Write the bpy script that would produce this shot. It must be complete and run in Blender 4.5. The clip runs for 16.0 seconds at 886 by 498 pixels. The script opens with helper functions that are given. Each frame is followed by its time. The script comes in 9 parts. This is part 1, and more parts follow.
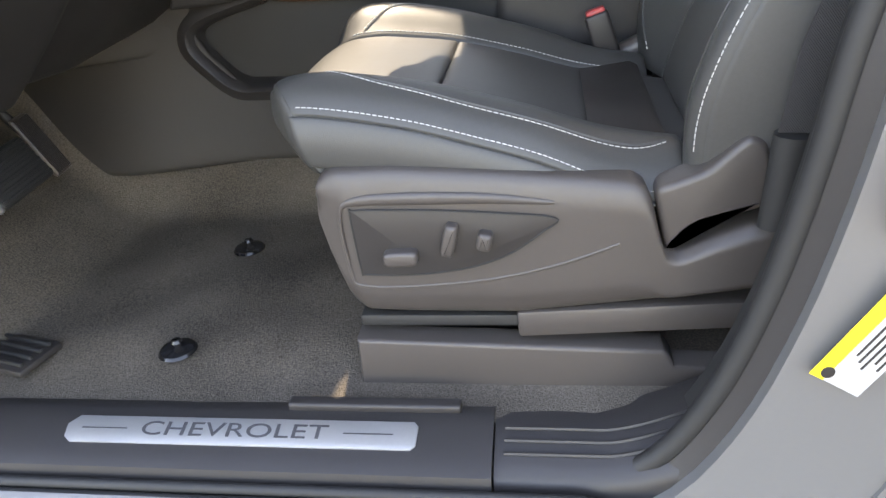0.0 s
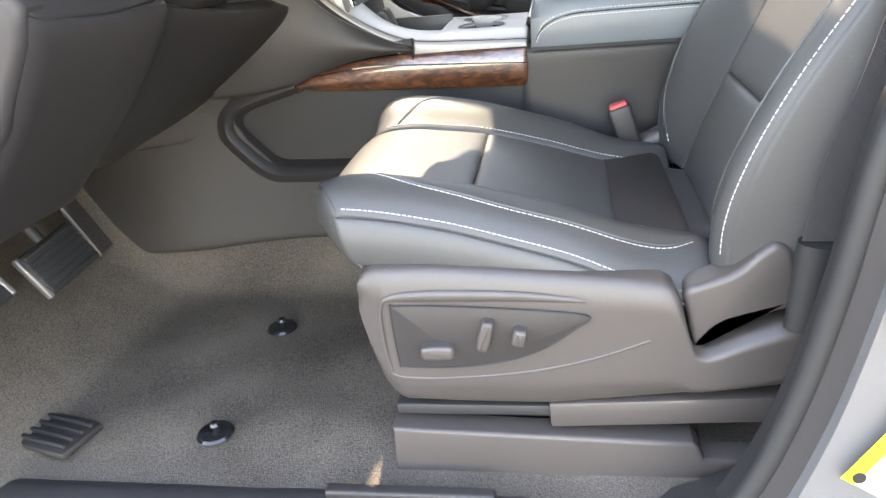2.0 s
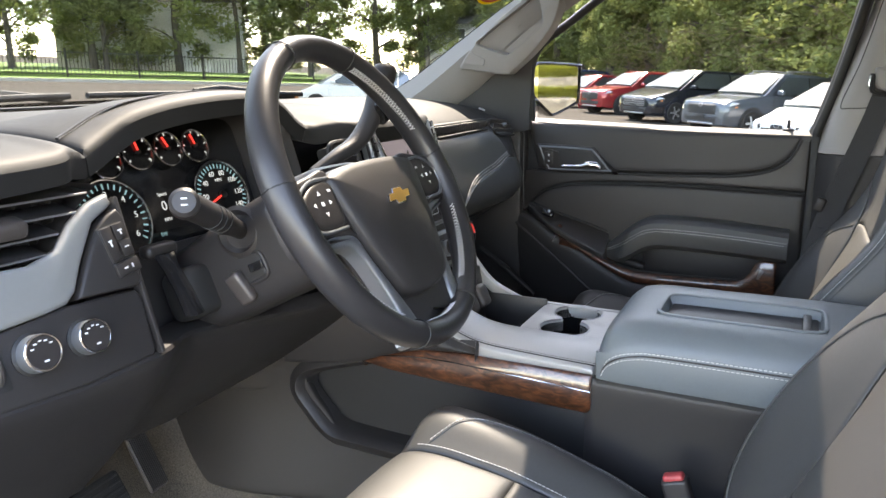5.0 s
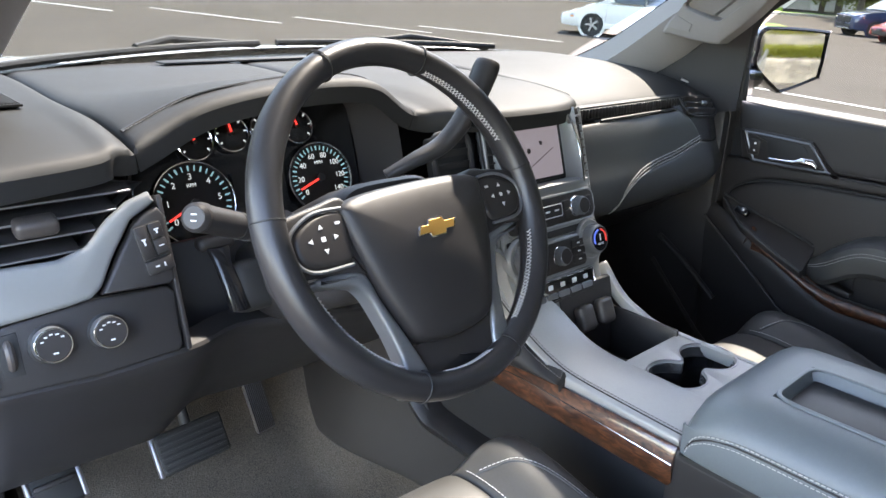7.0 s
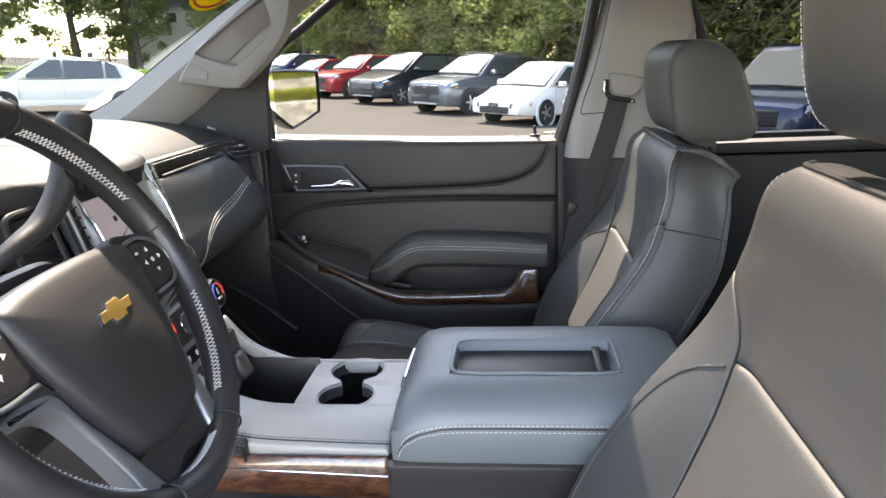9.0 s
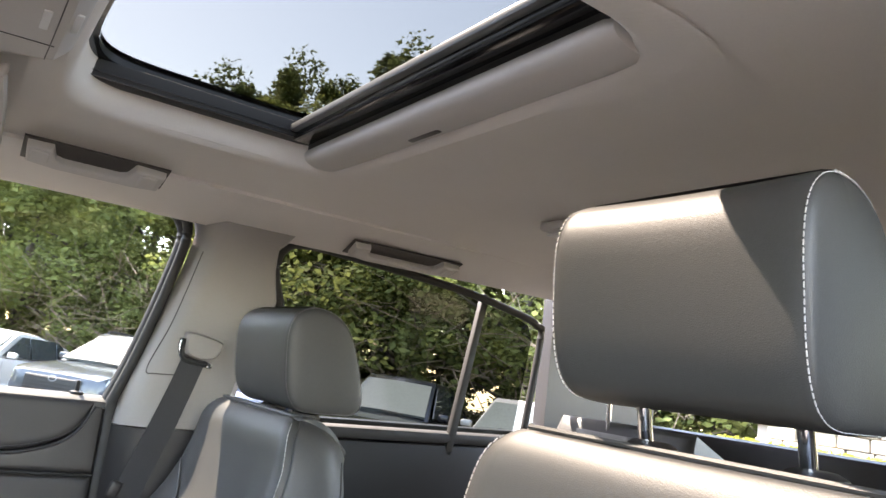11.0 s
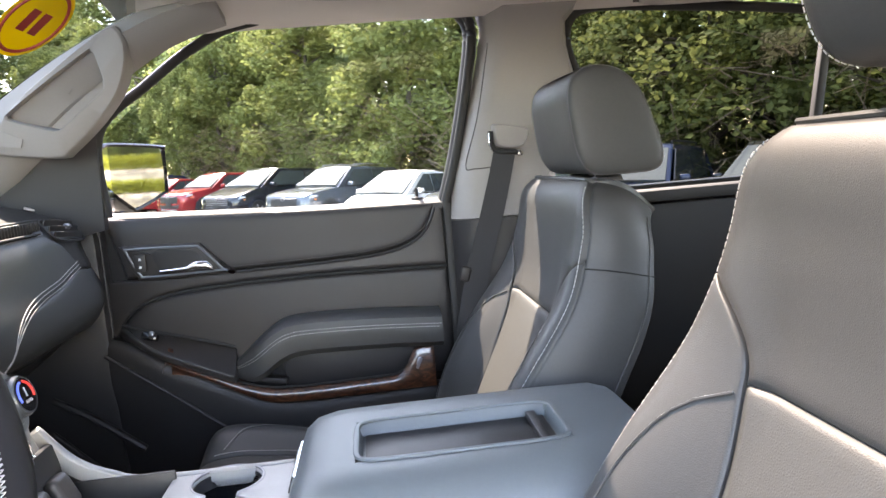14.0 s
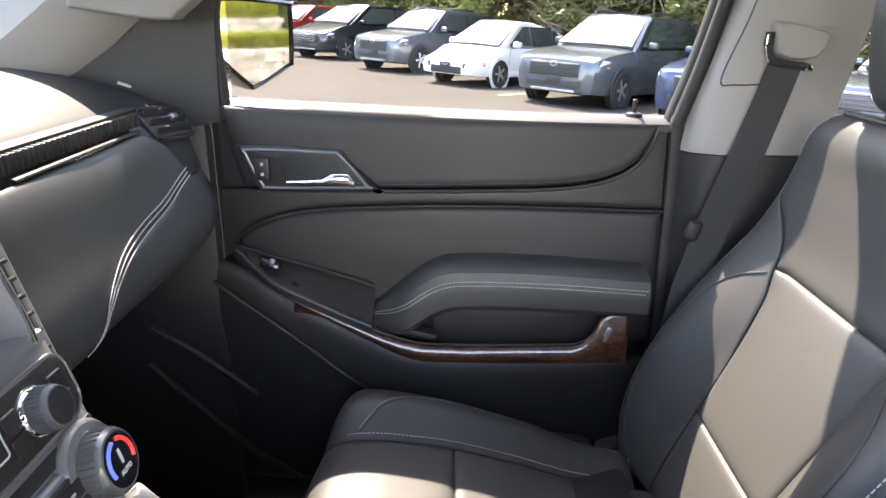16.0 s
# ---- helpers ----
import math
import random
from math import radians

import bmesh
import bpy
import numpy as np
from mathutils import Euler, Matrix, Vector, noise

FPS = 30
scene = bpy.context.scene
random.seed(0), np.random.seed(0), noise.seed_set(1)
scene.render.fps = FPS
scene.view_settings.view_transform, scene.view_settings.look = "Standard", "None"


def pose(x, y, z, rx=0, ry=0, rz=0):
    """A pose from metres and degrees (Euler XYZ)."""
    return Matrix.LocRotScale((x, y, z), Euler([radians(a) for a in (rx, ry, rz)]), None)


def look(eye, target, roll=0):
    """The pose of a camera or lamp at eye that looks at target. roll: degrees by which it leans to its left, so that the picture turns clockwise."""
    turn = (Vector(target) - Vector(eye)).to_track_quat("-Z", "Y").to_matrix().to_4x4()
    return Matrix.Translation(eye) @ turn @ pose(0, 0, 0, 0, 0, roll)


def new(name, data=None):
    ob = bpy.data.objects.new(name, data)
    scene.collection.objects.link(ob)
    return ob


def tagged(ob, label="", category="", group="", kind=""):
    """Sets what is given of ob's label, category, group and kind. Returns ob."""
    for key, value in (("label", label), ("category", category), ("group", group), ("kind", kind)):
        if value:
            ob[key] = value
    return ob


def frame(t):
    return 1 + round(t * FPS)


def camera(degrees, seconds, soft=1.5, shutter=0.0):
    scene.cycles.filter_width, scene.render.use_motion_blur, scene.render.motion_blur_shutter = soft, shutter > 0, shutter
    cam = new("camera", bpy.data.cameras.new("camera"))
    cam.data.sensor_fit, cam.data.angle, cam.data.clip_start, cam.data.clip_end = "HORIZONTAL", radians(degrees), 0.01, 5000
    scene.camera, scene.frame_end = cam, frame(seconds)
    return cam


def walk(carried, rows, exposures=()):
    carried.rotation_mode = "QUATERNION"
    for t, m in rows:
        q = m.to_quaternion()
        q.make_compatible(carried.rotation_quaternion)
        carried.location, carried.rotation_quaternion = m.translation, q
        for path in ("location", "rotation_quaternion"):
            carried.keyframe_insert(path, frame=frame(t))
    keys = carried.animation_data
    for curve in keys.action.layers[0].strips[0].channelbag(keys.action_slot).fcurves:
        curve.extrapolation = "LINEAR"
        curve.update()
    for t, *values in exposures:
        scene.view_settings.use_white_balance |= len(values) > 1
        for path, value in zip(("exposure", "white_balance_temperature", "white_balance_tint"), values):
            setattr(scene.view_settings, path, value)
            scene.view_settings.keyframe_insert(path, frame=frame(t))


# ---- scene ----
cam = camera(63.9, 16.0)
PATH = [
    (0, (0.271, -1.411, 0.629), (-0.03, 0.308, -0.349), -5.8),
    (0.5, (0.2, -1.38, 0.579), (-0.13, 0.31, -0.439), -5.9),
    (1, (0.173, -1.367, 0.558), (-0.169, 0.321, -0.458), -6.0),
    (1.5, (0.204, -1.392, 0.613), (-0.132, 0.333, -0.342), -5.9),
    (2, (0.249, -1.424, 0.691), (-0.081, 0.36, -0.15), -5.7),
    (2.5, (0.292, -1.453, 0.774), (-0.027, 0.387, 0.057), -5.3),
    (3, (0.317, -1.477, 0.848), (0.001, 0.406, 0.252), -4.8),
    (3.5, (0.321, -1.462, 0.904), (-0.038, 0.439, 0.399), -4.2),
    (4, (0.344, -1.405, 0.938), (-0.127, 0.487, 0.491), -3.4),
    (4.5, (0.418, -1.299, 0.947), (-0.237, 0.54, 0.513), -2.3),
    (5, (0.47, -1.193, 0.943), (-0.411, 0.542, 0.482), -1.0),
    (5.2, (0.466, -1.143, 0.938), (-0.508, 0.538, 0.464), -0.6),
    (7.3, (0.602, -0.925, 1.06), (-0.806, 0.318, 0.373), 1.7),
    (7.5, (0.602, -0.931, 1.056), (-0.787, 0.335, 0.372), 1.2),
    (8, (0.557, -0.985, 1.041), (-0.623, 0.494, 0.392), -1.0),
    (8.5, (0.444, -1.044, 1.023), (-0.307, 0.713, 0.429), -2.8),
    (9, (0.38, -0.998, 1.013), (0.175, 0.921, 0.487), -2.6),
    (9.5, (0.345, -0.91, 1.0), (0.719, 1.013, 0.6), -1.2),
    (10, (0.306, -0.831, 0.998), (1.144, 0.97, 0.765), 0.2),
    (10.2, (0.28, -0.805, 0.989), (1.258, 0.934, 0.85), 1.2),
    (12.3, (0.092, -0.814, 0.88), (1.027, 0.771, 1.662), 11.1),
    (12.5, (0.107, -0.82, 0.885), (1.033, 0.797, 1.612), 10.0),
    (13, (0.195, -0.839, 0.906), (1.079, 0.914, 1.286), 4.6),
    (13.5, (0.293, -0.845, 0.901), (0.886, 1.065, 0.906), -0.6),
    (14, (0.325, -0.809, 0.887), (0.514, 1.167, 0.642), -4.8),
    (14.5, (0.292, -0.763, 0.883), (0.223, 1.201, 0.516), -6.7),
    (15, (0.227, -0.629, 0.903), (0.056, 1.313, 0.455), -5.6),
    (15.5, (0.163, -0.485, 0.956), (0.037, 1.435, 0.412), -2.5),
    (16, (0.134, -0.368, 0.971), (0.102, 1.528, 0.334), 0.1),
]
LIGHT = [(0, 3.8, 9000, 20), (0.5, 4.2, 9000, 20), (1.5, 4.45, 9000, 21), (2.5, 4.7, 9000, 21), (3.5, 4.15, 8100, 18), (4.2, 4.1, 7600, 17), (5, 4.05, 8100, 20), (7.3, 4.05, 7400, 19), (8.5, 4.05, 7400, 20), (9, 4.2, 8000, 21), (9.5, 4.45, 8200, 22), (10.2, 4.55, 8300, 22), (12.3, 4.6, 7300, 17), (12.6, 4.6, 7500, 18), (13, 4.6, 8300, 23), (13.5, 4.6, 7800, 22), (14, 4.6, 7900, 23), (14.5, 4.6, 8000, 25), (15.2, 4.6, 8200, 25), (16, 4.6, 7900, 24)]   # seconds, stops, kelvin, tint
walk(cam, [(t, look(eye, target, roll)) for t, eye, target, roll in PATH], LIGHT)

# ---------------------------------------------------------------- light
SUN_EL, SUN_AZ = 53.0, 113          # azimuth: direction to the sun, degrees from +x towards +y
world = bpy.data.worlds.new("sky")
scene.world = world
world.use_nodes = True
wn = world.node_tree.nodes
sky = wn.new("ShaderNodeTexSky")
sky.sky_type, sky.sun_disc = "NISHITA", False
sky.sun_elevation, sky.sun_rotation = radians(SUN_EL), radians(90 - SUN_AZ)
sky.air_density, sky.dust_density, sky.ozone_density = 1.0, 0.5, 0.0
wn["Background"].inputs["Strength"].default_value = 0.15
world.node_tree.links.new(sky.outputs[0], wn["Background"].inputs["Color"])
sun_data = bpy.data.lights.new("sun", "SUN")
sun_data.energy, sun_data.angle, sun_data.color = 1.75, radians(0.6), (1.0, 0.99, 0.965)
sun = new("sun", sun_data)
sd = Vector((math.cos(radians(SUN_AZ)) * math.cos(radians(SUN_EL)), math.sin(radians(SUN_AZ)) * math.cos(radians(SUN_EL)), math.sin(radians(SUN_EL))))
sun.matrix_world = look(sd * 50, (0, 0, 0))

# ---------------------------------------------------------------- materials


def mat(name, color, rough=0.5, metal=0.0, vary=0.15, scale=30.0, bump=0.0, bump_scale=400.0, pattern="noise", coat=0.0, spec=0.5, fine=6.0, contrast=1.0):
    m = bpy.data.materials.new(name)
    m.use_nodes = True
    nt = m.node_tree
    b = nt.nodes["Principled BSDF"]
    b.inputs["Roughness"].default_value, b.inputs["Metallic"].default_value = rough, metal
    b.inputs["Specular IOR Level"].default_value = spec
    b.inputs["Coat Weight"].default_value = coat
    b.inputs["Coat Roughness"].default_value = 0.08
    tc = nt.nodes.new("ShaderNodeTexCoord")
    big = nt.nodes.new("ShaderNodeTexNoise")
    big.inputs["Scale"].default_value, big.inputs["Detail"].default_value = scale * 0.15, 3
    small = nt.nodes.new("ShaderNodeTexNoise")
    small.inputs["Scale"].default_value, small.inputs["Detail"].default_value = scale * fine, 2
    for n in (big, small):
        nt.links.new(tc.outputs["Object"], n.inputs["Vector"])
    mix = nt.nodes.new("ShaderNodeMix")
    mix.data_type = "RGBA"
    add = nt.nodes.new("ShaderNodeMath")
    add.operation = "ADD"
    half = nt.nodes.new("ShaderNodeMath")
    half.operation = "MULTIPLY_ADD"
    half.inputs[1].default_value, half.inputs[2].default_value = 0.5, 0.0
    nt.links.new(small.outputs["Fac"], add.inputs[0])
    nt.links.new(big.outputs["Fac"], add.inputs[1])
    nt.links.new(add.outputs[0], half.inputs[0])
    cut = nt.nodes.new("ShaderNodeMapRange")
    cut.inputs["From Min"].default_value, cut.inputs["From Max"].default_value = 0.5 - 0.5 * contrast, 0.5 + 0.5 * contrast
    nt.links.new(half.outputs[0], cut.inputs["Value"])
    nt.links.new(cut.outputs[0], mix.inputs["Factor"])
    c = Vector(color)
    mix.inputs["A"].default_value = (*(c * (1 - vary)), 1)
    mix.inputs["B"].default_value = (*[min(1, v) for v in (c * (1 + vary))], 1)
    nt.links.new(mix.outputs["Result"], b.inputs["Base Color"])
    rr = nt.nodes.new("ShaderNodeMapRange")
    rr.inputs["To Min"].default_value, rr.inputs["To Max"].default_value = max(0.02, rough - 0.07), min(1, rough + 0.07)
    nt.links.new(big.outputs["Fac"], rr.inputs["Value"])
    nt.links.new(rr.outputs[0], b.inputs["Roughness"])
    if bump:
        if pattern == "voronoi":
            t = nt.nodes.new("ShaderNodeTexVoronoi")
            t.feature = "DISTANCE_TO_EDGE"
            t.inputs["Scale"].default_value = bump_scale
            out = t.outputs["Distance"]
        elif pattern == "weave":
            t = nt.nodes.new("ShaderNodeTexWave")
            t.wave_type, t.bands_direction = "BANDS", "DIAGONAL"
            t.inputs["Scale"].default_value, t.inputs["Distortion"].default_value = bump_scale, 1.5
            out = t.outputs["Fac"]
        else:
            t = nt.nodes.new("ShaderNodeTexNoise")
            t.inputs["Scale"].default_value, t.inputs["Detail"].default_value = bump_scale, 4
            out = t.outputs["Fac"]
        nt.links.new(tc.outputs["Object"], t.inputs["Vector"])
        bp = nt.nodes.new("ShaderNodeBump")
        bp.inputs["Strength"].default_value, bp.inputs["Distance"].default_value = bump, 0.002
        nt.links.new(out, bp.inputs["Height"])
        nt.links.new(bp.outputs[0], b.inputs["Normal"])
    return m


def glass_mat(name, tint, rough=0.0, gloss=0.012, edge=0.16):
    m = bpy.data.materials.new(name)
    m.use_nodes = True
    nt = m.node_tree
    nt.nodes.remove(nt.nodes["Principled BSDF"])
    tr = nt.nodes.new("ShaderNodeBsdfTransparent")
    tr.inputs["Color"].default_value = (*tint, 1)
    gl = nt.nodes.new("ShaderNodeBsdfGlossy")
    gl.inputs["Roughness"].default_value = rough
    lw_ = nt.nodes.new("ShaderNodeLayerWeight")
    lw_.inputs["Blend"].default_value = 0.5
    pw = nt.nodes.new("ShaderNodeMath")
    pw.operation = "POWER"
    pw.inputs[1].default_value = 4.0
    fr = nt.nodes.new("ShaderNodeMath")
    fr.operation = "MULTIPLY_ADD"
    fr.inputs[1].default_value, fr.inputs[2].default_value = edge, gloss
    nt.links.new(lw_.outputs["Facing"], pw.inputs[0])
    nt.links.new(pw.outputs[0], fr.inputs[0])
    mx = nt.nodes.new("ShaderNodeMixShader")
    nt.links.new(fr.outputs[0], mx.inputs[0])
    nt.links.new(tr.outputs[0], mx.inputs[1])
    nt.links.new(gl.outputs[0], mx.inputs[2])
    nt.links.new(mx.outputs[0], nt.nodes["Material Output"].inputs["Surface"])
    return m


def glow_mat(name, color, strength):
    m = bpy.data.materials.new(name)
    m.use_nodes = True
    b = m.node_tree.nodes["Principled BSDF"]
    b.inputs["Base Color"].default_value = (*[c * 0.3 for c in color], 1)
    b.inputs["Emission Color"].default_value = (*color, 1)
    b.inputs["Emission Strength"].default_value = strength
    return m


LEATHER = mat("black_leather", (0.052, 0.052, 0.050), 0.46, spec=0.45, vary=0.18, scale=40, bump=0.13, bump_scale=520, pattern="voronoi")
LEATHER_PERF = mat("black_leather_insert", (0.056, 0.056, 0.053), 0.47, spec=0.45, vary=0.15, scale=40, bump=0.16, bump_scale=420, pattern="voronoi")
SOFT = mat("soft_black_plastic", (0.026, 0.024, 0.024), 0.44, spec=0.40, vary=0.12, scale=40, bump=0.14, bump_scale=800, pattern="voronoi")
HARD = mat("hard_dark_plastic", (0.028, 0.025, 0.024), 0.42, spec=0.40, vary=0.12, scale=30, bump=0.10, bump_scale=900, pattern="voronoi")
HARD_WARM = mat("seat_shield_plastic", (0.054, 0.046, 0.042), 0.42, spec=0.55, vary=0.10, scale=30, bump=0.14, bump_scale=800, pattern="voronoi")
PAD = mat("dash_pad_vinyl", (0.018, 0.0177, 0.0173), 0.62, spec=0.34, vary=0.12, scale=40, bump=0.12, bump_scale=700, pattern="voronoi")
GLOSSY = mat("gloss_black", (0.012, 0.012, 0.013), 0.12, vary=0.05)
RUBBER = mat("black_rubber", (0.016, 0.016, 0.016), 0.62, vary=0.1)
CARPET = mat("grey_carpet", (0.095, 0.081, 0.066), 0.95, vary=0.55, scale=26, bump=1.0, bump_scale=420, spec=0.1, fine=14, contrast=0.32)
SILVER = mat("satin_silver", (0.33, 0.33, 0.34), 0.34, metal=0.85, vary=0.05)
STACK_SILVER = mat("stack_silver", (0.25, 0.257, 0.257), 0.38, metal=0.35, vary=0.05)
SILVER_DARK = mat("dark_satin_silver", (0.20, 0.21, 0.22), 0.36, metal=0.6, vary=0.06)
ZINC = mat("zinc_plate", (0.56, 0.56, 0.55), 0.38, metal=0.35, vary=0.05)
CHROME = mat("chrome", (0.75, 0.75, 0.76), 0.10, metal=1.0, vary=0.03)
GOLD = mat("gold_emblem", (0.62, 0.36, 0.10), 0.30, metal=0.7, vary=0.08)
HEADLINER = mat("headliner_cloth", (0.78, 0.74, 0.70), 0.95, vary=0.06, scale=60, bump=0.35, bump_scale=330, pattern="weave", spec=0.1)
TRIM = mat("light_grey_trim", (0.54, 0.515, 0.49), 0.55, vary=0.05, scale=30, bump=0.1, bump_scale=900, pattern="voronoi")
# darker copy of the trim above: the pillars' shade is in its colour
TRIM_SHADED = mat("shaded_trim", (0.29, 0.272, 0.260), 0.5, vary=0.06, scale=30, bump=0.1, bump_scale=900, pattern="voronoi")
BELT = mat("belt_webbing", (0.045, 0.044, 0.045), 0.8, vary=0.15, scale=60, bump=0.5, bump_scale=260, pattern="weave")
THREAD = mat("pale_thread", (0.50, 0.49, 0.47), 0.7, vary=0.1)
THREAD_DARK = mat("grey_thread", (0.16, 0.15, 0.15), 0.7, vary=0.1)
# body paint, darkened to hold the shade on the driver side
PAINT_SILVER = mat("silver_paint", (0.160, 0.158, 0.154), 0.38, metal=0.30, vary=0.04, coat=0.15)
# the same body paint, left lighter for the sun on the hood
PAINT_SUNLIT = mat("silver_paint_sunlit", (0.46, 0.455, 0.44), 0.25, metal=0.25, vary=0.03, coat=0.6)
WHITE_MARK = mat("white_print", (0.75, 0.75, 0.74), 0.6, vary=0.05)
RED_MARK = mat("red_plastic", (0.42, 0.05, 0.05), 0.4, vary=0.08)
WINDOW = glass_mat("clear_glass", (0.62, 0.64, 0.61), gloss=0.006, edge=0.10)
# second materials below are for added sheets that dim only the view outside
WINDOW_FILTER = glass_mat("clear_glass_filter", (0.645, 0.656, 0.648), gloss=0.0, edge=0.0)
WINDSHIELD = glass_mat("windshield_glass", (0.52, 0.54, 0.52), edge=0.3)
WINDSHIELD_FILTER = glass_mat("windshield_filter", (0.62, 0.635, 0.61), gloss=0.0, edge=0.0)
TINTED = glass_mat("tinted_glass", (0.145, 0.15, 0.14), gloss=0.003, edge=0.05)
ROOF_GLASS = glass_mat("sunroof_glass", (0.41, 0.40, 0.38))
ROOF_FILTER = glass_mat("sunroof_filter", (0.158, 0.154, 0.139), gloss=0.0, edge=0.0)
LETTER = mat("dark_print", (0.05, 0.05, 0.055), 0.5, vary=0.05)
MIRROR = mat("mirror", (0.86, 0.87, 0.87), 0.02, metal=1.0, vary=0.01)


def wood_mat():
    m = bpy.data.materials.new("burl_wood")
    m.use_nodes = True
    nt = m.node_tree
    b = nt.nodes["Principled BSDF"]
    b.inputs["Roughness"].default_value, b.inputs["Coat Weight"].default_value, b.inputs["Coat Roughness"].default_value = 0.35, 1.0, 0.06
    tc = nt.nodes.new("ShaderNodeTexCoord")
    mp = nt.nodes.new("ShaderNodeMapping")
    mp.inputs["Scale"].default_value = (16, 30, 34)
    nz = nt.nodes.new("ShaderNodeTexNoise")
    nz.inputs["Scale"].default_value, nz.inputs["Detail"].default_value, nz.inputs["Distortion"].default_value = 2.2, 6, 1.4
    cr = nt.nodes.new("ShaderNodeValToRGB")
    cr.color_ramp.elements[0].position, cr.color_ramp.elements[0].color = 0.30, (0.018, 0.007, 0.004, 1)
    cr.color_ramp.elements[1].position, cr.color_ramp.elements[1].color = 0.72, (0.17, 0.062, 0.027, 1)
    e = cr.color_ramp.elements.new(0.5)
    e.color = (0.070, 0.026, 0.013, 1)
    nt.links.new(tc.outputs["Object"], mp.inputs["Vector"])
    nt.links.new(mp.outputs[0], nz.inputs["Vector"])
    nt.links.new(nz.outputs["Fac"], cr.inputs["Fac"])
    nt.links.new(cr.outputs[0], b.inputs["Base Color"])
    return m


WOOD = wood_mat()

# ---------------------------------------------------------------- mesh tools


def lerp(table, x):
    """Straight-line look-up in rows of (x, value)."""
    if x <= table[0][0]:
        return table[0][1]
    for (a, u), (b, v) in zip(table, table[1:]):
        if x <= b:
            return u + (v - u) * (x - a) / (b - a)
    return table[-1][1]


def smooth(table, x):
    """Smooth look-up in rows of (x, value)."""
    if x <= table[0][0]:
        return table[0][1]
    if x >= table[-1][0]:
        return table[-1][1]
    for i, ((a, u), (b, v)) in enumerate(zip(table, table[1:])):
        if x <= b:
            def slope(k):
                p, q = table[max(k - 1, 0)], table[min(k + 1, len(table) - 1)]
                return (q[1] - p[1]) / (q[0] - p[0])
            h, t = b - a, (x - a) / (b - a)
            return (2 * t**3 - 3 * t**2 + 1) * u + (t**3 - 2 * t**2 + t) * h * slope(i) + (3 * t**2 - 2 * t**3) * v + (t**3 - t**2) * h * slope(i + 1)


def step(x):
    x = min(1, max(0, x))
    return x * x * (3 - 2 * x)


def curve(points, n, closed=False):
    """Catmull-Rom through the points, n samples."""
    p = [Vector(q) for q in points]
    k = len(p)
    out = []
    spans = k if closed else k - 1
    for i in range(n):
        f = i / (n if closed else n - 1) * spans
        j = min(int(f), spans - 1)
        t = f - j
        g = (lambda a: p[a % k]) if closed else (lambda a: p[min(max(a, 0), k - 1)])
        a, b, c, d = g(j - 1), g(j), g(j + 1), g(j + 2)
        out.append(0.5 * ((2 * b) + (c - a) * t + (2 * a - 5 * b + 4 * c - d) * t * t + (3 * b - a - 3 * c + d) * t**3))
    return out


def finish(name, bm, material, parent=None, label="", sharp=38):
    bmesh.ops.recalc_face_normals(bm, faces=bm.faces)
    me = bpy.data.meshes.new(name)
    bm.to_mesh(me)
    bm.free()
    me.materials.append(material)
    for p in me.polygons:
        p.use_smooth = True
    me.set_sharp_from_angle(angle=radians(sharp))
    ob = new(name, me)
    if parent:
        ob.parent = parent
    return tagged(ob, label=label) if label else ob


def part(name, bm, material, parent, label="", sharp=38):
    return finish(name, bm, material, parent, label, sharp)


def thing(name, label, category, group="", kind="", at=(0, 0, 0)):
    ob = new(name)
    ob.empty_display_size = 0.05
    ob.location = at
    return tagged(ob, label, category, group, kind)


def join(*bms):
    out = bmesh.new()
    for b in bms:
        vs = [out.verts.new(v.co) for v in b.verts]
        b.verts.index_update()
        for f in b.faces:
            out.faces.new([vs[v.index] for v in f.verts])
        b.free()
    return out


def moved(bm, m):
    bmesh.ops.transform(bm, matrix=m, verts=bm.verts)
    return bm


def box(size, at=(0, 0, 0), bevel=0.0, seg=2, turn=(0, 0, 0)):
    bm = bmesh.new()
    bmesh.ops.create_cube(bm, size=1.0)
    bmesh.ops.scale(bm, vec=size, verts=bm.verts)
    if bevel:
        bmesh.ops.bevel(bm, geom=bm.edges, offset=bevel, segments=seg, profile=0.5, affect="EDGES")
    return moved(bm, pose(*at, *turn))


def cyl(r, h, at=(0, 0, 0), turn=(0, 0, 0), n=28, r2=None, bevel=0.0):
    """A cylinder along z, its middle at the given place."""
    r2 = r if r2 is None else r2
    prof = [(0, -h / 2), (r - bevel, -h / 2), (r, -h / 2 + bevel), (r2, h / 2 - bevel), (r2 - bevel, h / 2), (0, h / 2)] if bevel else [(0, -h / 2), (r, -h / 2), (r2, h / 2), (0, h / 2)]
    return moved(spin(prof, n), pose(*at, *turn))


def spin(profile, n=28):
    """A turned shape from (radius, z) rows."""
    bm = bmesh.new()
    rings = []
    for r, z in profile:
        rings.append([bm.verts.new((0, 0, z))] if r < 1e-6 else [bm.verts.new((r * math.cos(6.283185 * i / n), r * math.sin(6.283185 * i / n), z)) for i in range(n)])
    for a, b in zip(rings, rings[1:]):
        for i in range(n):
            j = (i + 1) % n
            if len(a) == 1 and len(b) > 1:
                bm.faces.new((a[0], b[i], b[j]))
            elif len(b) == 1 and len(a) > 1:
                bm.faces.new((a[i], b[0], a[j]))
            elif len(a) > 1:
                bm.faces.new((a[i], b[i], b[j], a[j]))
    return bm


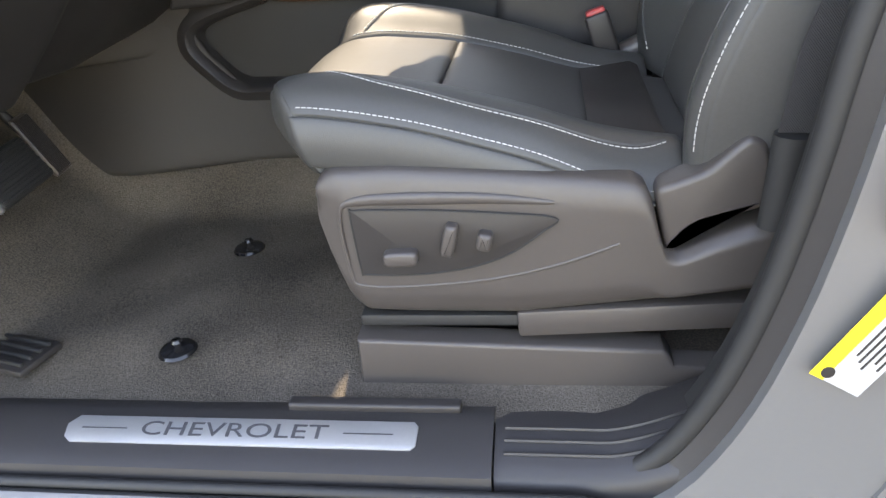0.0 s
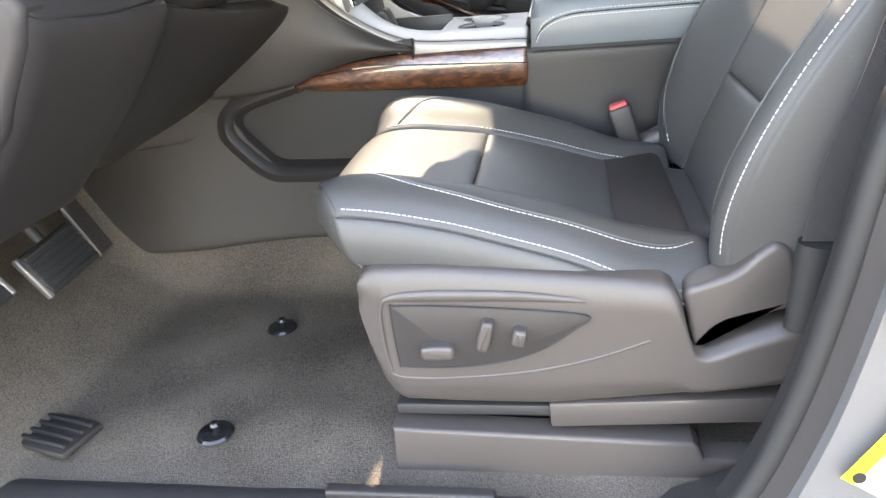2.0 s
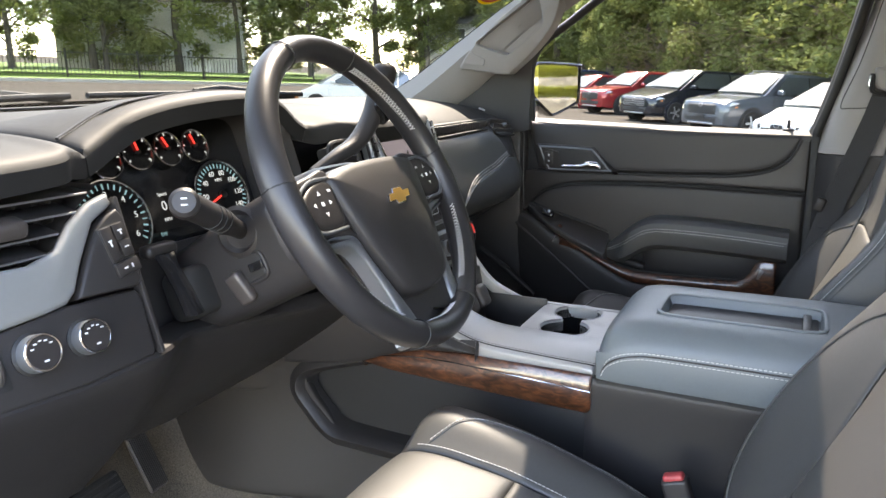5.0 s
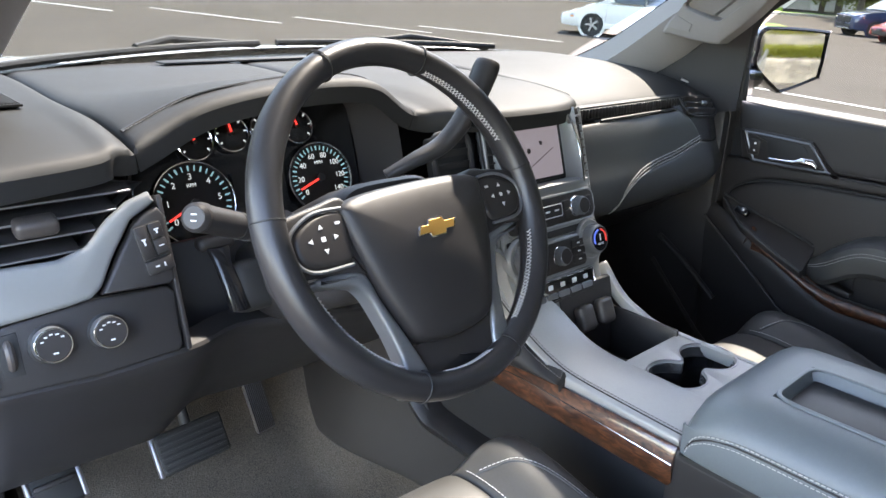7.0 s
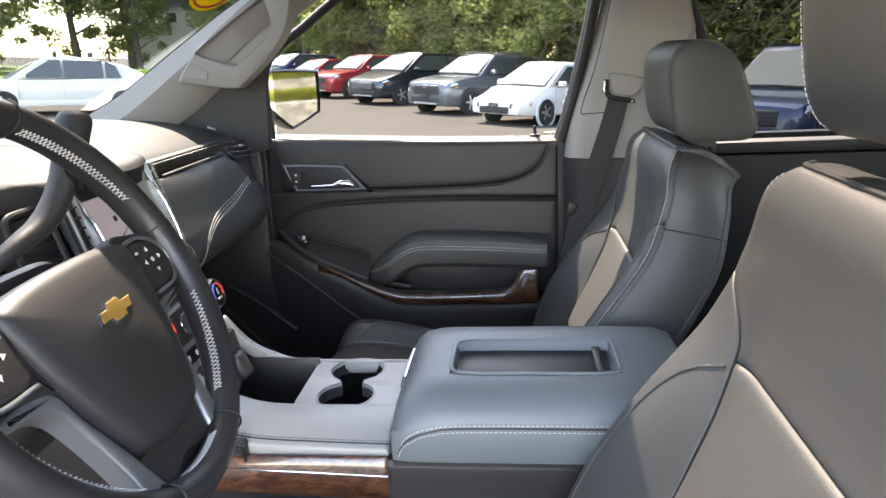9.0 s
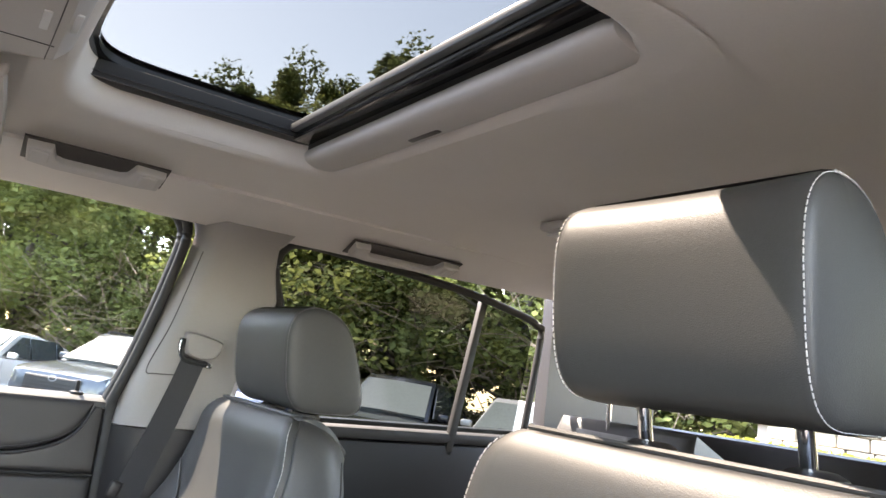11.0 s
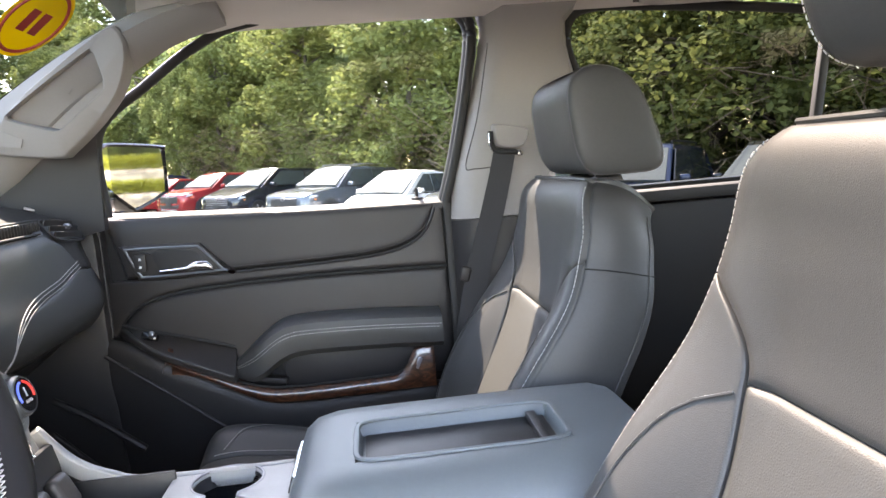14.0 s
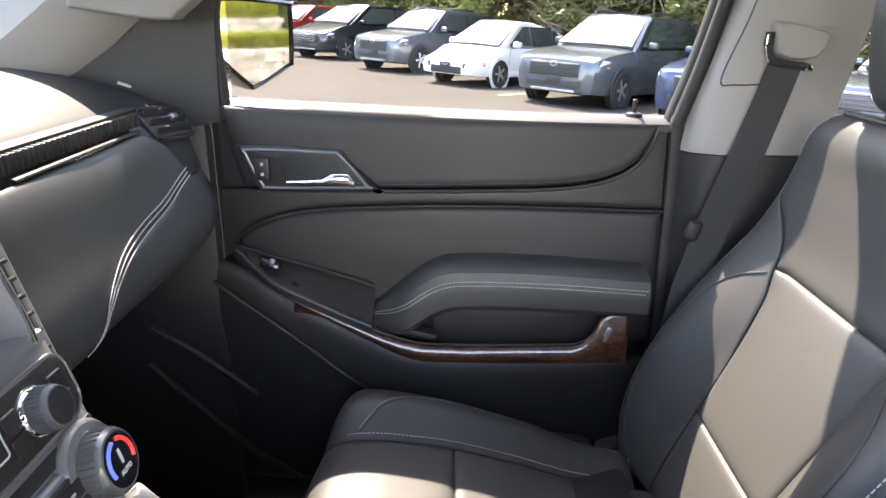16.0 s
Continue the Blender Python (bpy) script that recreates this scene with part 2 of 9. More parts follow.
def loft(rings, closed=True, caps=True):
    bm = bmesh.new()
    vs = [[bm.verts.new(p) for p in r] for r in rings]
    n = len(vs[0])
    for a, b in zip(vs, vs[1:]):
        for i in range(n if closed else n - 1):
            j = (i + 1) % n
            bm.faces.new((a[i], a[j], b[j], b[i]))
    if caps and closed:
        bm.faces.new(vs[0])
        bm.faces.new(list(reversed(vs[-1])))
    return bm


def sheet(points):
    bm = bmesh.new()
    bm.faces.new([bm.verts.new(p) for p in points])
    return bm


def tube(path, r, n=8, closed=False, flat=1.0, up=(0, 0, 1), caps=True):
    """A round or flattened rod along a path."""
    p = [Vector(q) for q in path]
    rings = []
    k = len(p)
    for i, q in enumerate(p):
        a = p[(i - 1) % k] if closed or i else p[i]
        b = p[(i + 1) % k] if closed or i < k - 1 else p[i]
        d = (b - a).normalized()
        u = Vector(up)
        s = d.cross(u)
        if s.length < 1e-4:
            s = d.cross(Vector((1, 0, 0)))
        s.normalize()
        w = s.cross(d)
        rad = r[i] if isinstance(r, (list, tuple)) else r
        rings.append([q + rad * (s * math.cos(6.283185 * j / n) + w * flat * math.sin(6.283185 * j / n)) for j in range(n)])
    if closed:
        rings.append(rings[0])
        bm = loft(rings, caps=False)
        bmesh.ops.remove_doubles(bm, verts=bm.verts, dist=1e-6)
        return bm
    return loft(rings, caps=caps)


def plate(outline, depth, frame_m, bevel=0.003, seg=3, holes=None):
    """A slab with rounded front edges. The outline is (a, b) in the frame's x and y, the slab grows along its z."""
    pts = [Vector((a, b)) for a, b in outline]
    area = sum(p.x * q.y - q.x * p.y for p, q in zip(pts, pts[1:] + pts[:1]))
    if area < 0:
        pts.reverse()
    n = len(pts)
    nrm = []
    for i in range(n):
        d1, d2 = (pts[i] - pts[i - 1]).normalized(), (pts[(i + 1) % n] - pts[i]).normalized()
        m = Vector((-(d1.y + d2.y), d1.x + d2.x))
        m = m.normalized() if m.length > 1e-6 else Vector((-d1.y, d1.x))
        nrm.append(m / max(0.5, m.dot(Vector((-d1.y, d1.x)))))
    rings = [[Vector((p.x, p.y, 0)) for p in pts]]
    for k in range(seg + 1):
        a = math.pi / 2 * k / seg
        off, z = bevel * (1 - math.cos(a)), depth - bevel + bevel * math.sin(a)
        rings.append([Vector((p.x + m.x * off, p.y + m.y * off, z)) for p, m in zip(pts, nrm)])
    return moved(loft(rings), frame_m)


def clustered(n, edge=0.12):
    e = [0, 0.12, 0.3, 0.6, 1.0]
    return [edge * v for v in e] + [edge + (1 - 2 * edge) * i / n for i in range(1, n)] + [1 - edge * v for v in reversed(e)]


def quilt(P, inner, ns=12, nt=12, roll=0.005, w=0.012, thick=0.012, edges="slrt", es=0.12, et=0.12, puff=0.0):
    """A padded panel over P(s, t), whose edges roll in. edges: s start, l end in s; r start, t end in t."""
    ss, ts = clustered(ns, es), clustered(nt, et)
    g = [[Vector(P(s, t)) for t in ts] for s in ss]
    I, J = len(ss), len(ts)
    nn = []
    for i in range(I):
        row = []
        for j in range(J):
            du = g[min(i + 1, I - 1)][j] - g[max(i - 1, 0)][j]
            dv = g[i][min(j + 1, J - 1)] - g[i][max(j - 1, 0)]
            v = du.cross(dv)
            v = v.normalized() if v.length > 1e-9 else Vector((0, 0, 1))
            if v.dot(g[i][j] - Vector(inner)) < 0:
                v = -v
            row.append(v)
        nn.append(row)
    big = 9.0
    bm = bmesh.new()
    vs = []
    for i in range(I):
        row = []
        for j in range(J):
            d = min((g[i][j] - g[0][j]).length if "s" in edges else big, (g[i][j] - g[-1][j]).length if "l" in edges else big,
                    (g[i][j] - g[i][0]).length if "r" in edges else big, (g[i][j] - g[i][-1]).length if "t" in edges else big)
            f = max(0.0, 1 - d / w)
            bulge = puff * math.sin(math.pi * ss[i]) * math.sin(math.pi * ts[j])
            row.append(bm.verts.new(g[i][j] + nn[i][j] * (bulge - roll * (1 - math.sqrt(max(0.0, 1 - f * f))))))
        vs.append(row)
    for i in range(I - 1):
        for j in range(J - 1):
            bm.faces.new((vs[i][j], vs[i + 1][j], vs[i + 1][j + 1], vs[i][j + 1]))
    rim = [(i, 0) for i in range(I)] + [(I - 1, j) for j in range(1, J)] + [(i, J - 1) for i in range(I - 2, -1, -1)] + [(0, j) for j in range(J - 2, 0, -1)]
    low = [bm.verts.new(vs[i][j].co - nn[i][j] * thick) for i, j in rim]
    k = len(rim)
    for a in range(k):
        b = (a + 1) % k
        (i, j), (p, q) = rim[a], rim[b]
        bm.faces.new((vs[i][j], vs[p][q], low[b], low[a]))
    return bm


def dashes(path, pitch=0.0065, length=0.0045, r=0.0009, lift=None):
    """A row of stitches along a path."""
    p = [Vector(q) for q in path]
    bm = bmesh.new()
    run, nxt = 0.0, 0.0
    for a, b in zip(p, p[1:]):
        d = b - a
        L = d.length
        if L < 1e-7:
            continue
        d /= L
        s = d.orthogonal().normalized()
        u = d.cross(s)
        while nxt < run + L:
            c = a + d * (nxt - run)
            ring0 = [bm.verts.new(c + s * (x * r) + u * (y * r)) for x, y in ((1, 0), (0, 1), (-1, 0), (0, -1))]
            e = c + d * length
            ring1 = [bm.verts.new(e + s * (x * r) + u * (y * r)) for x, y in ((1, 0), (0, 1), (-1, 0), (0, -1))]
            for i in range(4):
                j = (i + 1) % 4
                bm.faces.new((ring0[i], ring0[j], ring1[j], ring1[i]))
            bm.faces.new(ring0)
            bm.faces.new(ring1)
            nxt += pitch
        run += L
    return bm


def words(text, size, m, material, parent, name="lettering", depth=0.0004, space=1.0):
    cu = bpy.data.curves.new(name, "FONT")
    cu.body, cu.size, cu.extrude, cu.align_x, cu.align_y, cu.space_character = text, size, depth, "CENTER", "CENTER", space
    tmp = bpy.data.objects.new("tmp", cu)
    scene.collection.objects.link(tmp)
    me = bpy.data.meshes.new_from_object(tmp.evaluated_get(bpy.context.evaluated_depsgraph_get()))
    bpy.data.objects.remove(tmp)
    bpy.data.curves.remove(cu)
    me.materials.clear()
    me.materials.append(material)
    me.transform(m)
    ob = new(name, me)
    ob.parent = parent
    return ob


# frame whose z points along n, x along a
def axes(o, a, n):
    a, n = Vector(a).normalized(), Vector(n).normalized()
    b = n.cross(a).normalized()
    a = b.cross(n)
    m = Matrix((a, b, n)).transposed().to_4x4()
    m.translation = o
    return m

# ---------------------------------------------------------------- front seats
ZC = [(-0.085, 0.325), (-0.078, 0.350), (-0.055, 0.378), (0.0, 0.388), (0.07, 0.383), (0.137, 0.374), (0.23, 0.350), (0.321, 0.322), (0.45, 0.300)]
ZE = [(-0.06, 0.405), (0.0, 0.412), (0.11, 0.394), (0.20, 0.368), (0.263, 0.347), (0.359, 0.305), (0.46, 0.290)]
HW = 0.255
# back rest, front face at the middle: (z, x)
BX = [(0.29, 0.435), (0.36, 0.455), (0.45, 0.492), (0.58, 0.556), (0.70, 0.612), (0.80, 0.632), (0.86, 0.640), (0.89, 0.662)]
BOL = [(0.29, 0.020), (0.40, 0.052), (0.52, 0.060), (0.62, 0.045), (0.72, 0.018), (0.80, 0.004), (0.90, 0.0)]
BW = [(0.29, 0.245), (0.45, 0.262), (0.62, 0.262), (0.72, 0.248), (0.77, 0.236), (0.82, 0.228), (0.855, 0.216), (0.875, 0.200), (0.89, 0.172)]
KINK = 0.768        # where the bolster ends at the shoulder


def cushion_xf(y):
    return -0.083 + 0.072 * (abs(y) / HW) ** 3


def cushion_top(x, y):
    """The cushion's upper face; x along the seat, y from its middle."""
    a = abs(y)
    xr = x + 0.072 * (a / HW) ** 3 * -max(0.0, 1 - (x + 0.083) / 0.25)
    zc = smooth(ZC, xr)
    ze = smooth(ZE, x)
    if a < 0.125:
        return zc
    f = (a - 0.125) / (HW - 0.125)
    hump = 0.022 * math.sin(math.pi * min(1, f * 1.05)) ** 1.5
    z = zc + (ze - zc) * step(f) + hump
    return z - 0.020 * max(0.0, f - 0.80) ** 2 / 0.04


def back_face(z, y):
    a = abs(y)
    x = smooth(BX, z)
    w = smooth(BW, z)
    f = max(0.0, (a - 0.125) / (w - 0.125))
    b = smooth(BOL, z)
    x -= b * math.sin(math.pi * min(1.0, f * 0.60)) ** 1.3
    return x + 0.014 * max(0.0, f - 0.82) ** 2 / 0.0324


def seat(y0, out, label, rest_up, name, rest_x=0.0, rest_h=0.095, drop=0.0, tall=0.975, seam=0.690):
    """A front seat. y0: its middle; out: +1 or -1, the side of its door."""
    s = thing(name, label, "car seat", "front seats", at=(0.2, y0, 0.06 - drop))
    o = Vector((0.2, y0, 0.06))
    q = lambda x, y, z: Vector((x, out * y + y0, z)) - o

    def cush(u, y, drop=0.0):
        x = u
        return q(x, y, cushion_top(x, y) - drop)

    inn = q(0.2, 0, 0.2)
    def pan(x0, x1, y0_, y1_, nm, m, roll=0.006, w=0.014, edges="slrt", ns=12, nt=12, puff=0.0):
        def P(a, b):
            y = y0_ + (y1_ - y0_) * b
            xa = max(x0, cushion_xf(y) + 0.004) if x0 < -0.02 else x0
            return cush(xa + (x1 - xa) * a, y)
        return part(nm, quilt(P, inn, ns, nt, roll, w, 0.02, edges, 0.10, 0.12, puff), m, s)

    pan(-0.09, 0.137, -0.128, 0.128, "cushion_front", LEATHER, ns=16, puff=0.003)
    pan(0.137, 0.321, -0.128, 0.128, "cushion_middle", LEATHER_PERF, puff=0.004)
    pan(0.321, 0.46, -0.128, 0.128, "cushion_rear", LEATHER_PERF)
    for k in (-1, 1):
        a, b = (0.128, HW) if k > 0 else (-HW, -0.128)
        pan(-0.09, 0.42, a, b, "cushion_bolster", LEATHER, ns=24, nt=14, w=0.010, roll=0.005)
    # front fascia and sides below the upper seam
    def fascia(a, b):
        y = -HW + 2 * HW * a
        xf = cushion_xf(y)
        zt = cushion_top(xf + 0.004, y)
        zb = 0.318
        return q(xf + 0.004 - 0.006 * math.sin(math.pi * b) + 0.020 * b * b, y * (1 - 0.02 * b), zt + (zb - zt) * b)
    part("cushion_front_face", quilt(fascia, inn, 24, 8, 0.004, 0.01, 0.02), LEATHER, s)
    for k in (-1, 1):
        def side(a, b, k=k):
            x = cushion_xf(HW) + 0.002 + (0.44 - cushion_xf(HW)) * a
            zt = cushion_top(x, HW)
            zb = min(zt - 0.004, 0.332 - 0.07 * max(0, a))
            return q(x + 0.012 * b * (1 - a) ** 3, k * (HW + 0.008 * math.sin(math.pi * b) * (1 - 0.6 * a)), zt + (zb - zt) * b)
        part("cushion_side", quilt(side, inn, 20, 8, 0.003, 0.008, 0.02, es=0.05), LEATHER, s)
        xs = [0.0 + 0.40 * i / 60 for i in range(61)]
        part("side_stitching", dashes([q(x, k * (HW - 0.006), cushion_top(x, HW - 0.006) + 0.0002) for x in xs], r=0.0006), THREAD, s)
        part("bolster_stitching", dashes([q(x, k * 0.137, cushion_top(x, 0.137) + 0.0003) for x in [-0.03 + 0.42 * i / 60 for i in range(61)]], r=0.0007), THREAD, s)
        arc_c = curve([(-0.012, 0.140, 0), (0.004, 0.158, 0), (0.030, 0.184, 0), (0.080, 0.205, 0), (0.16, 0.214, 0), (0.26, 0.214, 0), (0.36, 0.206, 0), (0.40, 0.190, 0)], 80)
        part("bolster_piping", tube([q(v.x, k * v.y, cushion_top(v.x, v.y) - 0.0005) for v in arc_c[::2]], 0.0018, 6), LEATHER, s)
        part("bolster_arc_stitching", dashes([q(v.x, k * (v.y + 0.005), cushion_top(v.x, v.y + 0.005) + 0.0004) for v in arc_c], 0.0070, 0.0050, 0.0006), THREAD, s)
    part("cushion_base", box((0.40, 0.40, 0.07), q(0.21, 0, 0.285), 0.015), HARD, s)

    # back rest
    qb = lambda x, y, z: q(x, y, 0.30 + (z - 0.30) * tall)
    inb = qb(0.75, 0, 0.55)

    def bk(z, y, back=0.0):
        return qb(back_face(z, y) + back, y, z)

    def bpan(z0, z1, e0, e1, nm, m, ns=12, nt=12, roll=0.006, w=0.014, puff=0.0):
        def P(a, b):
            z = z0 + (z1 - z0) * a
            ya, yb = e0(z), e1(z)
            return bk(z, ya + (yb - ya) * b)
        return part(nm, quilt(P, inb, ns, nt, roll, w, 0.02, "slrt", 0.1, 0.12, puff), m, s)

    inner = lambda z: smooth([(0.29, 0.125), (0.45, 0.118), (0.62, 0.135), (seam, 0.152)], z)
    full = lambda z: smooth(BW, z)
    bpan(0.30, 0.45, lambda z: -inner(z), inner, "back_lower_insert", LEATHER_PERF, puff=0.003)
    bpan(0.45, seam, lambda z: -inner(z), inner, "back_insert", LEATHER_PERF, ns=16, puff=0.004)
    rise = lambda z: min(1.0, max(0.0, (z - seam) / (KINK - seam)))
    shoulder = lambda z: 0.152 + (full(z) - 0.152) * (0.12 * rise(z) + 0.88 * rise(z) ** 2.2)
    bpan(seam, 0.888, lambda z: -shoulder(z), shoulder, "back_upper_panel", LEATHER, ns=14, nt=18, puff=0.002)
    wide = lambda z: inner(z) if z < seam else shoulder(z)
    for k in (-1, 1):
        lo, hi = (wide, full) if k > 0 else (lambda z: -full(z), lambda z: -wide(z))
        bpan(0.30, KINK, lo, hi, "back_bolster", LEATHER, ns=40, nt=14, w=0.005, roll=0.002)
        # white seam that arcs over the bolster
        arc = [Vector((z, y, 0)) for z, y in zip([seam - 0.008 - 0.35 * i / 80 for i in range(81)], [smooth([(0, 0.155), (0.03, 0.180), (0.10, 0.208), (0.25, 0.226), (0.6, 0.228), (0.85, 0.210), (1, 0.180)], i / 80) for i in range(81)])]
        pts = [bk(v.x, k * v.y, -0.0006) for v in arc]
        part("arc_stitching", dashes(pts, 0.0075, 0.0055, 0.0009), THREAD, s)
        part("arc_piping", tube(pts[::3], 0.0016, 6), LEATHER, s)
        edge = [bk(z, k * (full(z) - 0.007), -0.0004) for z in [0.33 + 0.545 * i / 90 for i in range(91)]]
        part("edge_stitching", dashes(edge, 0.0075, 0.0055, 0.0007), THREAD, s)
        # side of the back rest, from the front edge to the shell
        def bside(a, b, k=k):
            z = 0.30 + 0.585 * a
            w = full(z)
            xf, xb = back_face(z, w), min(smooth(BX, z) + 0.112, 0.7 + 0.08 * a)
            return qb(xf + (xb - xf) * b, k * (w + 0.012 * math.sin(math.pi * b * 0.8) - 0.030 * b ** 3 * a ** 6), z - 0.015 * b * a - 0.040 * b * b * a ** 5)
        part("back_side", quilt(bside, inb, 24, 10, 0.002, 0.005, 0.02), LEATHER, s)
        part("shoulder_seam", tube([bside((KINK - 0.31) / 0.585, i / 12) + Vector((0, k * out * 0.0004, 0)) for i in range(13)], 0.0013, 6), RUBBER, s)
        part("rear_seam", tube([bside(0.04 + 0.92 * i / 24, 0.90) + Vector((0, k * out * 0.0006, 0)) for i in range(25)], 0.0016, 6), LEATHER, s)
    def top(a, b):
        y = (-1 + 2 * a)
        z = 0.887
        w = full(z)
        x0_ = back_face(z, y * w)
        return qb(x0_ + (0.782 - x0_) * b, y * (w - 0.030 * b ** 3), z + 0.008 * math.sin(math.pi * min(1, b * 1.2)) - 0.015 * b - 0.040 * b * b)
    part("back_top", quilt(top, inb, 14, 8, 0.004, 0.012, 0.02), LEATHER, s)
    part("top_piping", tube([top(i / 30, 0.02) + Vector((0, 0, 0.0005)) for i in range(31)], 0.0028, 6), LEATHER, s)
    def shell(a, b):
        z = 0.27 + 0.60 * a
        w = full(max(z, 0.3)) - 0.034 * a ** 6
        y = (-1 + 2 * b) * w
        z -= 0.050 * a ** 5
        return qb(min(smooth(BX, z) + 0.112, 0.7 + 0.08 * a) + 0.012 * (1 - (2 * b - 1) ** 4), y, z)
    part("back_shell", quilt(shell, qb(0.5, 0, 0.55), 16, 12, 0.006, 0.02, 0.02), HARD, s)

    # head rest
    hz = rest_up
    hc = Vector((0.735 + rest_x, 0, hz))
    W, Hh, D = (0.121 if out < 0 else 0.132), rest_h, 0.070
    rings = []
    ends = [(0.94, 0.985), (0.972, 0.955), (0.994, 0.90), (1.008, 0.82), (1.024, 0.60), (1.034, 0.32), (1.037, 0.04)]
    for f, k2 in [(-u, v) for u, v in reversed(ends)] + [(-0.88 + 0.22 * j, 1.0) for j in range(9)] + ends:
        ring = []
        for i in range(36):
            a = 6.283185 * i / 36
            cx, cz = math.cos(a), math.sin(a)
            e = 2 / (4.2 if cz < 0 else 2.7)
            x = D * k2 * math.copysign(abs(cx) ** e, cx)
            z = Hh * k2 * math.copysign(abs(cz) ** (2 / 3.2), cz)
            x += -0.010 * (z / Hh) + 0.008 * max(0.0, 1 - f * f) * (1 if cx < 0 else 0) - (0.022 * (z / Hh) if cx > 0 else 0)
            ring.append(q(hc.x + x - 0.012, f * W, hc.z + z))
        rings.append(ring)
    part("head_rest", loft(rings), LEATHER, s)
    for k in (-1, 1):
        f = 0.962
        loop = []
        for i in range(72):
            a = 6.283185 * i / 72
            cx, cz = math.cos(a), math.sin(a)
            e = 2 / (4.2 if cz < 0 else 2.7)
            k2 = 0.966
            x = (D * k2 + 0.0012) * math.copysign(abs(cx) ** e, cx)
            z = (Hh * k2 + 0.0012) * math.copysign(abs(cz) ** (2 / 3.2), cz)
            x += -0.010 * (z / Hh) + 0.008 * max(0.0, 1 - f * f) * (1 if cx < 0 else 0) - (0.022 * (z / Hh) if cx > 0 else 0)
            loop.append(q(hc.x + x - 0.012, k * f * W, hc.z + z))
        part("rest_stitching", dashes(loop + loop[:1], 0.0056, 0.0040, 0.00055), THREAD if out < 0 else THREAD_DARK, s)
        post = [qb(0.728, k * 0.075, 0.86), q(0.734 + rest_x, k * 0.075, hz - 0.06)]
        part("post", tube(post, 0.0065, 14, up=(0, 1, 0)), CHROME, s, "chrome head rest post")
        part("post_guide", moved(spin([(0, 0.006), (0.016, 0.006), (0.024, 0.002), (0.026, -0.006), (0, -0.006)], 24), Matrix.Translation(qb(0.728, k * 0.075, 0.884))), HARD, s)
    return s, q


driver_seat, qd = seat(-0.445, -1, "black leather driver seat with white stitching and raised head rest", 1.018, "car_seat", -0.026, 0.092, tall=1.012)
passenger_seat, qp = seat(0.445, 1, "black leather passenger seat with white stitching, lowered head rest", 0.973, "car_seat", 0.0, 0.090, 0.042, tall=0.99, seam=0.668)

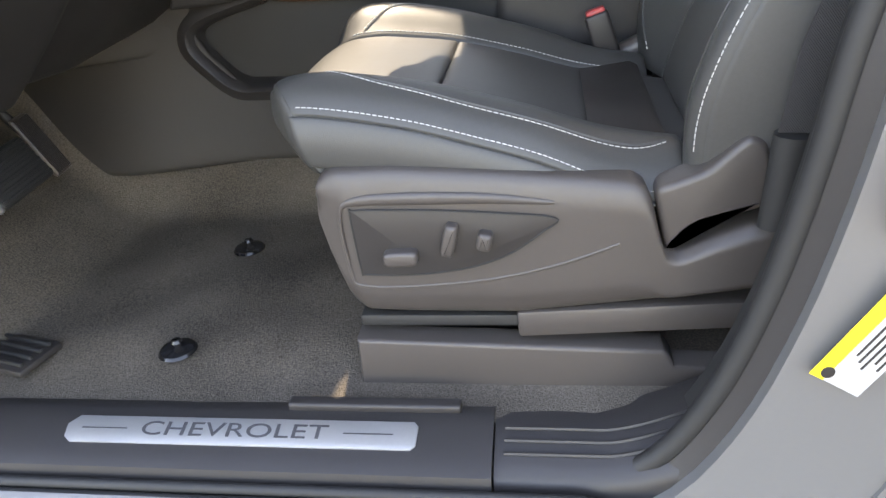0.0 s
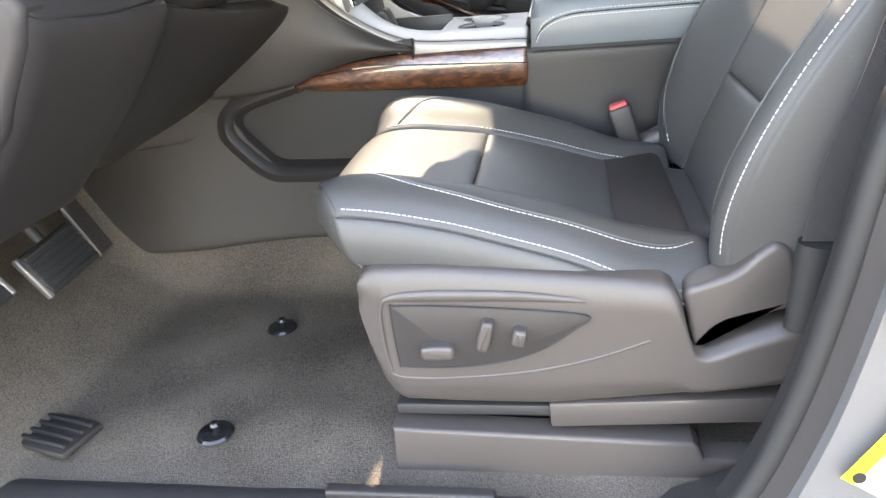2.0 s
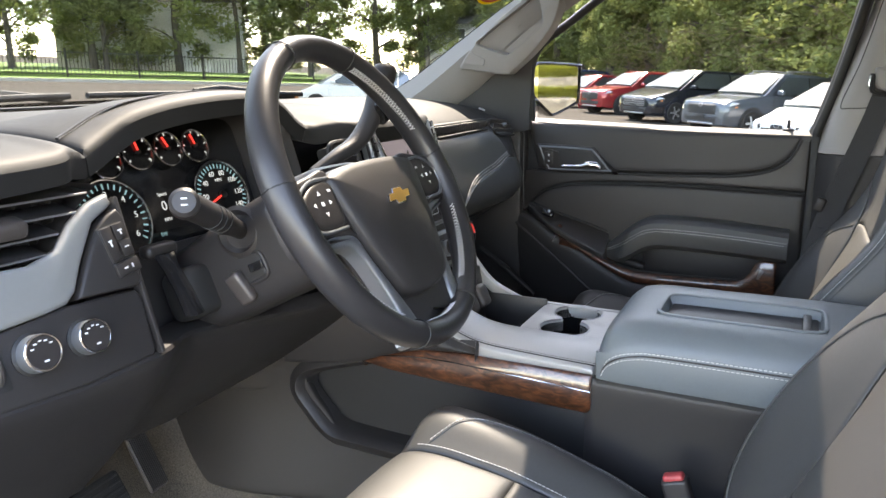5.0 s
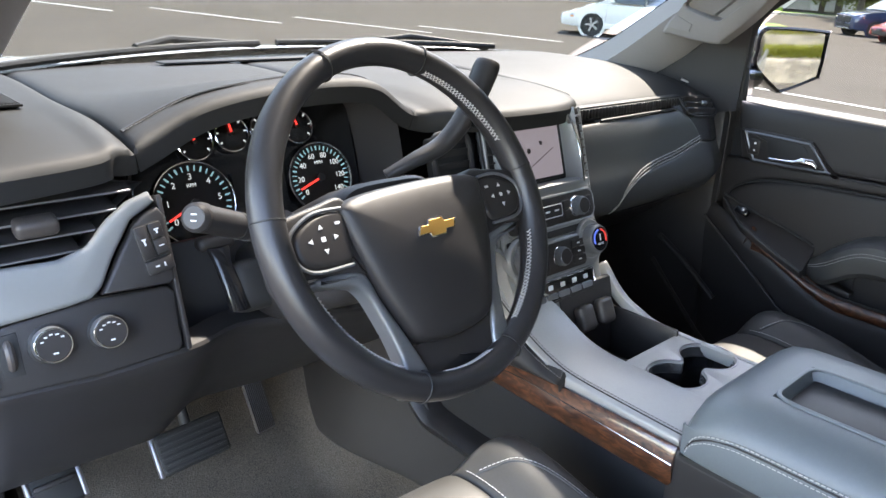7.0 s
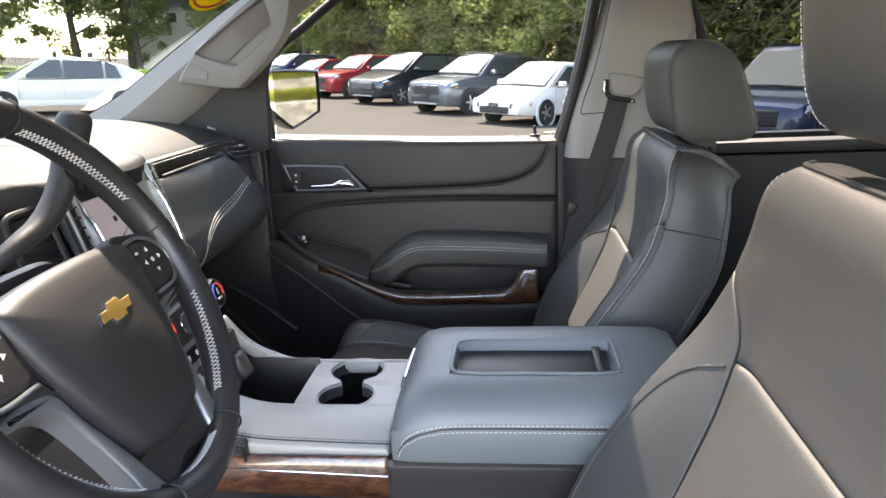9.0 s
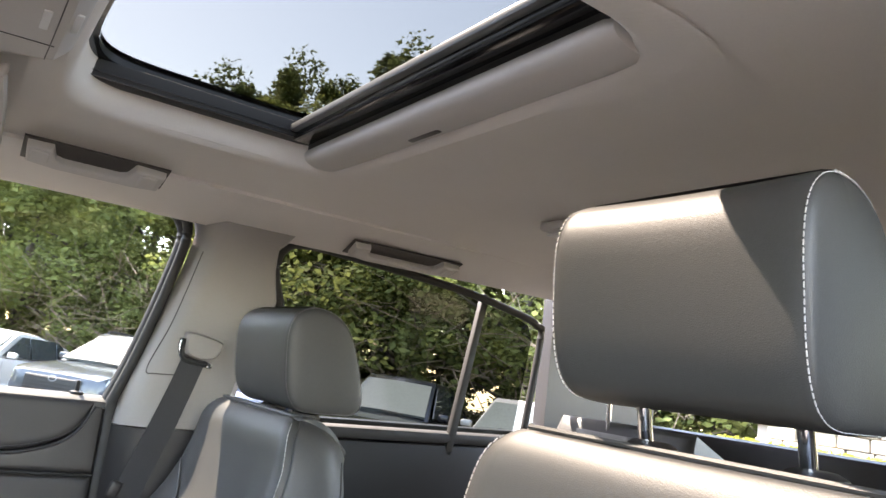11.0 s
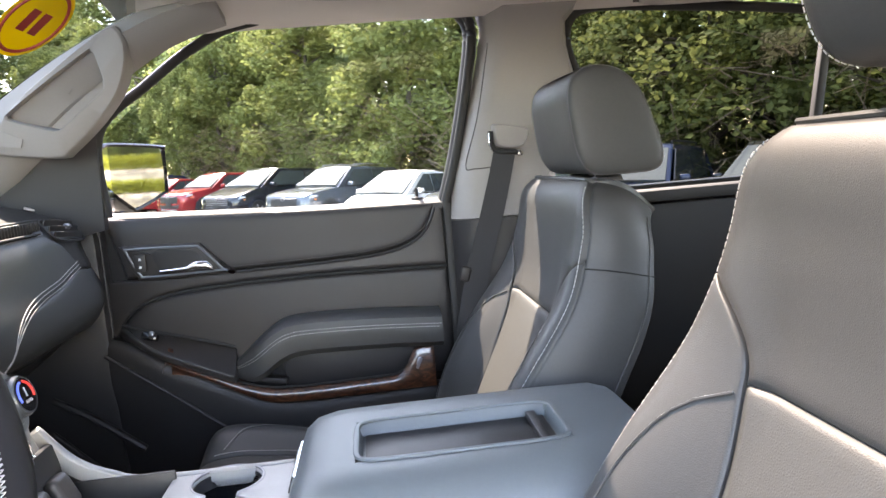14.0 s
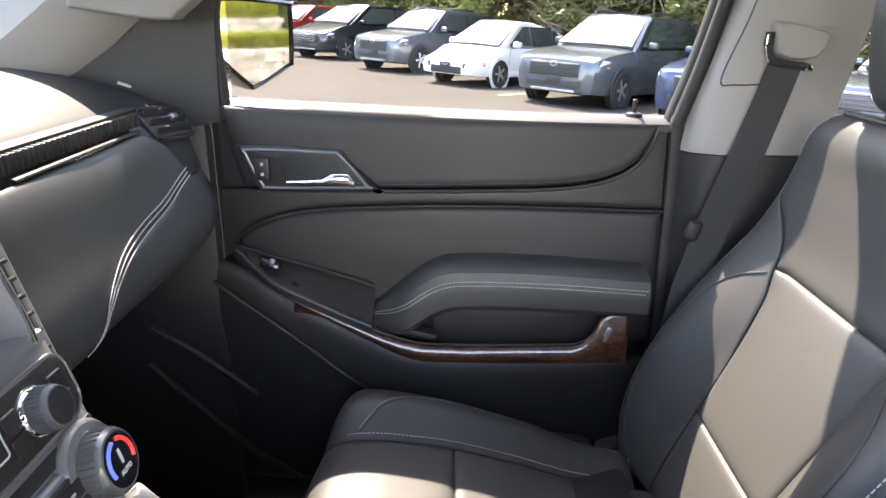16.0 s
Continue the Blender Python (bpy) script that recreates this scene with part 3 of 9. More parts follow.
# shield, switches and track cover on the door side of each seat
for s, q, y0, out in ((driver_seat, qd, -0.445, -1), (passenger_seat, qp, 0.445, 1)):
    SH_T = [(0.006, 0.308), (0.010, 0.322), (0.018, 0.330), (0.032, 0.3335), (0.10, 0.334), (0.17, 0.329), (0.25, 0.322), (0.32, 0.315), (0.360, 0.310), (0.376, 0.300), (0.386, 0.262), (0.396, 0.226), (0.412, 0.224), (0.445, 0.241), (0.482, 0.255), (0.526, 0.267), (0.560, 0.268)]
    SH_B = [(0.006, 0.275), (0.018, 0.20), (0.032, 0.158), (0.050, 0.144), (0.12, 0.141), (0.23, 0.140), (0.34, 0.152), (0.46, 0.165), (0.56, 0.180)]

    def shield(a, b):
        x = 0.006 + 0.554 * a
        zt, zb = lerp(SH_T, x), lerp(SH_B, x)
        return q(x, 0.278 - 0.012 * step((0.05 - x) / 0.05) - 0.006 * step((b - 0.8) / 0.2) - 0.010 * step((0.22 - b) / 0.22), zb + (zt - zb) * b)
    flip = 1 if out < 0 else -1
    part("side_shield", quilt(shield, q(0.25, 0.1, 0.24), 70, 18, 0.010, 0.014, 0.046, es=0.03), HARD_WARM, s, "dark grey plastic seat side shield")
    # raised rib that sweeps round the switch panel and back
    rib = [(0.275, 0.292), (0.20, 0.299), (0.10, 0.301), (0.052, 0.298), (0.038, 0.285), (0.036, 0.25), (0.040, 0.205), (0.048, 0.190), (0.10, 0.187), (0.20, 0.196), (0.28, 0.215), (0.345, 0.240)]
    part("shield_rib", tube([q(v.x, 0.278, v.y) for v in curve([(x, z, 0) for x, z in rib], 60)], [0.002 + 0.006 * math.sin(math.pi * min(1, i / 20)) * (1 - 0.55 * i / 59) for i in range(60)], 10, flat=0.55, up=(0, 1, 0)), HARD_WARM, s)
    pan_ = [(0.050, 0.284), (0.056, 0.289), (0.11, 0.2885), (0.19, 0.284), (0.275, 0.275), (0.262, 0.258), (0.225, 0.231), (0.18, 0.214), (0.12, 0.2055), (0.060, 0.206), (0.053, 0.213)]
    part("switch_panel", plate([(v.x, flip * v.y) for v in curve([(x, z, 0) for x, z in pan_], 60, closed=True)], 0.003, axes(q(0, 0.2775, 0), (1, 0, 0), (0, out, 0)), 0.001, 2), HARD, s)
    part("panel_gap", tube([q(v.x, 0.2803, v.y) for v in curve([(x, z, 0) for x, z in pan_], 60, closed=True)], 0.0013, 6, closed=True, up=(0, 1, 0)), RUBBER, s)
    for (cx, cz), (w, h), ang in (((0.103, 0.232), (0.040, 0.019), -2), ((0.160, 0.254), (0.016, 0.040), 14), ((0.199, 0.252), (0.017, 0.022), 14)):
        o_ = []
        for i in range(28):
            a = 6.283185 * i / 28
            x = w / 2 * math.copysign(abs(math.cos(a)) ** 0.5, math.cos(a))
            z = h / 2 * math.copysign(abs(math.sin(a)) ** 0.5, math.sin(a))
            ca, sa = math.cos(radians(-ang)), math.sin(radians(-ang))
            o_.append((cx + x * ca - z * sa, flip * (cz + x * sa + z * ca)))
        part("switch", plate(o_, 0.016, axes(q(0, 0.279, 0), (1, 0, 0), (0, out, 0)), 0.005, 4), HARD_WARM, s, "grey power seat switch")
    # upright bracket with the recliner opening
    strap = [(0.382, 0.297), (0.405, 0.308), (0.432, 0.320), (0.455, 0.342), (0.470, 0.353), (0.486, 0.345), (0.494, 0.32), (0.494, 0.285), (0.486, 0.272), (0.45, 0.262), (0.424, 0.252), (0.408, 0.235), (0.400, 0.222), (0.394, 0.23), (0.386, 0.265)]
    part("recliner_strap", plate([(v.x, flip * v.y) for v in curve([(x, z, 0) for x, z in strap], 80, closed=True)], 0.038, axes(q(0, 0.230, 0), (1, 0, 0), (0, out, 0)), 0.008, 4), HARD_WARM, s)
    part("track_cover", plate([(v[0], flip * v[1]) for v in [(0.030, 0.108), (0.400, 0.094), (0.408, 0.085), (0.414, 0.070), (0.47, 0.068), (0.50, 0.06), (0.50, 0.02), (0.40, 0.004), (0.026, 0.018)]], 0.035, axes(q(0, 0.242, 0), (1, 0, 0), (0, out, 0)), 0.006, 4), HARD_WARM, s)
    part("track_rail", box((0.45, 0.03, 0.016), q(0.26, 0.245, 0.126), 0.003), RUBBER, s)
    part("rear_track_cover", box((0.27, 0.032, 0.036), q(0.365, 0.252, 0.132), 0.004, turn=(0, -3, 0)), HARD_WARM, s)
    part("riser", box((0.40, 0.38, 0.20), q(0.23, 0, 0.155), 0.01), RUBBER, s)
    # buckle on the tunnel side
    bk_ = thing("seat_belt_buckle", "grey seat belt buckle with a red release button", "buckle", "buckles")
    c0 = Vector((0.365, y0 - out * 0.215, 0.325))
    m = Matrix.Translation(c0) @ pose(0, 0, 0, 0, -18, 0)
    part("buckle_body", moved(box((0.038, 0.024, 0.082), (0, 0, 0.020), 0.006, 3), m), HARD, bk_)
    part("release_button", moved(box((0.030, 0.018, 0.012), (0, 0, 0.0615), 0.004, 3), m), RED_MARK, bk_, "faded red release button")
    part("buckle_stalk", moved(box((0.024, 0.010, 0.08), (0.0, 0, -0.055), 0.003), m), RUBBER, bk_)
    part("recliner_cover", moved(box((0.10, 0.04, 0.05), (0, 0, 0), 0.016, 4), Matrix.Translation(q(0.43, -0.235, 0.32)) @ pose(0, 0, 0, 0, -25, 0)), HARD_WARM, s)

# ---------------------------------------------------------------- vehicle shell
body = thing("vehicle_body", "silver sport utility vehicle body with the driver door open", "vehicle body", kind="structure")

# floor carpet: footwell, toe board, tunnel flank
fl = thing("floor_carpet", "worn dark grey floor carpet", "carpet", kind="structure")


def floor_z(x, y):
    toe = max(0.0, -0.50 - x)
    z = 0.055 + 0.62 * toe + 0.9 * toe * toe
    z += 0.10 * step((y + 0.28) / 0.16) * (1 if abs(y) < 0.5 else 1) if y < 0 else 0.10 * step((0.28 - y) / 0.16)
    z -= 0.015 * step((-0.62 - y) / 0.12) if y < 0 else 0.015 * step((y - 0.62) / 0.12)
    return z + 0.004 * noise.noise(Vector((x * 9, y * 9, 0)))


bmc = bmesh.new()
NX, NY = 90, 80
gv = [[bmc.verts.new((-0.95 + 2.9 * i / NX, -0.79 + 1.58 * j / NY, floor_z(-0.95 + 2.9 * i / NX, -0.79 + 1.58 * j / NY))) for j in range(NY + 1)] for i in range(NX + 1)]
for i in range(NX):
    for j in range(NY):
        bmc.faces.new((gv[i][j], gv[i + 1][j], gv[i + 1][j + 1], gv[i][j + 1]))
part("carpet_pile", bmc, CARPET, fl)
for x, y in ((-0.245, -0.395), (-0.247, -0.673)):
    c = thing("carpet_clip", "black round floor mat retaining post", "mat clip", "mat clips")
    part("clip_base", moved(spin([(0, 0.006), (0.010, 0.0075), (0.024, 0.004), (0.027, 0.0), (0, 0)], 28), Matrix.Translation((x, y, floor_z(x, y) + 0.004))), GLOSSY, c)
    part("clip_knob", moved(spin([(0, 0.016), (0.006, 0.015), (0.008, 0.011), (0.005, 0.006), (0.005, 0.0)], 20), Matrix.Translation((x + 0.002, y, floor_z(x, y) + 0.008))), GLOSSY, c)
# ribbed foot rest at the edge of the carpet
fr_ = thing("heel_grille", "black ribbed plastic vent let into the carpet", "floor vent")
m = Matrix.Translation((-0.50, -0.685, 0.056)) @ pose(0, 0, 0, 0, 0, -14)
part("vent_frame", moved(box((0.13, 0.075, 0.012), (0, 0, 0), 0.005), m), HARD, fr_)
for k in range(4):
    part("rib", moved(box((0.115, 0.007, 0.006), (0, -0.024 + 0.016 * k, 0.008), 0.002), m), RUBBER, fr_)

# sill trim, scuff plate, seals along the driver opening
sill = thing("sill_trim", "black plastic door sill trim, scuffed and dusty", "sill trim", kind="structure")
prof = [(-0.745, 0.030), (-0.768, 0.044), (-0.785, 0.046), (-0.800, 0.043), (-0.845, 0.034), (-0.862, 0.026), (-0.868, 0.010), (-0.868, -0.02), (-0.745, -0.02)]
part("sill_cover", loft([[Vector((x, y, z)) for y, z in prof] for x in (-0.95, -0.6, -0.3, 0.0, 0.202)]), SOFT, sill)
prof2 = [(-0.735, 0.030), (-0.765, 0.040), (-0.785, 0.041), (-0.800, 0.038), (-0.835, 0.028), (-0.850, 0.018), (-0.855, 0.006), (-0.855, -0.02), (-0.735, -0.02)]
part("rear_sill_cover", loft([[Vector((x, y - 0.006 + 0.05 * max(0, x - 0.33), z + 1.1 * max(0, x - 0.33) ** 1.5)) for y, z in prof2] for x in (0.204, 0.26, 0.32, 0.36, 0.40, 0.45, 0.50)]), SOFT, sill)
for yy in (-0.792, -0.808, -0.824):   # moulded ribs on the rear sill
    part("sill_rib", tube([(x, yy - 0.006 + 0.05 * max(0, x - 0.33), lerp([(-0.835, 0.028), (-0.80, 0.038), (-0.785, 0.041)], yy) + 1.1 * max(0, x - 0.33) ** 1.5 + 0.0015) for x in [0.215 + 0.28 * i / 24 for i in range(25)]], 0.0026, 6), SOFT, sill)
part("step_block", box((0.215, 0.018, 0.014), (0.055, -0.772, 0.048), 0.004, 3), HARD, sill)
SCUFF = mat("brushed_plate", (0.43, 0.43, 0.43), 0.45, metal=0.7, vary=0.08, scale=40)
scuff = thing("scuff_plate", "brushed silver scuff plate with dark lettering", "scuff plate")
part("plate", plate([(-0.212, -0.019), (0.215, -0.019), (0.221, -0.013), (0.221, 0.013), (0.216, 0.019), (-0.214, 0.019), (-0.226, 0.006), (-0.222, -0.012)], 0.004,
                    axes((-0.107, -0.815, 0.0385), (1, 0, 0), (0, -0.20, 1)), 0.001, 2), SCUFF, scuff)
ms = axes((-0.112, -0.8155, 0.0432), (1, 0, 0), (0, -0.20, 1))
words("CHEVROLET", 0.0265, ms @ Matrix.Diagonal((1.60, 1.05, 1, 1)), LETTER, scuff, space=1.02)
for sx in (-1, 1):
    part("inlay_line", moved(box((0.060, 0.0014, 0.0006), (sx * 0.168, 0, 0)), ms), LETTER, scuff)
# tread strip and outer rocker
for k, (yy, zz) in enumerate(((-0.876, 0.012), (-0.888, 0.004))):
    part("door_seal", tube([(x, yy, zz - 2.2 * max(0, x - 0.30) ** 1.5) for x in [-0.95 + 1.34 * i / 60 for i in range(61)]], 0.007, 10), RUBBER, sill)
rk = [(-0.892, 0.012), (-0.93, -0.004), (-0.965, -0.03), (-0.985, -0.09), (-0.975, -0.20), (-0.88, -0.20), (-0.88, 0.0)]
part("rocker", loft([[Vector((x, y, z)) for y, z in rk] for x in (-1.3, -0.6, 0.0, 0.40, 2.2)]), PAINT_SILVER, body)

# driver side centre pillar: painted outer ring, seals and inner trim
PIL = [(0.26, -0.02), (0.36, 0.03), (0.418, 0.12), (0.455, 0.235), (0.478, 0.36), (0.495, 0.50), (0.527, 0.63), (0.548, 0.78), (0.580, 0.89), (0.640, 1.0), (0.680, 1.15), (0.690, 1.26)]
pc = curve([(x, 0, z) for x, z in PIL], 40)


def strip(y, off0, off1, y2, material, name, parent, label=""):
    rows = []
    for i, v in enumerate(pc):
        d = (pc[min(i + 1, 39)] - pc[max(i - 1, 0)]).normalized()
        n = Vector((d.z, 0, -d.x))
        a, b = v + n * off0, v + n * off1
        rows.append([Vector((a.x, y, a.z)), Vector((b.x, y2, b.z)), Vector((b.x + n.x * 0.002, y2 + 0.03, b.z + n.z * 0.002)), Vector((a.x, y + 0.03, a.z))])
    return part(name, loft(rows), material, parent, label)


pil = thing("driver_centre_pillar", "silver painted centre pillar with black door seal", "pillar", kind="structure")
strip(-0.800, 0.022, 0.050, -0.830, RUBBER, "inner_seal", pil)
part("seal_lip", tube([v + Vector((0.010, -0.836, 0.0)) for v in pc], 0.012, 10, up=(0, 1, 0)), RUBBER, pil)
strip(-0.845, 0.016, 0.045, -0.868, SOFT, "seal_flange", pil)
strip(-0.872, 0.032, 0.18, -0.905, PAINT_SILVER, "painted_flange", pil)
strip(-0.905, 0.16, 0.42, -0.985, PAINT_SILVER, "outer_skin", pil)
part("inner_trim", loft([[Vector((0.60 + d, -0.79, z)), Vector((0.63 + d, -0.735, z)), Vector((0.76 + d, -0.735, z)), Vector((0.82 + d, -0.80, z))] for z, d in ((0.02, 0), (0.4, 0), (0.8, 0.01), (1.1, 0.06), (1.2, 0.08))]), TRIM, pil)
LABEL_PAPER = mat("label_paper", (0.40, 0.40, 0.39), 0.6, vary=0.06)
stk = thing("tyre_label", "white and yellow tyre information label on the door pillar", "label")
ml = axes((0.544, -0.8905, 0.247), (0.43, -0.085, 0.90), (-0.20, -1, 0)) @ Matrix.Diagonal((0.86, 0.72, 1, 1))
part("label_sheet", moved(box((0.150, 0.062, 0.0006), (0, 0, 0.006)), ml), LABEL_PAPER, stk)
YELLOW = mat("yellow_print", (0.72, 0.55, 0.03), 0.5, vary=0.06)
part("yellow_band", moved(box((0.150, 0.018, 0.0004), (0, 0.024, 0.0067)), ml), YELLOW, stk)
for r in range(5):
    part("text_bar", moved(box((0.085 + 0.012 * (r % 3), 0.0028, 0.0003), (0.01, 0.006 - 0.0075 * r, 0.0066)), ml), HARD, stk)
part("tyre_mark", moved(cyl(0.0075, 0.0004, n=20), ml @ Matrix.Translation((-0.064, 0.017, 0.0072))), HARD, stk)

# door latch striker on the painted pillar
stv = thing("door_striker", "chrome door latch striker loop on the pillar", "striker")
mst = axes((0.553, -0.886, 0.380), (1, -0.1, 0.1), (-0.15, -1, 0))
part("striker_plate", plate([(v.x, v.y) for v in curve([(-0.020, -0.040, 0), (0.020, -0.040, 0), (0.024, 0, 0), (0.020, 0.040, 0), (-0.020, 0.040, 0), (-0.024, 0, 0)], 36, closed=True)], 0.010, mst, 0.003), SILVER, stv)
part("striker_loop", moved(tube(curve([(0.010, 0.012, 0.008), (0.0, 0.012, 0.030), (-0.012, 0.010, 0.040), (-0.014, -0.010, 0.040), (0.0, -0.014, 0.030), (0.010, -0.014, 0.008)], 30), 0.0055, 10), mst), CHROME, stv)
for b in (-0.028, 0.028):
    part("screw", moved(spin([(0, 0.016), (0.007, 0.015), (0.010, 0.009), (0.010, 0.004)], 18), mst @ Matrix.Translation((0.0, b, 0))), CHROME, stv)

# ---------------------------------------------------------------- dashboard
dash = thing("dashboard", "black dashboard with silver trim, gauges and centre screen", "dashboard", kind="structure")
din = (-0.6, 0, 0.6)


def rear_edge(y):
    """x of the rear edge of the upper pad along y."""
    return smooth([(-0.862, -0.212), (-0.80, -0.216), (-0.70, -0.232), (-0.64, -0.262), (-0.55, -0.285), (-0.26, -0.285), (-0.19, -0.282), (-0.13, -0.232), (0.0, -0.216), (0.13, -0.228), (0.18, -0.285), (0.24, -0.315), (0.5, -0.315), (0.66, -0.305), (0.80, -0.30)], y)


def top_z(x, y):
    base = smooth([(-1.02, 0.895), (-0.8, 0.900), (-0.55, 0.892), (-0.40, 0.886), (-0.30, 0.874), (-0.22, 0.860)], x)
    brow = smooth([(-0.70, 0.0), (-0.64, 0.012), (-0.55, 0.040), (-0.45, 0.055), (-0.33, 0.059), (-0.27, 0.048), (-0.215, 0.010), (-0.18, 0.0)], y) if -0.70 < y < -0.18 else 0.0
    mid = 0.012 * step((0.19 - abs(y - 0.0)) / 0.05)
    k = step((x + 0.64) / 0.36)
    if y > 0.205:
        base -= smooth([(-0.62, 0.0), (-0.52, 0.004), (-0.42, 0.016), (-0.36, 0.029), (-0.315, 0.042), (-0.29, 0.046)], x) * step((y - 0.205) / 0.05)
    return base + (brow + mid) * k - 0.02 * step((y - 0.70) / 0.12) + 0.012 * step((-0.655 - y) / 0.03) * step((x + 0.50) / 0.25)


def pad(y0, y1, name, m, x0=-1.0, nt=20, lab=""):
    def P(a, b):
        y = y0 + (y1 - y0) * b
        e = rear_edge(y)
        x = x0 + (e - x0) * a
        return Vector((x, y, top_z(x, y)))
    return part(name, quilt(P, din, 26, nt, 0.010, 0.022, 0.024, "lrt", 0.06, 0.08), m, dash, lab)


pad(-0.862, -0.655, "left_pad", PAD)
pad(-0.655, -0.205, "cluster_hood", PAD, nt=26)
pad(-0.205, 0.205, "centre_pad", PAD)
pad(0.205, 0.80, "passenger_pad", PAD, nt=26)
# stitched seam on the cluster hood
part("hood_stitching", dashes([(rear_edge(y) - 0.045, y, top_z(rear_edge(y) - 0.045, y) + 0.001) for y in [-0.65 + 0.44 * i / 80 for i in range(81)]], r=0.0007), THREAD_DARK, dash)
part("hood_seam", tube([(rear_edge(y) - 0.05, y, top_z(rear_edge(y) - 0.05, y)) for y in [-0.65 + 0.44 * i / 60 for i in range(61)]], 0.0022, 6), SOFT, dash)
# speaker grille, light sensor slot on top
part("speaker_grille", box((0.20, 0.10, 0.004), (-0.60, -0.762, top_z(-0.6, -0.76) + 0.002), 0.001), HARD, dash)
for k in range(24):
    part("grille_rib", box((0.196, 0.0018, 0.002), (-0.60, -0.808 + 0.004 * k, top_z(-0.6, -0.76) + 0.0045)), RUBBER, dash)
part("defrost_slot", box((0.05, 0.55, 0.004), (-0.90, -0.10, 0.904), 0.001), RUBBER, dash)

# gauge cluster
clu = thing("gauge_cluster", "instrument cluster with round gauges and red needles", "gauge cluster")
mc = axes((-0.374, -0.440, 0.790), (0, 1, 0), (0.95, 0, 0.30))
part("cluster_face", moved(box((0.37, 0.21, 0.01), (0, 0, -0.012), 0.004), mc), GLOSSY, clu)
RED = glow_mat("needle_red", (0.9, 0.05, 0.04), 0.12)
TICK = glow_mat("gauge_print", (0.75, 0.88, 0.92), 0.045)
BLUE_TICK = glow_mat("gauge_band", (0.30, 0.62, 0.70), 0.035)


def gauge(cx, cy, r, needle, n, nums=(), ring=True):
    o = mc @ Matrix.Translation((cx, cy, 0))
    dial = part("dial", moved(cyl(r, 0.004, n=40), o), GLOSSY, clu)
    part("bezel", moved(tube([(r * math.cos(a), r * math.sin(a), 0.003) for a in [6.2832 * i / 48 for i in range(48)]], 0.0020, 8, closed=True), o), CHROME, dial)
    part("tick_ring", join(*[moved(box((0.0018 if i % 2 else 0.0026, r * 0.13, 0.0006), (0, r * 0.84, 0.0028)), o @ pose(0, 0, 0, 0, 0, -(-125 + 250 * i / n))) for i in range(n + 1)]), BLUE_TICK if r > 0.03 else TICK, dial)
    part("needle", moved(box((0.0030, r * 0.80, 0.0012), (0, r * 0.36, 0.0050)), o @ pose(0, 0, 0, 0, 0, -needle)), RED, dial)
    part("needle_hub", moved(cyl(r * 0.11, 0.006, (0, 0, 0.004), n=16), o), RUBBER, dial)
    for i, t in enumerate(nums):
        a = radians(90 - (-125 + 250 * i / (len(nums) - 1)))
        words(t, r * 0.21, o @ Matrix.Translation((math.cos(a) * r * 0.64, math.sin(a) * r * 0.64, 0.0032)), TICK, dial, "number")
    return dial


d1 = gauge(-0.105, -0.030, 0.060, -115, 24, [str(i) for i in range(7)])
d2 = gauge(0.105, -0.022, 0.056, -110, 28, ["0", "", "20", "", "40", "", "60", "", "80", "", "100", "", "120", "", "140"])
for i, cx in enumerate((-0.087, -0.030, 0.026, 0.080)):
    gauge(cx, 0.062 - 0.006 * (i == 0), 0.0255, (-18, -8, -22, -18)[i], 6)
scr = part("info_screen", moved(box((0.085, 0.062, 0.003), (0.0, -0.026, 0.0)), mc), GLOSSY, clu)
words("0", 0.020, mc @ Matrix.Translation((-0.014, -0.022, 0.0022)), TICK, scr, "digit")
words("MPH", 0.007, mc @ Matrix.Translation((-0.014, -0.042, 0.0022)), TICK, scr, "unit")
words("Speed", 0.007, mc @ Matrix.Translation((-0.012, -0.004, 0.0022)), TICK, scr, "title")
words("SW", 0.008, mc @ Matrix.Translation((-0.030, -0.062, 0.0022)), BLUE_TICK, scr, "compass")
part("icon", moved(box((0.012, 0.016, 0.0006), (0.022, -0.020, 0.0020)), mc), TICK, scr)
words("RPM", 0.0075, mc @ Matrix.Translation((-0.105, -0.004, 0.0034)), TICK, d1, "unit")
words("MPH", 0.0075, mc @ Matrix.Translation((0.105, 0.002, 0.0034)), TICK, d2, "unit")
# binnacle walls round the cluster
bn = [(-0.205, -0.11), (-0.195, 0.02), (-0.15, 0.09), (-0.08, 0.122), (0.06, 0.130), (0.15, 0.118), (0.195, 0.085), (0.200, -0.02), (0.190, -0.11)]
bc = curve([(a, b, 0) for a, b in bn], 50)
part("binnacle", loft([[mc @ Vector((v.x * 0.94, v.y * 0.94, -0.012)) for v in bc], [mc @ Vector((v.x, v.y, 0.03)) for v in bc], [mc @ Vector((v.x * 1.06, v.y * 0.93, 0.085)) for v in bc]], closed=False), SOFT, dash)

# left end of the dash: vent, silver trim, switch bank and lamp panel on one leaning face
LF = axes((-0.185, 0.0, 0.64), (0, 1, 0), (0.958, 0, 0.287))


def face(rows, n=0):
    """Outline on the leaning face from (y, z) rows."""
    pts = [(y, (z - 0.64) / 0.958, 0) for y, z in rows]
    return [(v.x, v.y) for v in curve(pts, n, closed=True)] if n else [(a, b) for a, b, c in pts]


def on_face(y, z, off=0.0):
    return LF @ Vector((y, (z - 0.64) / 0.958, off))


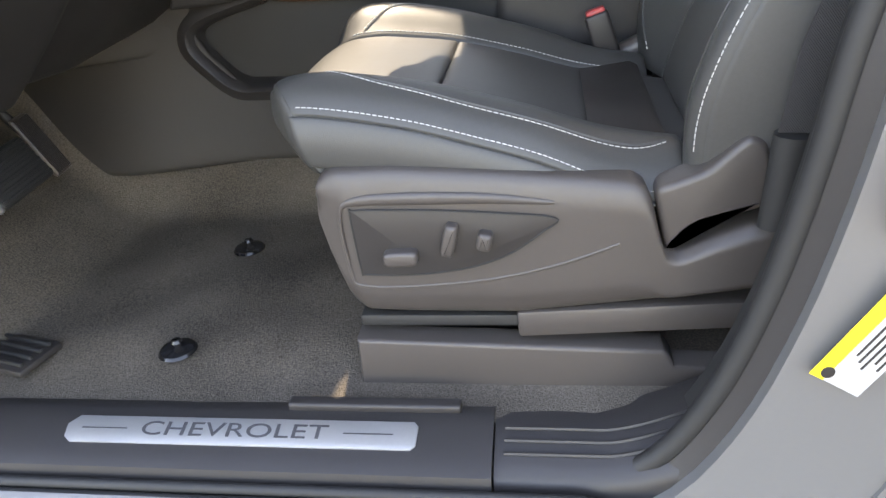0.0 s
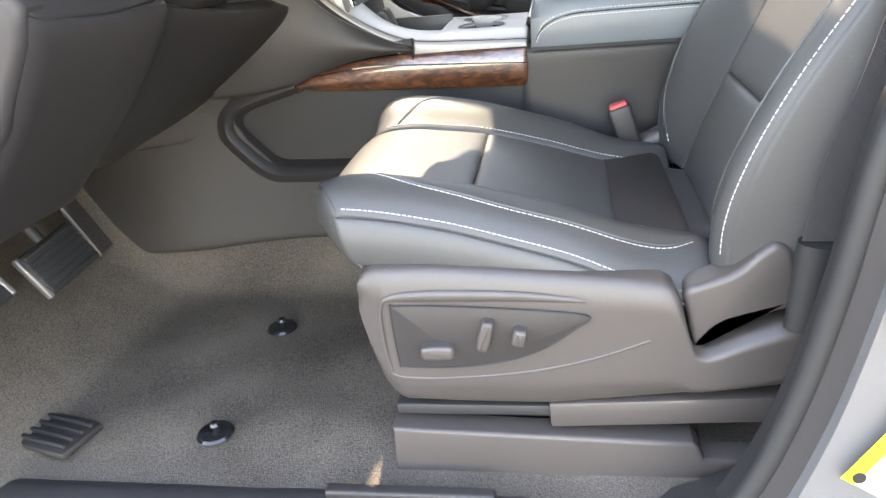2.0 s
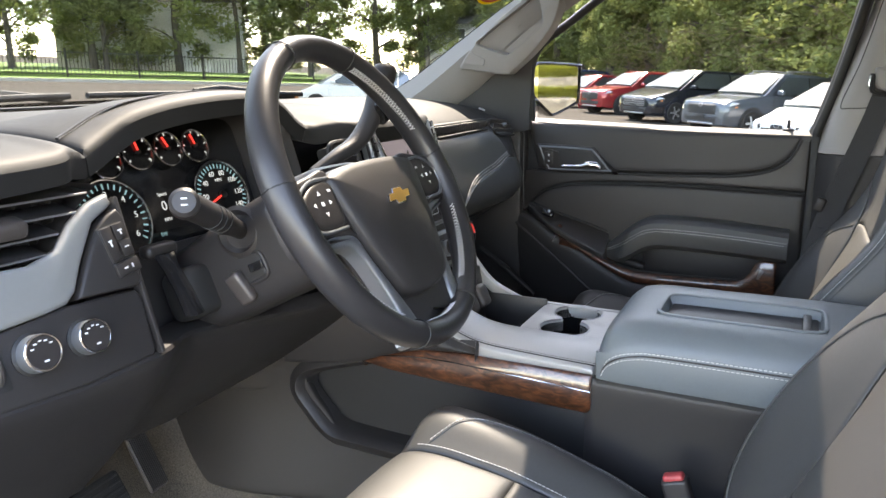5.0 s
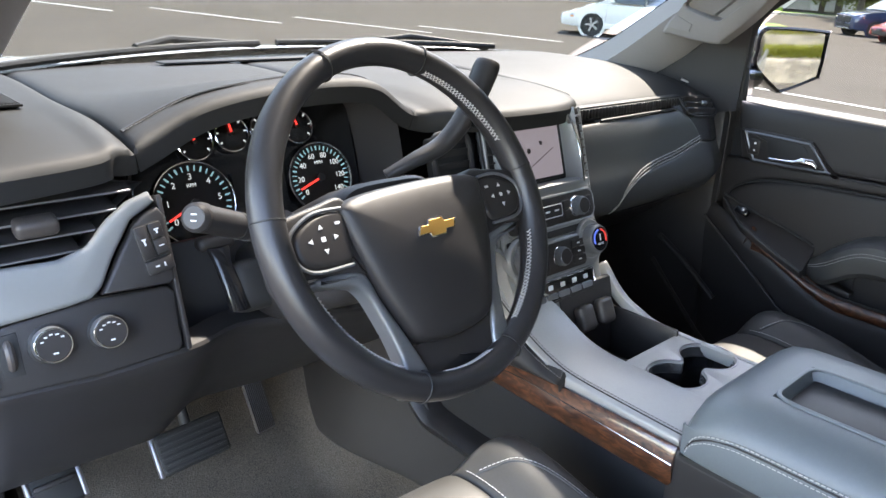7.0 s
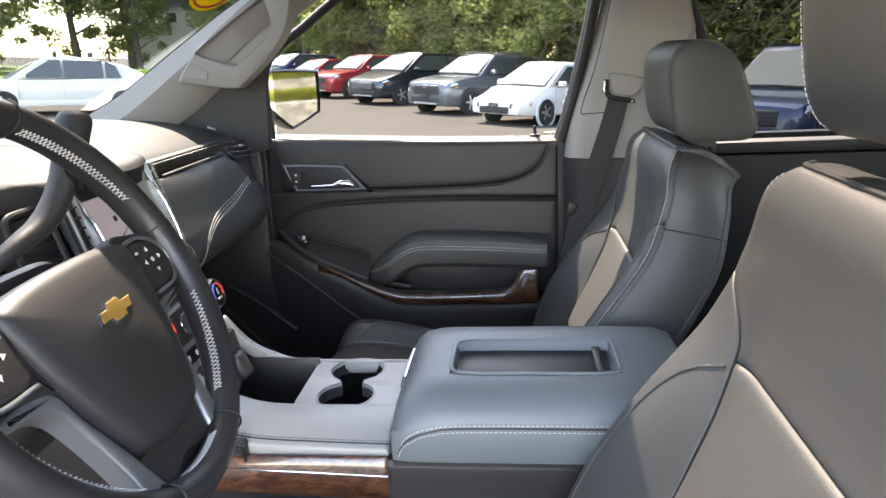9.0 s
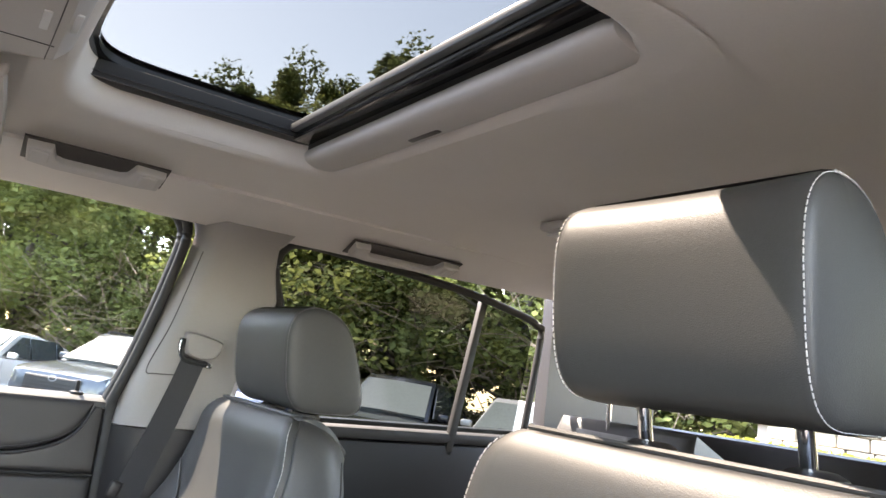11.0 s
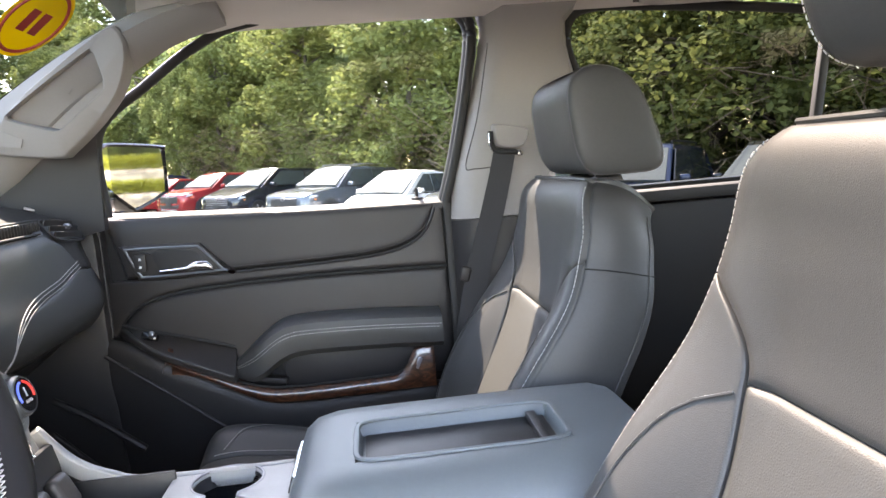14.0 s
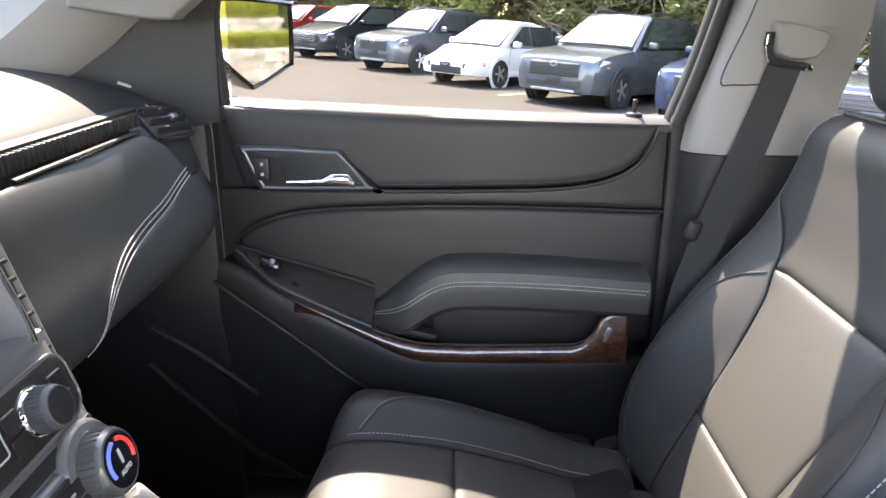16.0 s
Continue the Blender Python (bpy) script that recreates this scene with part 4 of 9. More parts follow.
part("dash_end", plate([(-0.80, 0.86), (-0.235, 0.845), (-0.215, 0.79), (-0.212, 0.715), (-0.186, 0.655), (-0.196, 0.625), (-0.245, 0.549), (-0.314, 0.476), (-0.42, 0.40), (-0.80, 0.36)], 0.03, axes((0, -0.838, 0), (1, 0, 0), (0, -1, 0)), 0.010, 4), SOFT, dash)
part("end_seam", tube(curve([(-0.225, -0.869, 0.70), (-0.275, -0.869, 0.655), (-0.262, -0.869, 0.60), (-0.31, -0.869, 0.52), (-0.40, -0.869, 0.44)], 24), 0.003, 6), RUBBER, dash)
vent = [(-0.866, 0.782), (-0.845, 0.774), (-0.76, 0.769), (-0.726, 0.778), (-0.702, 0.803), (-0.676, 0.820), (-0.652, 0.836), (-0.70, 0.846), (-0.866, 0.852)]
part("vent_well", plate(face(vent), 0.004, LF @ Matrix.Translation((0, 0, -0.062)), 0.001), RUBBER, dash)
part("vent_wall", moved(loft([[Vector((a, b, z)) for a, b in face(vent)] for z in (-0.060, -0.004)], caps=False), LF), SOFT, dash)
for k in range(4):
    z = 0.781 + 0.0185 * k
    y1 = lerp([(0.770, -0.745), (0.80, -0.712), (0.82, -0.682), (0.84, -0.662)], z)
    L = y1 + 0.846
    m = Matrix.Translation(on_face((y1 - 0.846) / 2, z, -0.020)) @ pose(0, 0, 0, 0, 12, 0)
    sl = part("vent_slat", moved(box((0.036, L, 0.0035), (0, 0, 0), 0.0012), m), SOFT, dash)
    part("slat_edge", moved(box((0.002, L - 0.004, 0.0024), (0.0178, 0, 0.0004), 0.0006), m), SILVER, sl, "bright slat edge")
for k in range(8):
    part("vent_vane", moved(box((0.02, 0.003, 0.062), (0, 0, 0)), Matrix.Translation(on_face(-0.84 + 0.021 * k, 0.812, -0.048))), RUBBER, dash)
part("vent_tab", moved(box((0.026, 0.044, 0.020), (0, 0, 0), 0.007, 4), Matrix.Translation(on_face(-0.772, 0.806, -0.002)) @ pose(0, 0, 0, 0, 14, 0)), HARD_WARM, dash)
part("vent_thumbwheel", moved(cyl(0.026, 0.012, (0, 0, 0), (90, 0, 0), n=36, bevel=0.003), Matrix.Translation(on_face(-0.853, 0.806, -0.020))), HARD, dash)
trim_l = [(-0.868, 0.716), (-0.85, 0.712), (-0.76, 0.717), (-0.735, 0.720), (-0.722, 0.729), (-0.705, 0.757), (-0.676, 0.796), (-0.655, 0.806), (-0.645, 0.812), (-0.650, 0.824), (-0.675, 0.817), (-0.702, 0.800), (-0.728, 0.776), (-0.76, 0.767), (-0.83, 0.771), (-0.852, 0.782), (-0.860, 0.80), (-0.8615, 0.846), (-0.870, 0.846), (-0.870, 0.74)]
part("silver_trim", plate(face(trim_l), 0.014, LF @ Matrix.Translation((0, 0, -0.009)), 0.006, 4), STACK_SILVER, dash, "satin silver dash trim")
part("trim_return", moved(box((0.05, 0.004, 0.125), (0, 0, 0), 0.0015), Matrix.Translation(on_face(-0.8705, 0.782, -0.022)) @ pose(0, 0, 0, 0, -16.7, 0)), STACK_SILVER, dash)
sw = thing("drive_mode_switches", "black switch bank with white symbols", "switch bank")
part("bank_surround", plate(face([(-0.724, 0.7215), (-0.648, 0.717), (-0.641, 0.722), (-0.638, 0.795), (-0.645, 0.806), (-0.660, 0.800), (-0.675, 0.790), (-0.702, 0.753), (-0.719, 0.728)]), 0.016, LF @ Matrix.Translation((0, 0, -0.009)), 0.004, 3), SOFT, dash)
bank = LF @ Matrix.Translation((-0.659, (0.761 - 0.64) / 0.958, 0.009)) @ pose(0, 0, 0, 0, 0, 8)
part("bank_base", moved(box((0.034, 0.060, 0.004), (0, 0, -0.003), 0.003), bank), RUBBER, sw)
for (a, b, w, h) in ((-0.0085, 0.008, 0.015, 0.040), (0.0085, 0.019, 0.015, 0.018), (0.0085, -0.001, 0.015, 0.018), (0.0, -0.022, 0.032, 0.016)):
    part("button", moved(box((w, h, 0.004), (a, b, 0.001), 0.0015), bank), HARD, sw)
for (a, b, w, h) in ((-0.009, 0.012, 0.005, 0.002), (-0.009, 0.008, 0.002, 0.006), (0.0085, 0.020, 0.006, 0.0015), (0.0085, 0.017, 0.002, 0.004), (0.0085, 0.000, 0.006, 0.0015), (-0.004, -0.022, 0.005, 0.0018), (0.005, -0.022, 0.002, 0.005)):
    part("symbol", moved(box((w, h, 0.0004), (a, b, 0.0032)), bank), WHITE_MARK, sw)
# lamp panel with two rotary knobs
part("lamp_panel", plate(face([(-0.859, 0.650), (-0.853, 0.7105), (-0.735, 0.7185), (-0.65, 0.7150), (-0.643, 0.706), (-0.646, 0.645), (-0.652, 0.638), (-0.74, 0.636), (-0.85, 0.643)]), 0.014, LF @ Matrix.Translation((0, 0, -0.013)), 0.004, 3), SOFT, dash)
for i, (y, z, r, lab) in enumerate(((-0.785, 0.684, 0.0195, "headlamp knob"), (-0.727, 0.682, 0.0185, "transfer case knob"))):
    kn = thing(("headlamp_knob", "transfer_case_knob")[i], "silver rimmed black " + lab + " with white symbols", "knob", "dash knobs")
    o = Matrix.Translation(on_face(y, z, 0.001)) @ LF.to_3x3().to_4x4()
    part("knob_collar", moved(spin([(r * 1.14, -0.004), (r * 1.14, 0.002), (r, 0.004)], 32), o), RUBBER, kn)
    part("knob_grip", moved(spin([(r, 0.0), (r * 0.98, 0.016), (r * 0.93, 0.0185), (r * 0.84, 0.019)], 40), o), SILVER_DARK, kn)
    part("knob_rim", moved(tube([(r * 0.92 * math.cos(a), r * 0.92 * math.sin(a), 0.0185) for a in [6.2832 * q_ / 40 for q_ in range(40)]], 0.0013, 6, closed=True), o), CHROME, kn)
    part("knob_face", moved(cyl(r * 0.86, 0.003, (0, 0, 0.018), n=32), o), HARD, kn)
    for t in range(5):
        an = radians(150 - 28 * t)
        part("symbol", moved(box((0.0034, 0.0014, 0.0004), (math.cos(an) * r * 0.62, math.sin(an) * r * 0.62, 0.0197)), o), WHITE_MARK, kn)
    part("symbol", moved(box((0.005, 0.0018, 0.0004), (0, -r * 0.45, 0.0197)), o), WHITE_MARK, kn)
dm = thing("dimmer_wheel", "grey ribbed dimmer wheel beside the headlamp knob", "dimmer wheel")
part("wheel", moved(cyl(0.020, 0.009, (0, 0, 0), (90, 0, 0), n=30, bevel=0.003), Matrix.Translation(on_face(-0.824, 0.682, -0.008))), HARD_WARM, dm)
part("wheel_slot", plate(face([(-0.834, 0.660), (-0.814, 0.660), (-0.814, 0.704), (-0.834, 0.704)]), 0.0012, LF @ Matrix.Translation((0, 0, 0.001)), 0.0004), RUBBER, dm)

# knee panel that runs under the column down to the tunnel
def knee(a, b):
    y = -0.858 + 0.70 * b
    zt = lerp([(-0.858, 0.645), (-0.74, 0.634), (-0.64, 0.636), (-0.58, 0.630), (-0.35, 0.590), (-0.14, 0.570)], y)
    zb = lerp([(-0.858, 0.40), (-0.60, 0.395), (-0.41, 0.380), (-0.14, 0.40)], y)
    z = zt + (zb - zt) * a
    x = -0.182 - 0.20 * a ** 1.3 - (0.05 + 0.03 * a) * step((y + 0.65) / 0.12) + 0.02 * step((y + 0.45) / 0.3)
    return Vector((x, y, z))
part("knee_panel", quilt(knee, (-0.8, -0.5, 0.75), 18, 24, 0.006, 0.014, 0.03), SOFT, dash)
part("bank_side", box((0.10, 0.006, 0.19), (-0.255, -0.640, 0.715), 0.002, turn=(0, -16, 0)), SOFT, dash)
part("under_cluster", box((0.02, 0.42, 0.12), (-0.315, -0.43, 0.665), 0.004, turn=(0, -16, 0)), SOFT, dash)
part("under_dash", box((0.45, 1.55, 0.05), (-0.80, 0.0, 0.50), 0.02), RUBBER, dash)

# steering column shroud
col = thing("steering_column", "black steering column shroud with key slot and tilt lever", "steering column")
cax = Vector((-0.882, -0.02, -0.464)).normalized()
wc = Vector((-0.015, -0.421, 0.810))
rows_ = []
for d, w, hu, hd in ((0.050, 0.070, 0.050, 0.060), (0.062, 0.080, 0.056, 0.072), (0.10, 0.084, 0.060, 0.080), (0.17, 0.085, 0.060, 0.078), (0.26, 0.090, 0.055, 0.076), (0.33, 0.09, 0.05, 0.07)):
    c = wc + cax * d
    ring = []
    for i in range(32):
        a = 6.2832 * i / 32
        ca, sa = math.cos(a), math.sin(a)
        yy = w * math.copysign(abs(ca) ** 0.45, ca)
        zz = (hu if sa > 0 else hd) * math.copysign(abs(sa) ** 0.5, sa)
        ring.append(c + Vector((0.46 * -zz * 0.6, yy, zz)))
    rows_.append(ring)
part("shroud", loft(rows_), SOFT, col)
part("shroud_recess", box((0.082, 0.012, 0.030), (-0.175, -0.503, 0.702), 0.004, 3, turn=(0, -24, 0)), RUBBER, col)
part("recess_rim", moved(tube([(0.045 * math.copysign(abs(math.cos(a)) ** 0.4, math.cos(a)), 0, 0.019 * math.copysign(abs(math.sin(a)) ** 0.4, math.sin(a))) for a in [6.2832 * i / 40 for i in range(40)]], 0.003, 8, closed=True, up=(0, 1, 0)), Matrix.Translation((-0.175, -0.508, 0.702)) @ pose(0, 0, 0, 0, -24, 0)), SOFT, col)
part("recess_tab", box((0.026, 0.016, 0.046), (-0.172, -0.514, 0.683), 0.006, 4, turn=(12, -30, 0)), HARD_WARM, col)
part("recess_switch", box((0.026, 0.006, 0.012), (-0.148, -0.509, 0.714), 0.002, turn=(0, -24, 0)), GLOSSY, col)
part("lever_base", box((0.055, 0.060, 0.070), (-0.245, -0.528, 0.672), 0.016, 4, turn=(0, -20, 0)), RUBBER, col)
part("tilt_lever", loft([[Vector((x + 0.009 * math.sin(a), y + w * math.cos(a), z)) for a in [0.6283 * i for i in range(10)]] for x, y, z, w in ((-0.250, -0.566, 0.735, 0.016), (-0.238, -0.566, 0.715, 0.012), (-0.226, -0.562, 0.69, 0.013), (-0.216, -0.556, 0.655, 0.015))]), GLOSSY, col)
part("tilt_stub", box((0.022, 0.05, 0.018), (-0.258, -0.566, 0.738), 0.007, 3), HARD, col)
# turn signal stalk
stx = thing("turn_signal_stalk", "black wiper and turn signal stalk with white symbols", "stalk")
p0, p1 = Vector((-0.174, -0.503, 0.757)), Vector((-0.126, -0.638, 0.818))
dstk = (p1 - p0).normalized()
part("socket", moved(spin([(0.0, -0.004), (0.030, -0.004), (0.034, 0.004), (0.028, 0.008), (0.022, 0.002), (0, 0.002)], 28), axes(p0 + Vector((0.0, -0.002, 0.0)), (0, 0, 1), (0.15, -1.0, 0.15))), HARD, stx)
part("stalk_arm", tube([p0 - dstk * 0.01, p0 + dstk * 0.03, p0 + dstk * 0.055, p1 - dstk * 0.004], [0.011, 0.012, 0.0155, 0.0160], 20), SOFT, stx)
part("stalk_cap", moved(spin([(0.0, 0.010), (0.0125, 0.010), (0.0165, 0.006), (0.0172, -0.010), (0, -0.010)], 28), axes(p1, (0, 0, 1), dstk + Vector((0.55, 0, 0)))), HARD, stx)
part("cap_face", moved(cyl(0.0120, 0.002, (0, 0, 0.0105), n=28), axes(p1, (0, 0, 1), dstk + Vector((0.55, 0, 0)))), HARD, stx)
for b in (-0.0035, 0.0035):
    part("symbol", moved(box((0.0016, 0.0065, 0.0005), (b, 0, 0.0118)), axes(p1, (0, 0, 1), dstk + Vector((0.55, 0, 0)))), WHITE_MARK, stx)
for k in range(3):
    part("ring", moved(cyl(0.0166, 0.003, n=24), axes(p0 + dstk * (0.065 + 0.014 * k), (0, 0, 1), dstk)), RUBBER, stx)
# column shift lever
shf = thing("shift_lever", "black column shift lever with plus and minus button", "shift lever")
sp_ = curve([(-0.165, -0.355, 0.815), (-0.150, -0.320, 0.835), (-0.140, -0.275, 0.855), (-0.132, -0.240, 0.895), (-0.128, -0.215, 0.945), (-0.128, -0.205, 0.965)], 24)
part("lever", tube(sp_, [0.011 + 0.006 * step(i / 12) + 0.004 * step((i - 12) / 6) - 0.004 * step((i - 20) / 4) for i in range(24)], 16, flat=0.8), SOFT, shf)
part("tap_button", box((0.010, 0.036, 0.022), (-0.116, -0.238, 0.898), 0.003, turn=(-62, 0, 0)), GLOSSY, shf)
part("plus_mark", box((0.001, 0.008, 0.0016), (-0.1105, -0.246, 0.905)), WHITE_MARK, shf)
part("plus_mark", box((0.001, 0.0016, 0.008), (-0.1105, -0.246, 0.905)), WHITE_MARK, shf)
part("minus_mark", box((0.001, 0.008, 0.0016), (-0.1105, -0.230, 0.892)), WHITE_MARK, shf)

# ---------------------------------------------------------------- steering wheel
whl = thing("steering_wheel", "black leather steering wheel with white cross stitching and gold emblem", "steering wheel")
mw = axes(wc, (-0.06, 1, 0), (0.882, 0.065, 0.464)) @ Matrix.Diagonal((1.055, 1.075, 1, 1))
R0, RT = 0.185, 0.0172
rings = []
for i in range(96):
    a = 6.283185 * i / 96
    ring = []
    for j in range(16):
        b = 6.283185 * j / 16
        thick = RT * (1.0 + 0.06 * math.cos(2 * a))
        ring.append(mw @ Vector(((R0 + thick * 0.92 * math.cos(b)) * math.cos(a), (R0 + thick * 0.92 * math.cos(b)) * math.sin(a), thick * 1.12 * math.sin(b))))
    rings.append(ring)
rings.append(rings[0])
bmr = loft(rings, caps=False)
bmesh.ops.remove_doubles(bmr, verts=bmr.verts, dist=1e-6)
RIM = mat("rim_leather", (0.024, 0.023, 0.024), 0.36, vary=0.15, scale=40, bump=0.10, bump_scale=900, pattern="voronoi")
part("rim", bmr, RIM, whl)
for a0 in (68, 112, 172, 8, 248, 292):   # seams round the rim
    a = radians(a0 - 0)
    part("rim_seam", moved(tube([((R0 + RT * 0.95 * math.cos(b)) * math.cos(a), (R0 + RT * 0.95 * math.cos(b)) * math.sin(a), RT * 1.15 * math.sin(b)) for b in [6.2832 * i / 24 for i in range(24)]], 0.0011, 6, closed=True), mw), RUBBER, whl)
# cross stitching on the inner side of the rim
def inner_rim(a, off):
    rr = R0 - RT * 0.90
    return mw @ Vector((rr * math.cos(a), rr * math.sin(a), 0.006 + off))
cs = []
for lo, hi in ((22, 66), (-58, -18), (198, 238), (258, 282)):
    n = int((hi - lo) / 1.5)
    for i in range(n):
        a, b = radians(lo + (hi - lo) * i / n), radians(lo + (hi - lo) * (i + 1) / n)
        cs.append(dashes([inner_rim(a, -0.005), inner_rim(b, 0.005)], 1, 0.0112, 0.0006))
        cs.append(dashes([inner_rim(b, -0.005), inner_rim(a, 0.005)], 1, 0.0112, 0.0006))
tagged(part("cross_stitching", join(*cs), THREAD, whl), kind="stuff")
# the hub sits a little below the middle of the rim
mh = mw @ Matrix.Translation((0, -0.023, 0)) @ Matrix.Diagonal((1, 0.90, 1, 1))
# hub pad
hp = [(-0.098, 0.058), (-0.05, 0.066), (0.05, 0.066), (0.098, 0.058), (0.103, 0.040), (0.092, -0.020), (0.070, -0.088), (0.050, -0.118), (0.0, -0.126), (-0.050, -0.118), (-0.070, -0.088), (-0.092, -0.020), (-0.103, 0.040)]
hc_ = curve([(a, b, 0) for a, b in hp], 72, closed=True)
hr = []
for f, z in ((1.0, -0.035), (1.0, -0.002), (0.985, 0.006), (0.95, 0.011), (0.85, 0.015), (0.6, 0.020), (0.3, 0.022), (0.05, 0.0225)):
    hr.append([mh @ Vector((v.x * f, (v.y + 0.02) * f - 0.02, z - 0.10 * max(0, (v.y * f - 0.02)) ** 1.3 * 2)) for v in hc_])
part("hub_pad", loft(hr), SOFT, whl)
# spokes
def spoke(pts, z0, th, m, nm="spoke", lab=""):
    return part(nm, plate([(v.x, v.y) for v in curve([(a, b, 0) for a, b in pts], 48, closed=True)], th, mh @ Matrix.Translation((0, 0, z0)), 0.006, 4), m, whl, lab)
for k in (-1, 1):
    spoke([(k * 0.09, 0.060), (k * 0.13, 0.062), (k * 0.185, 0.048), (k * 0.192, 0.020), (k * 0.188, -0.022), (k * 0.150, -0.012), (k * 0.105, -0.022), (k * 0.088, -0.02)], -0.022, 0.024, SOFT)
    pod = spoke([(k * 0.104, 0.050), (k * 0.135, 0.050), (k * 0.162, 0.034), (k * 0.165, 0.010), (k * 0.150, -0.004), (k * 0.108, -0.006), (k * 0.100, 0.020)], -0.004, 0.010, HARD, "control_pod", "switch pod with white arrow symbols")
    part("pod_rim", moved(tube(curve([(k * 0.102, 0.053, 0.005), (k * 0.137, 0.053, 0.004), (k * 0.166, 0.036, 0.003), (k * 0.169, 0.010, 0.003), (k * 0.152, -0.008, 0.004), (k * 0.106, -0.010, 0.005)], 30), 0.0022, 8), mh), SILVER_DARK, whl)
    for an in (0, 90, 180, 270):
        c = Vector((k * 0.133 + 0.015 * math.cos(radians(an)), 0.024 + 0.013 * math.sin(radians(an)), 0.0064))
        part("symbol", moved(plate([(0.0032, 0), (-0.0022, 0.0030), (-0.0022, -0.0030)], 0.0005, mh @ Matrix.Translation(c) @ pose(0, 0, 0, 0, 0, an), 0.0001, 1), Matrix.Identity(4)), WHITE_MARK, pod)
    part("symbol", moved(box((0.005, 0.005, 0.0004), (k * 0.133, 0.024, 0.0066)), mh), WHITE_MARK, pod)
    part("symbol", moved(box((0.006, 0.003, 0.0004), (k * 0.112, 0.038, 0.0066)), mh), WHITE_MARK, pod)
    # silver lower spoke
    spoke([(k * 0.098, -0.020), (k * 0.150, -0.016), (k * 0.145, -0.026), (k * 0.108, -0.036), (k * 0.092, -0.075), (k * 0.082, -0.135), (k * 0.092, -0.168), (k * 0.068, -0.176), (k * 0.052, -0.160), (k * 0.062, -0.118), (k * 0.083, -0.060)], -0.020, 0.022, SILVER_DARK, "silver_spoke", "satin silver lower spoke")
    part("spoke_cover", moved(loft([[Vector((k * 0.060, -0.12, z)), Vector((k * 0.084, -0.140, z)), Vector((k * 0.086, -0.152, z)), Vector((k * 0.050, -0.165, z)), Vector((k * 0.0, -0.150, z)), Vector((0, -0.12, z))] for z in (-0.024, -0.004)]), mh), SOFT, whl)
part("lower_cover", moved(box((0.10, 0.075, 0.012), (0, -0.142, -0.018), 0.004), mh), SOFT, whl)
em = part("emblem", plate([(-0.030, -0.0055), (-0.013, -0.0055), (-0.0105, -0.0115), (0.0105, -0.0115), (0.013, -0.0055), (0.026, -0.0055), (0.030, 0.0055), (0.013, 0.0055), (0.0105, 0.0115), (-0.0105, 0.0115), (-0.013, 0.0055), (-0.026, 0.0055)], 0.003, mh @ Matrix.Translation((0.0, 0.004, 0.0215)), 0.001, 2), CHROME, whl, "gold bow tie shaped emblem with chrome edge")
part("emblem_inlay", plate([(a * 0.90, b * 0.84) for a, b in [(-0.030, -0.0055), (-0.013, -0.0055), (-0.0105, -0.0115), (0.0105, -0.0115), (0.013, -0.0055), (0.026, -0.0055), (0.030, 0.0055), (0.013, 0.0055), (0.0105, 0.0115), (-0.0105, 0.0115), (-0.013, 0.0055), (-0.026, 0.0055)]], 0.001, mh @ Matrix.Translation((0.0, 0.004, 0.0242)), 0.0004, 1), GOLD, em)
part("air_bag_mark", moved(box((0.016, 0.006, 0.0006), (0.0, -0.062, 0.0190)), mh), HARD, whl)

# ---------------------------------------------------------------- centre stack
st = thing("centre_stack", "silver centre stack with screen, radio and climate controls", "centre stack", kind="structure")
SF = axes((-0.1655, 0.003, 0.70), (0, 1, 0), (0.96, 0, 0.281))
up_ = lambda z: (z - 0.70) / 0.96      # height on the leaning face


def rounded(a0, a1, z0, z1, r, n=6):
    """A rounded rectangle on the stack's face."""
    b0, b1 = up_(z0), up_(z1)
    out_ = []
    for cx, cy, t0 in ((a1 - r, b1 - r, 0), (a0 + r, b1 - r, 90), (a0 + r, b0 + r, 180), (a1 - r, b0 + r, 270)):
        out_ += [(cx + r * math.cos(radians(t0 + 90 * k / n)), cy + r * math.sin(radians(t0 + 90 * k / n))) for k in range(n + 1)]
    return out_


def on_stack(dz):
    return SF @ Matrix.Translation((0, 0, dz))


part("stack_body", loft([[SF @ Vector((a, up_(z), d)) for a, d in ((-w, -0.10), (-w, -0.014), (-w + 0.004, -0.004), (-w + 0.014, 0), (w - 0.014, 0), (w - 0.004, -0.004), (w, -0.014), (w, -0.10))] for z, w in
                         ((0.742, 0.120), (0.72, 0.121), (0.672, 0.123), (0.655, 0.125), (0.640, 0.129), (0.61, 0.127), (0.585, 0.120), (0.560, 0.124), (0.535, 0.132))]), STACK_SILVER, st)
part("screen_back", plate(rounded(-0.110, 0.110, 0.735, 0.872, 0.006), 0.006, on_stack(-0.046), 0.001), GLOSSY, st)
part("screen_bezel", plate(rounded(-0.093, 0.093, 0.747, 0.866, 0.006), 0.008, on_stack(-0.040), 0.002), GLOSSY, st)
SCREEN = glow_mat("map_screen", (0.30, 0.29, 0.34), 0.05)
sc_ = part("screen", plate(rounded(-0.084, 0.084, 0.756, 0.857, 0.003), 0.001, on_stack(-0.0318), 0.0003), SCREEN, st, "pale grey map screen")
GREEN = glow_mat("green_readout", (0.15, 0.55, 0.45), 0.5)
part("screen_band", plate(rounded(-0.084, 0.084, 0.841, 0.857, 0.002), 0.0006, on_stack(-0.0307), 0.0002), HARD, sc_)
part("screen_readout", plate(rounded(0.048, 0.076, 0.845, 0.853, 0.001), 0.0004, on_stack(-0.0300), 0.0001), GREEN, sc_)
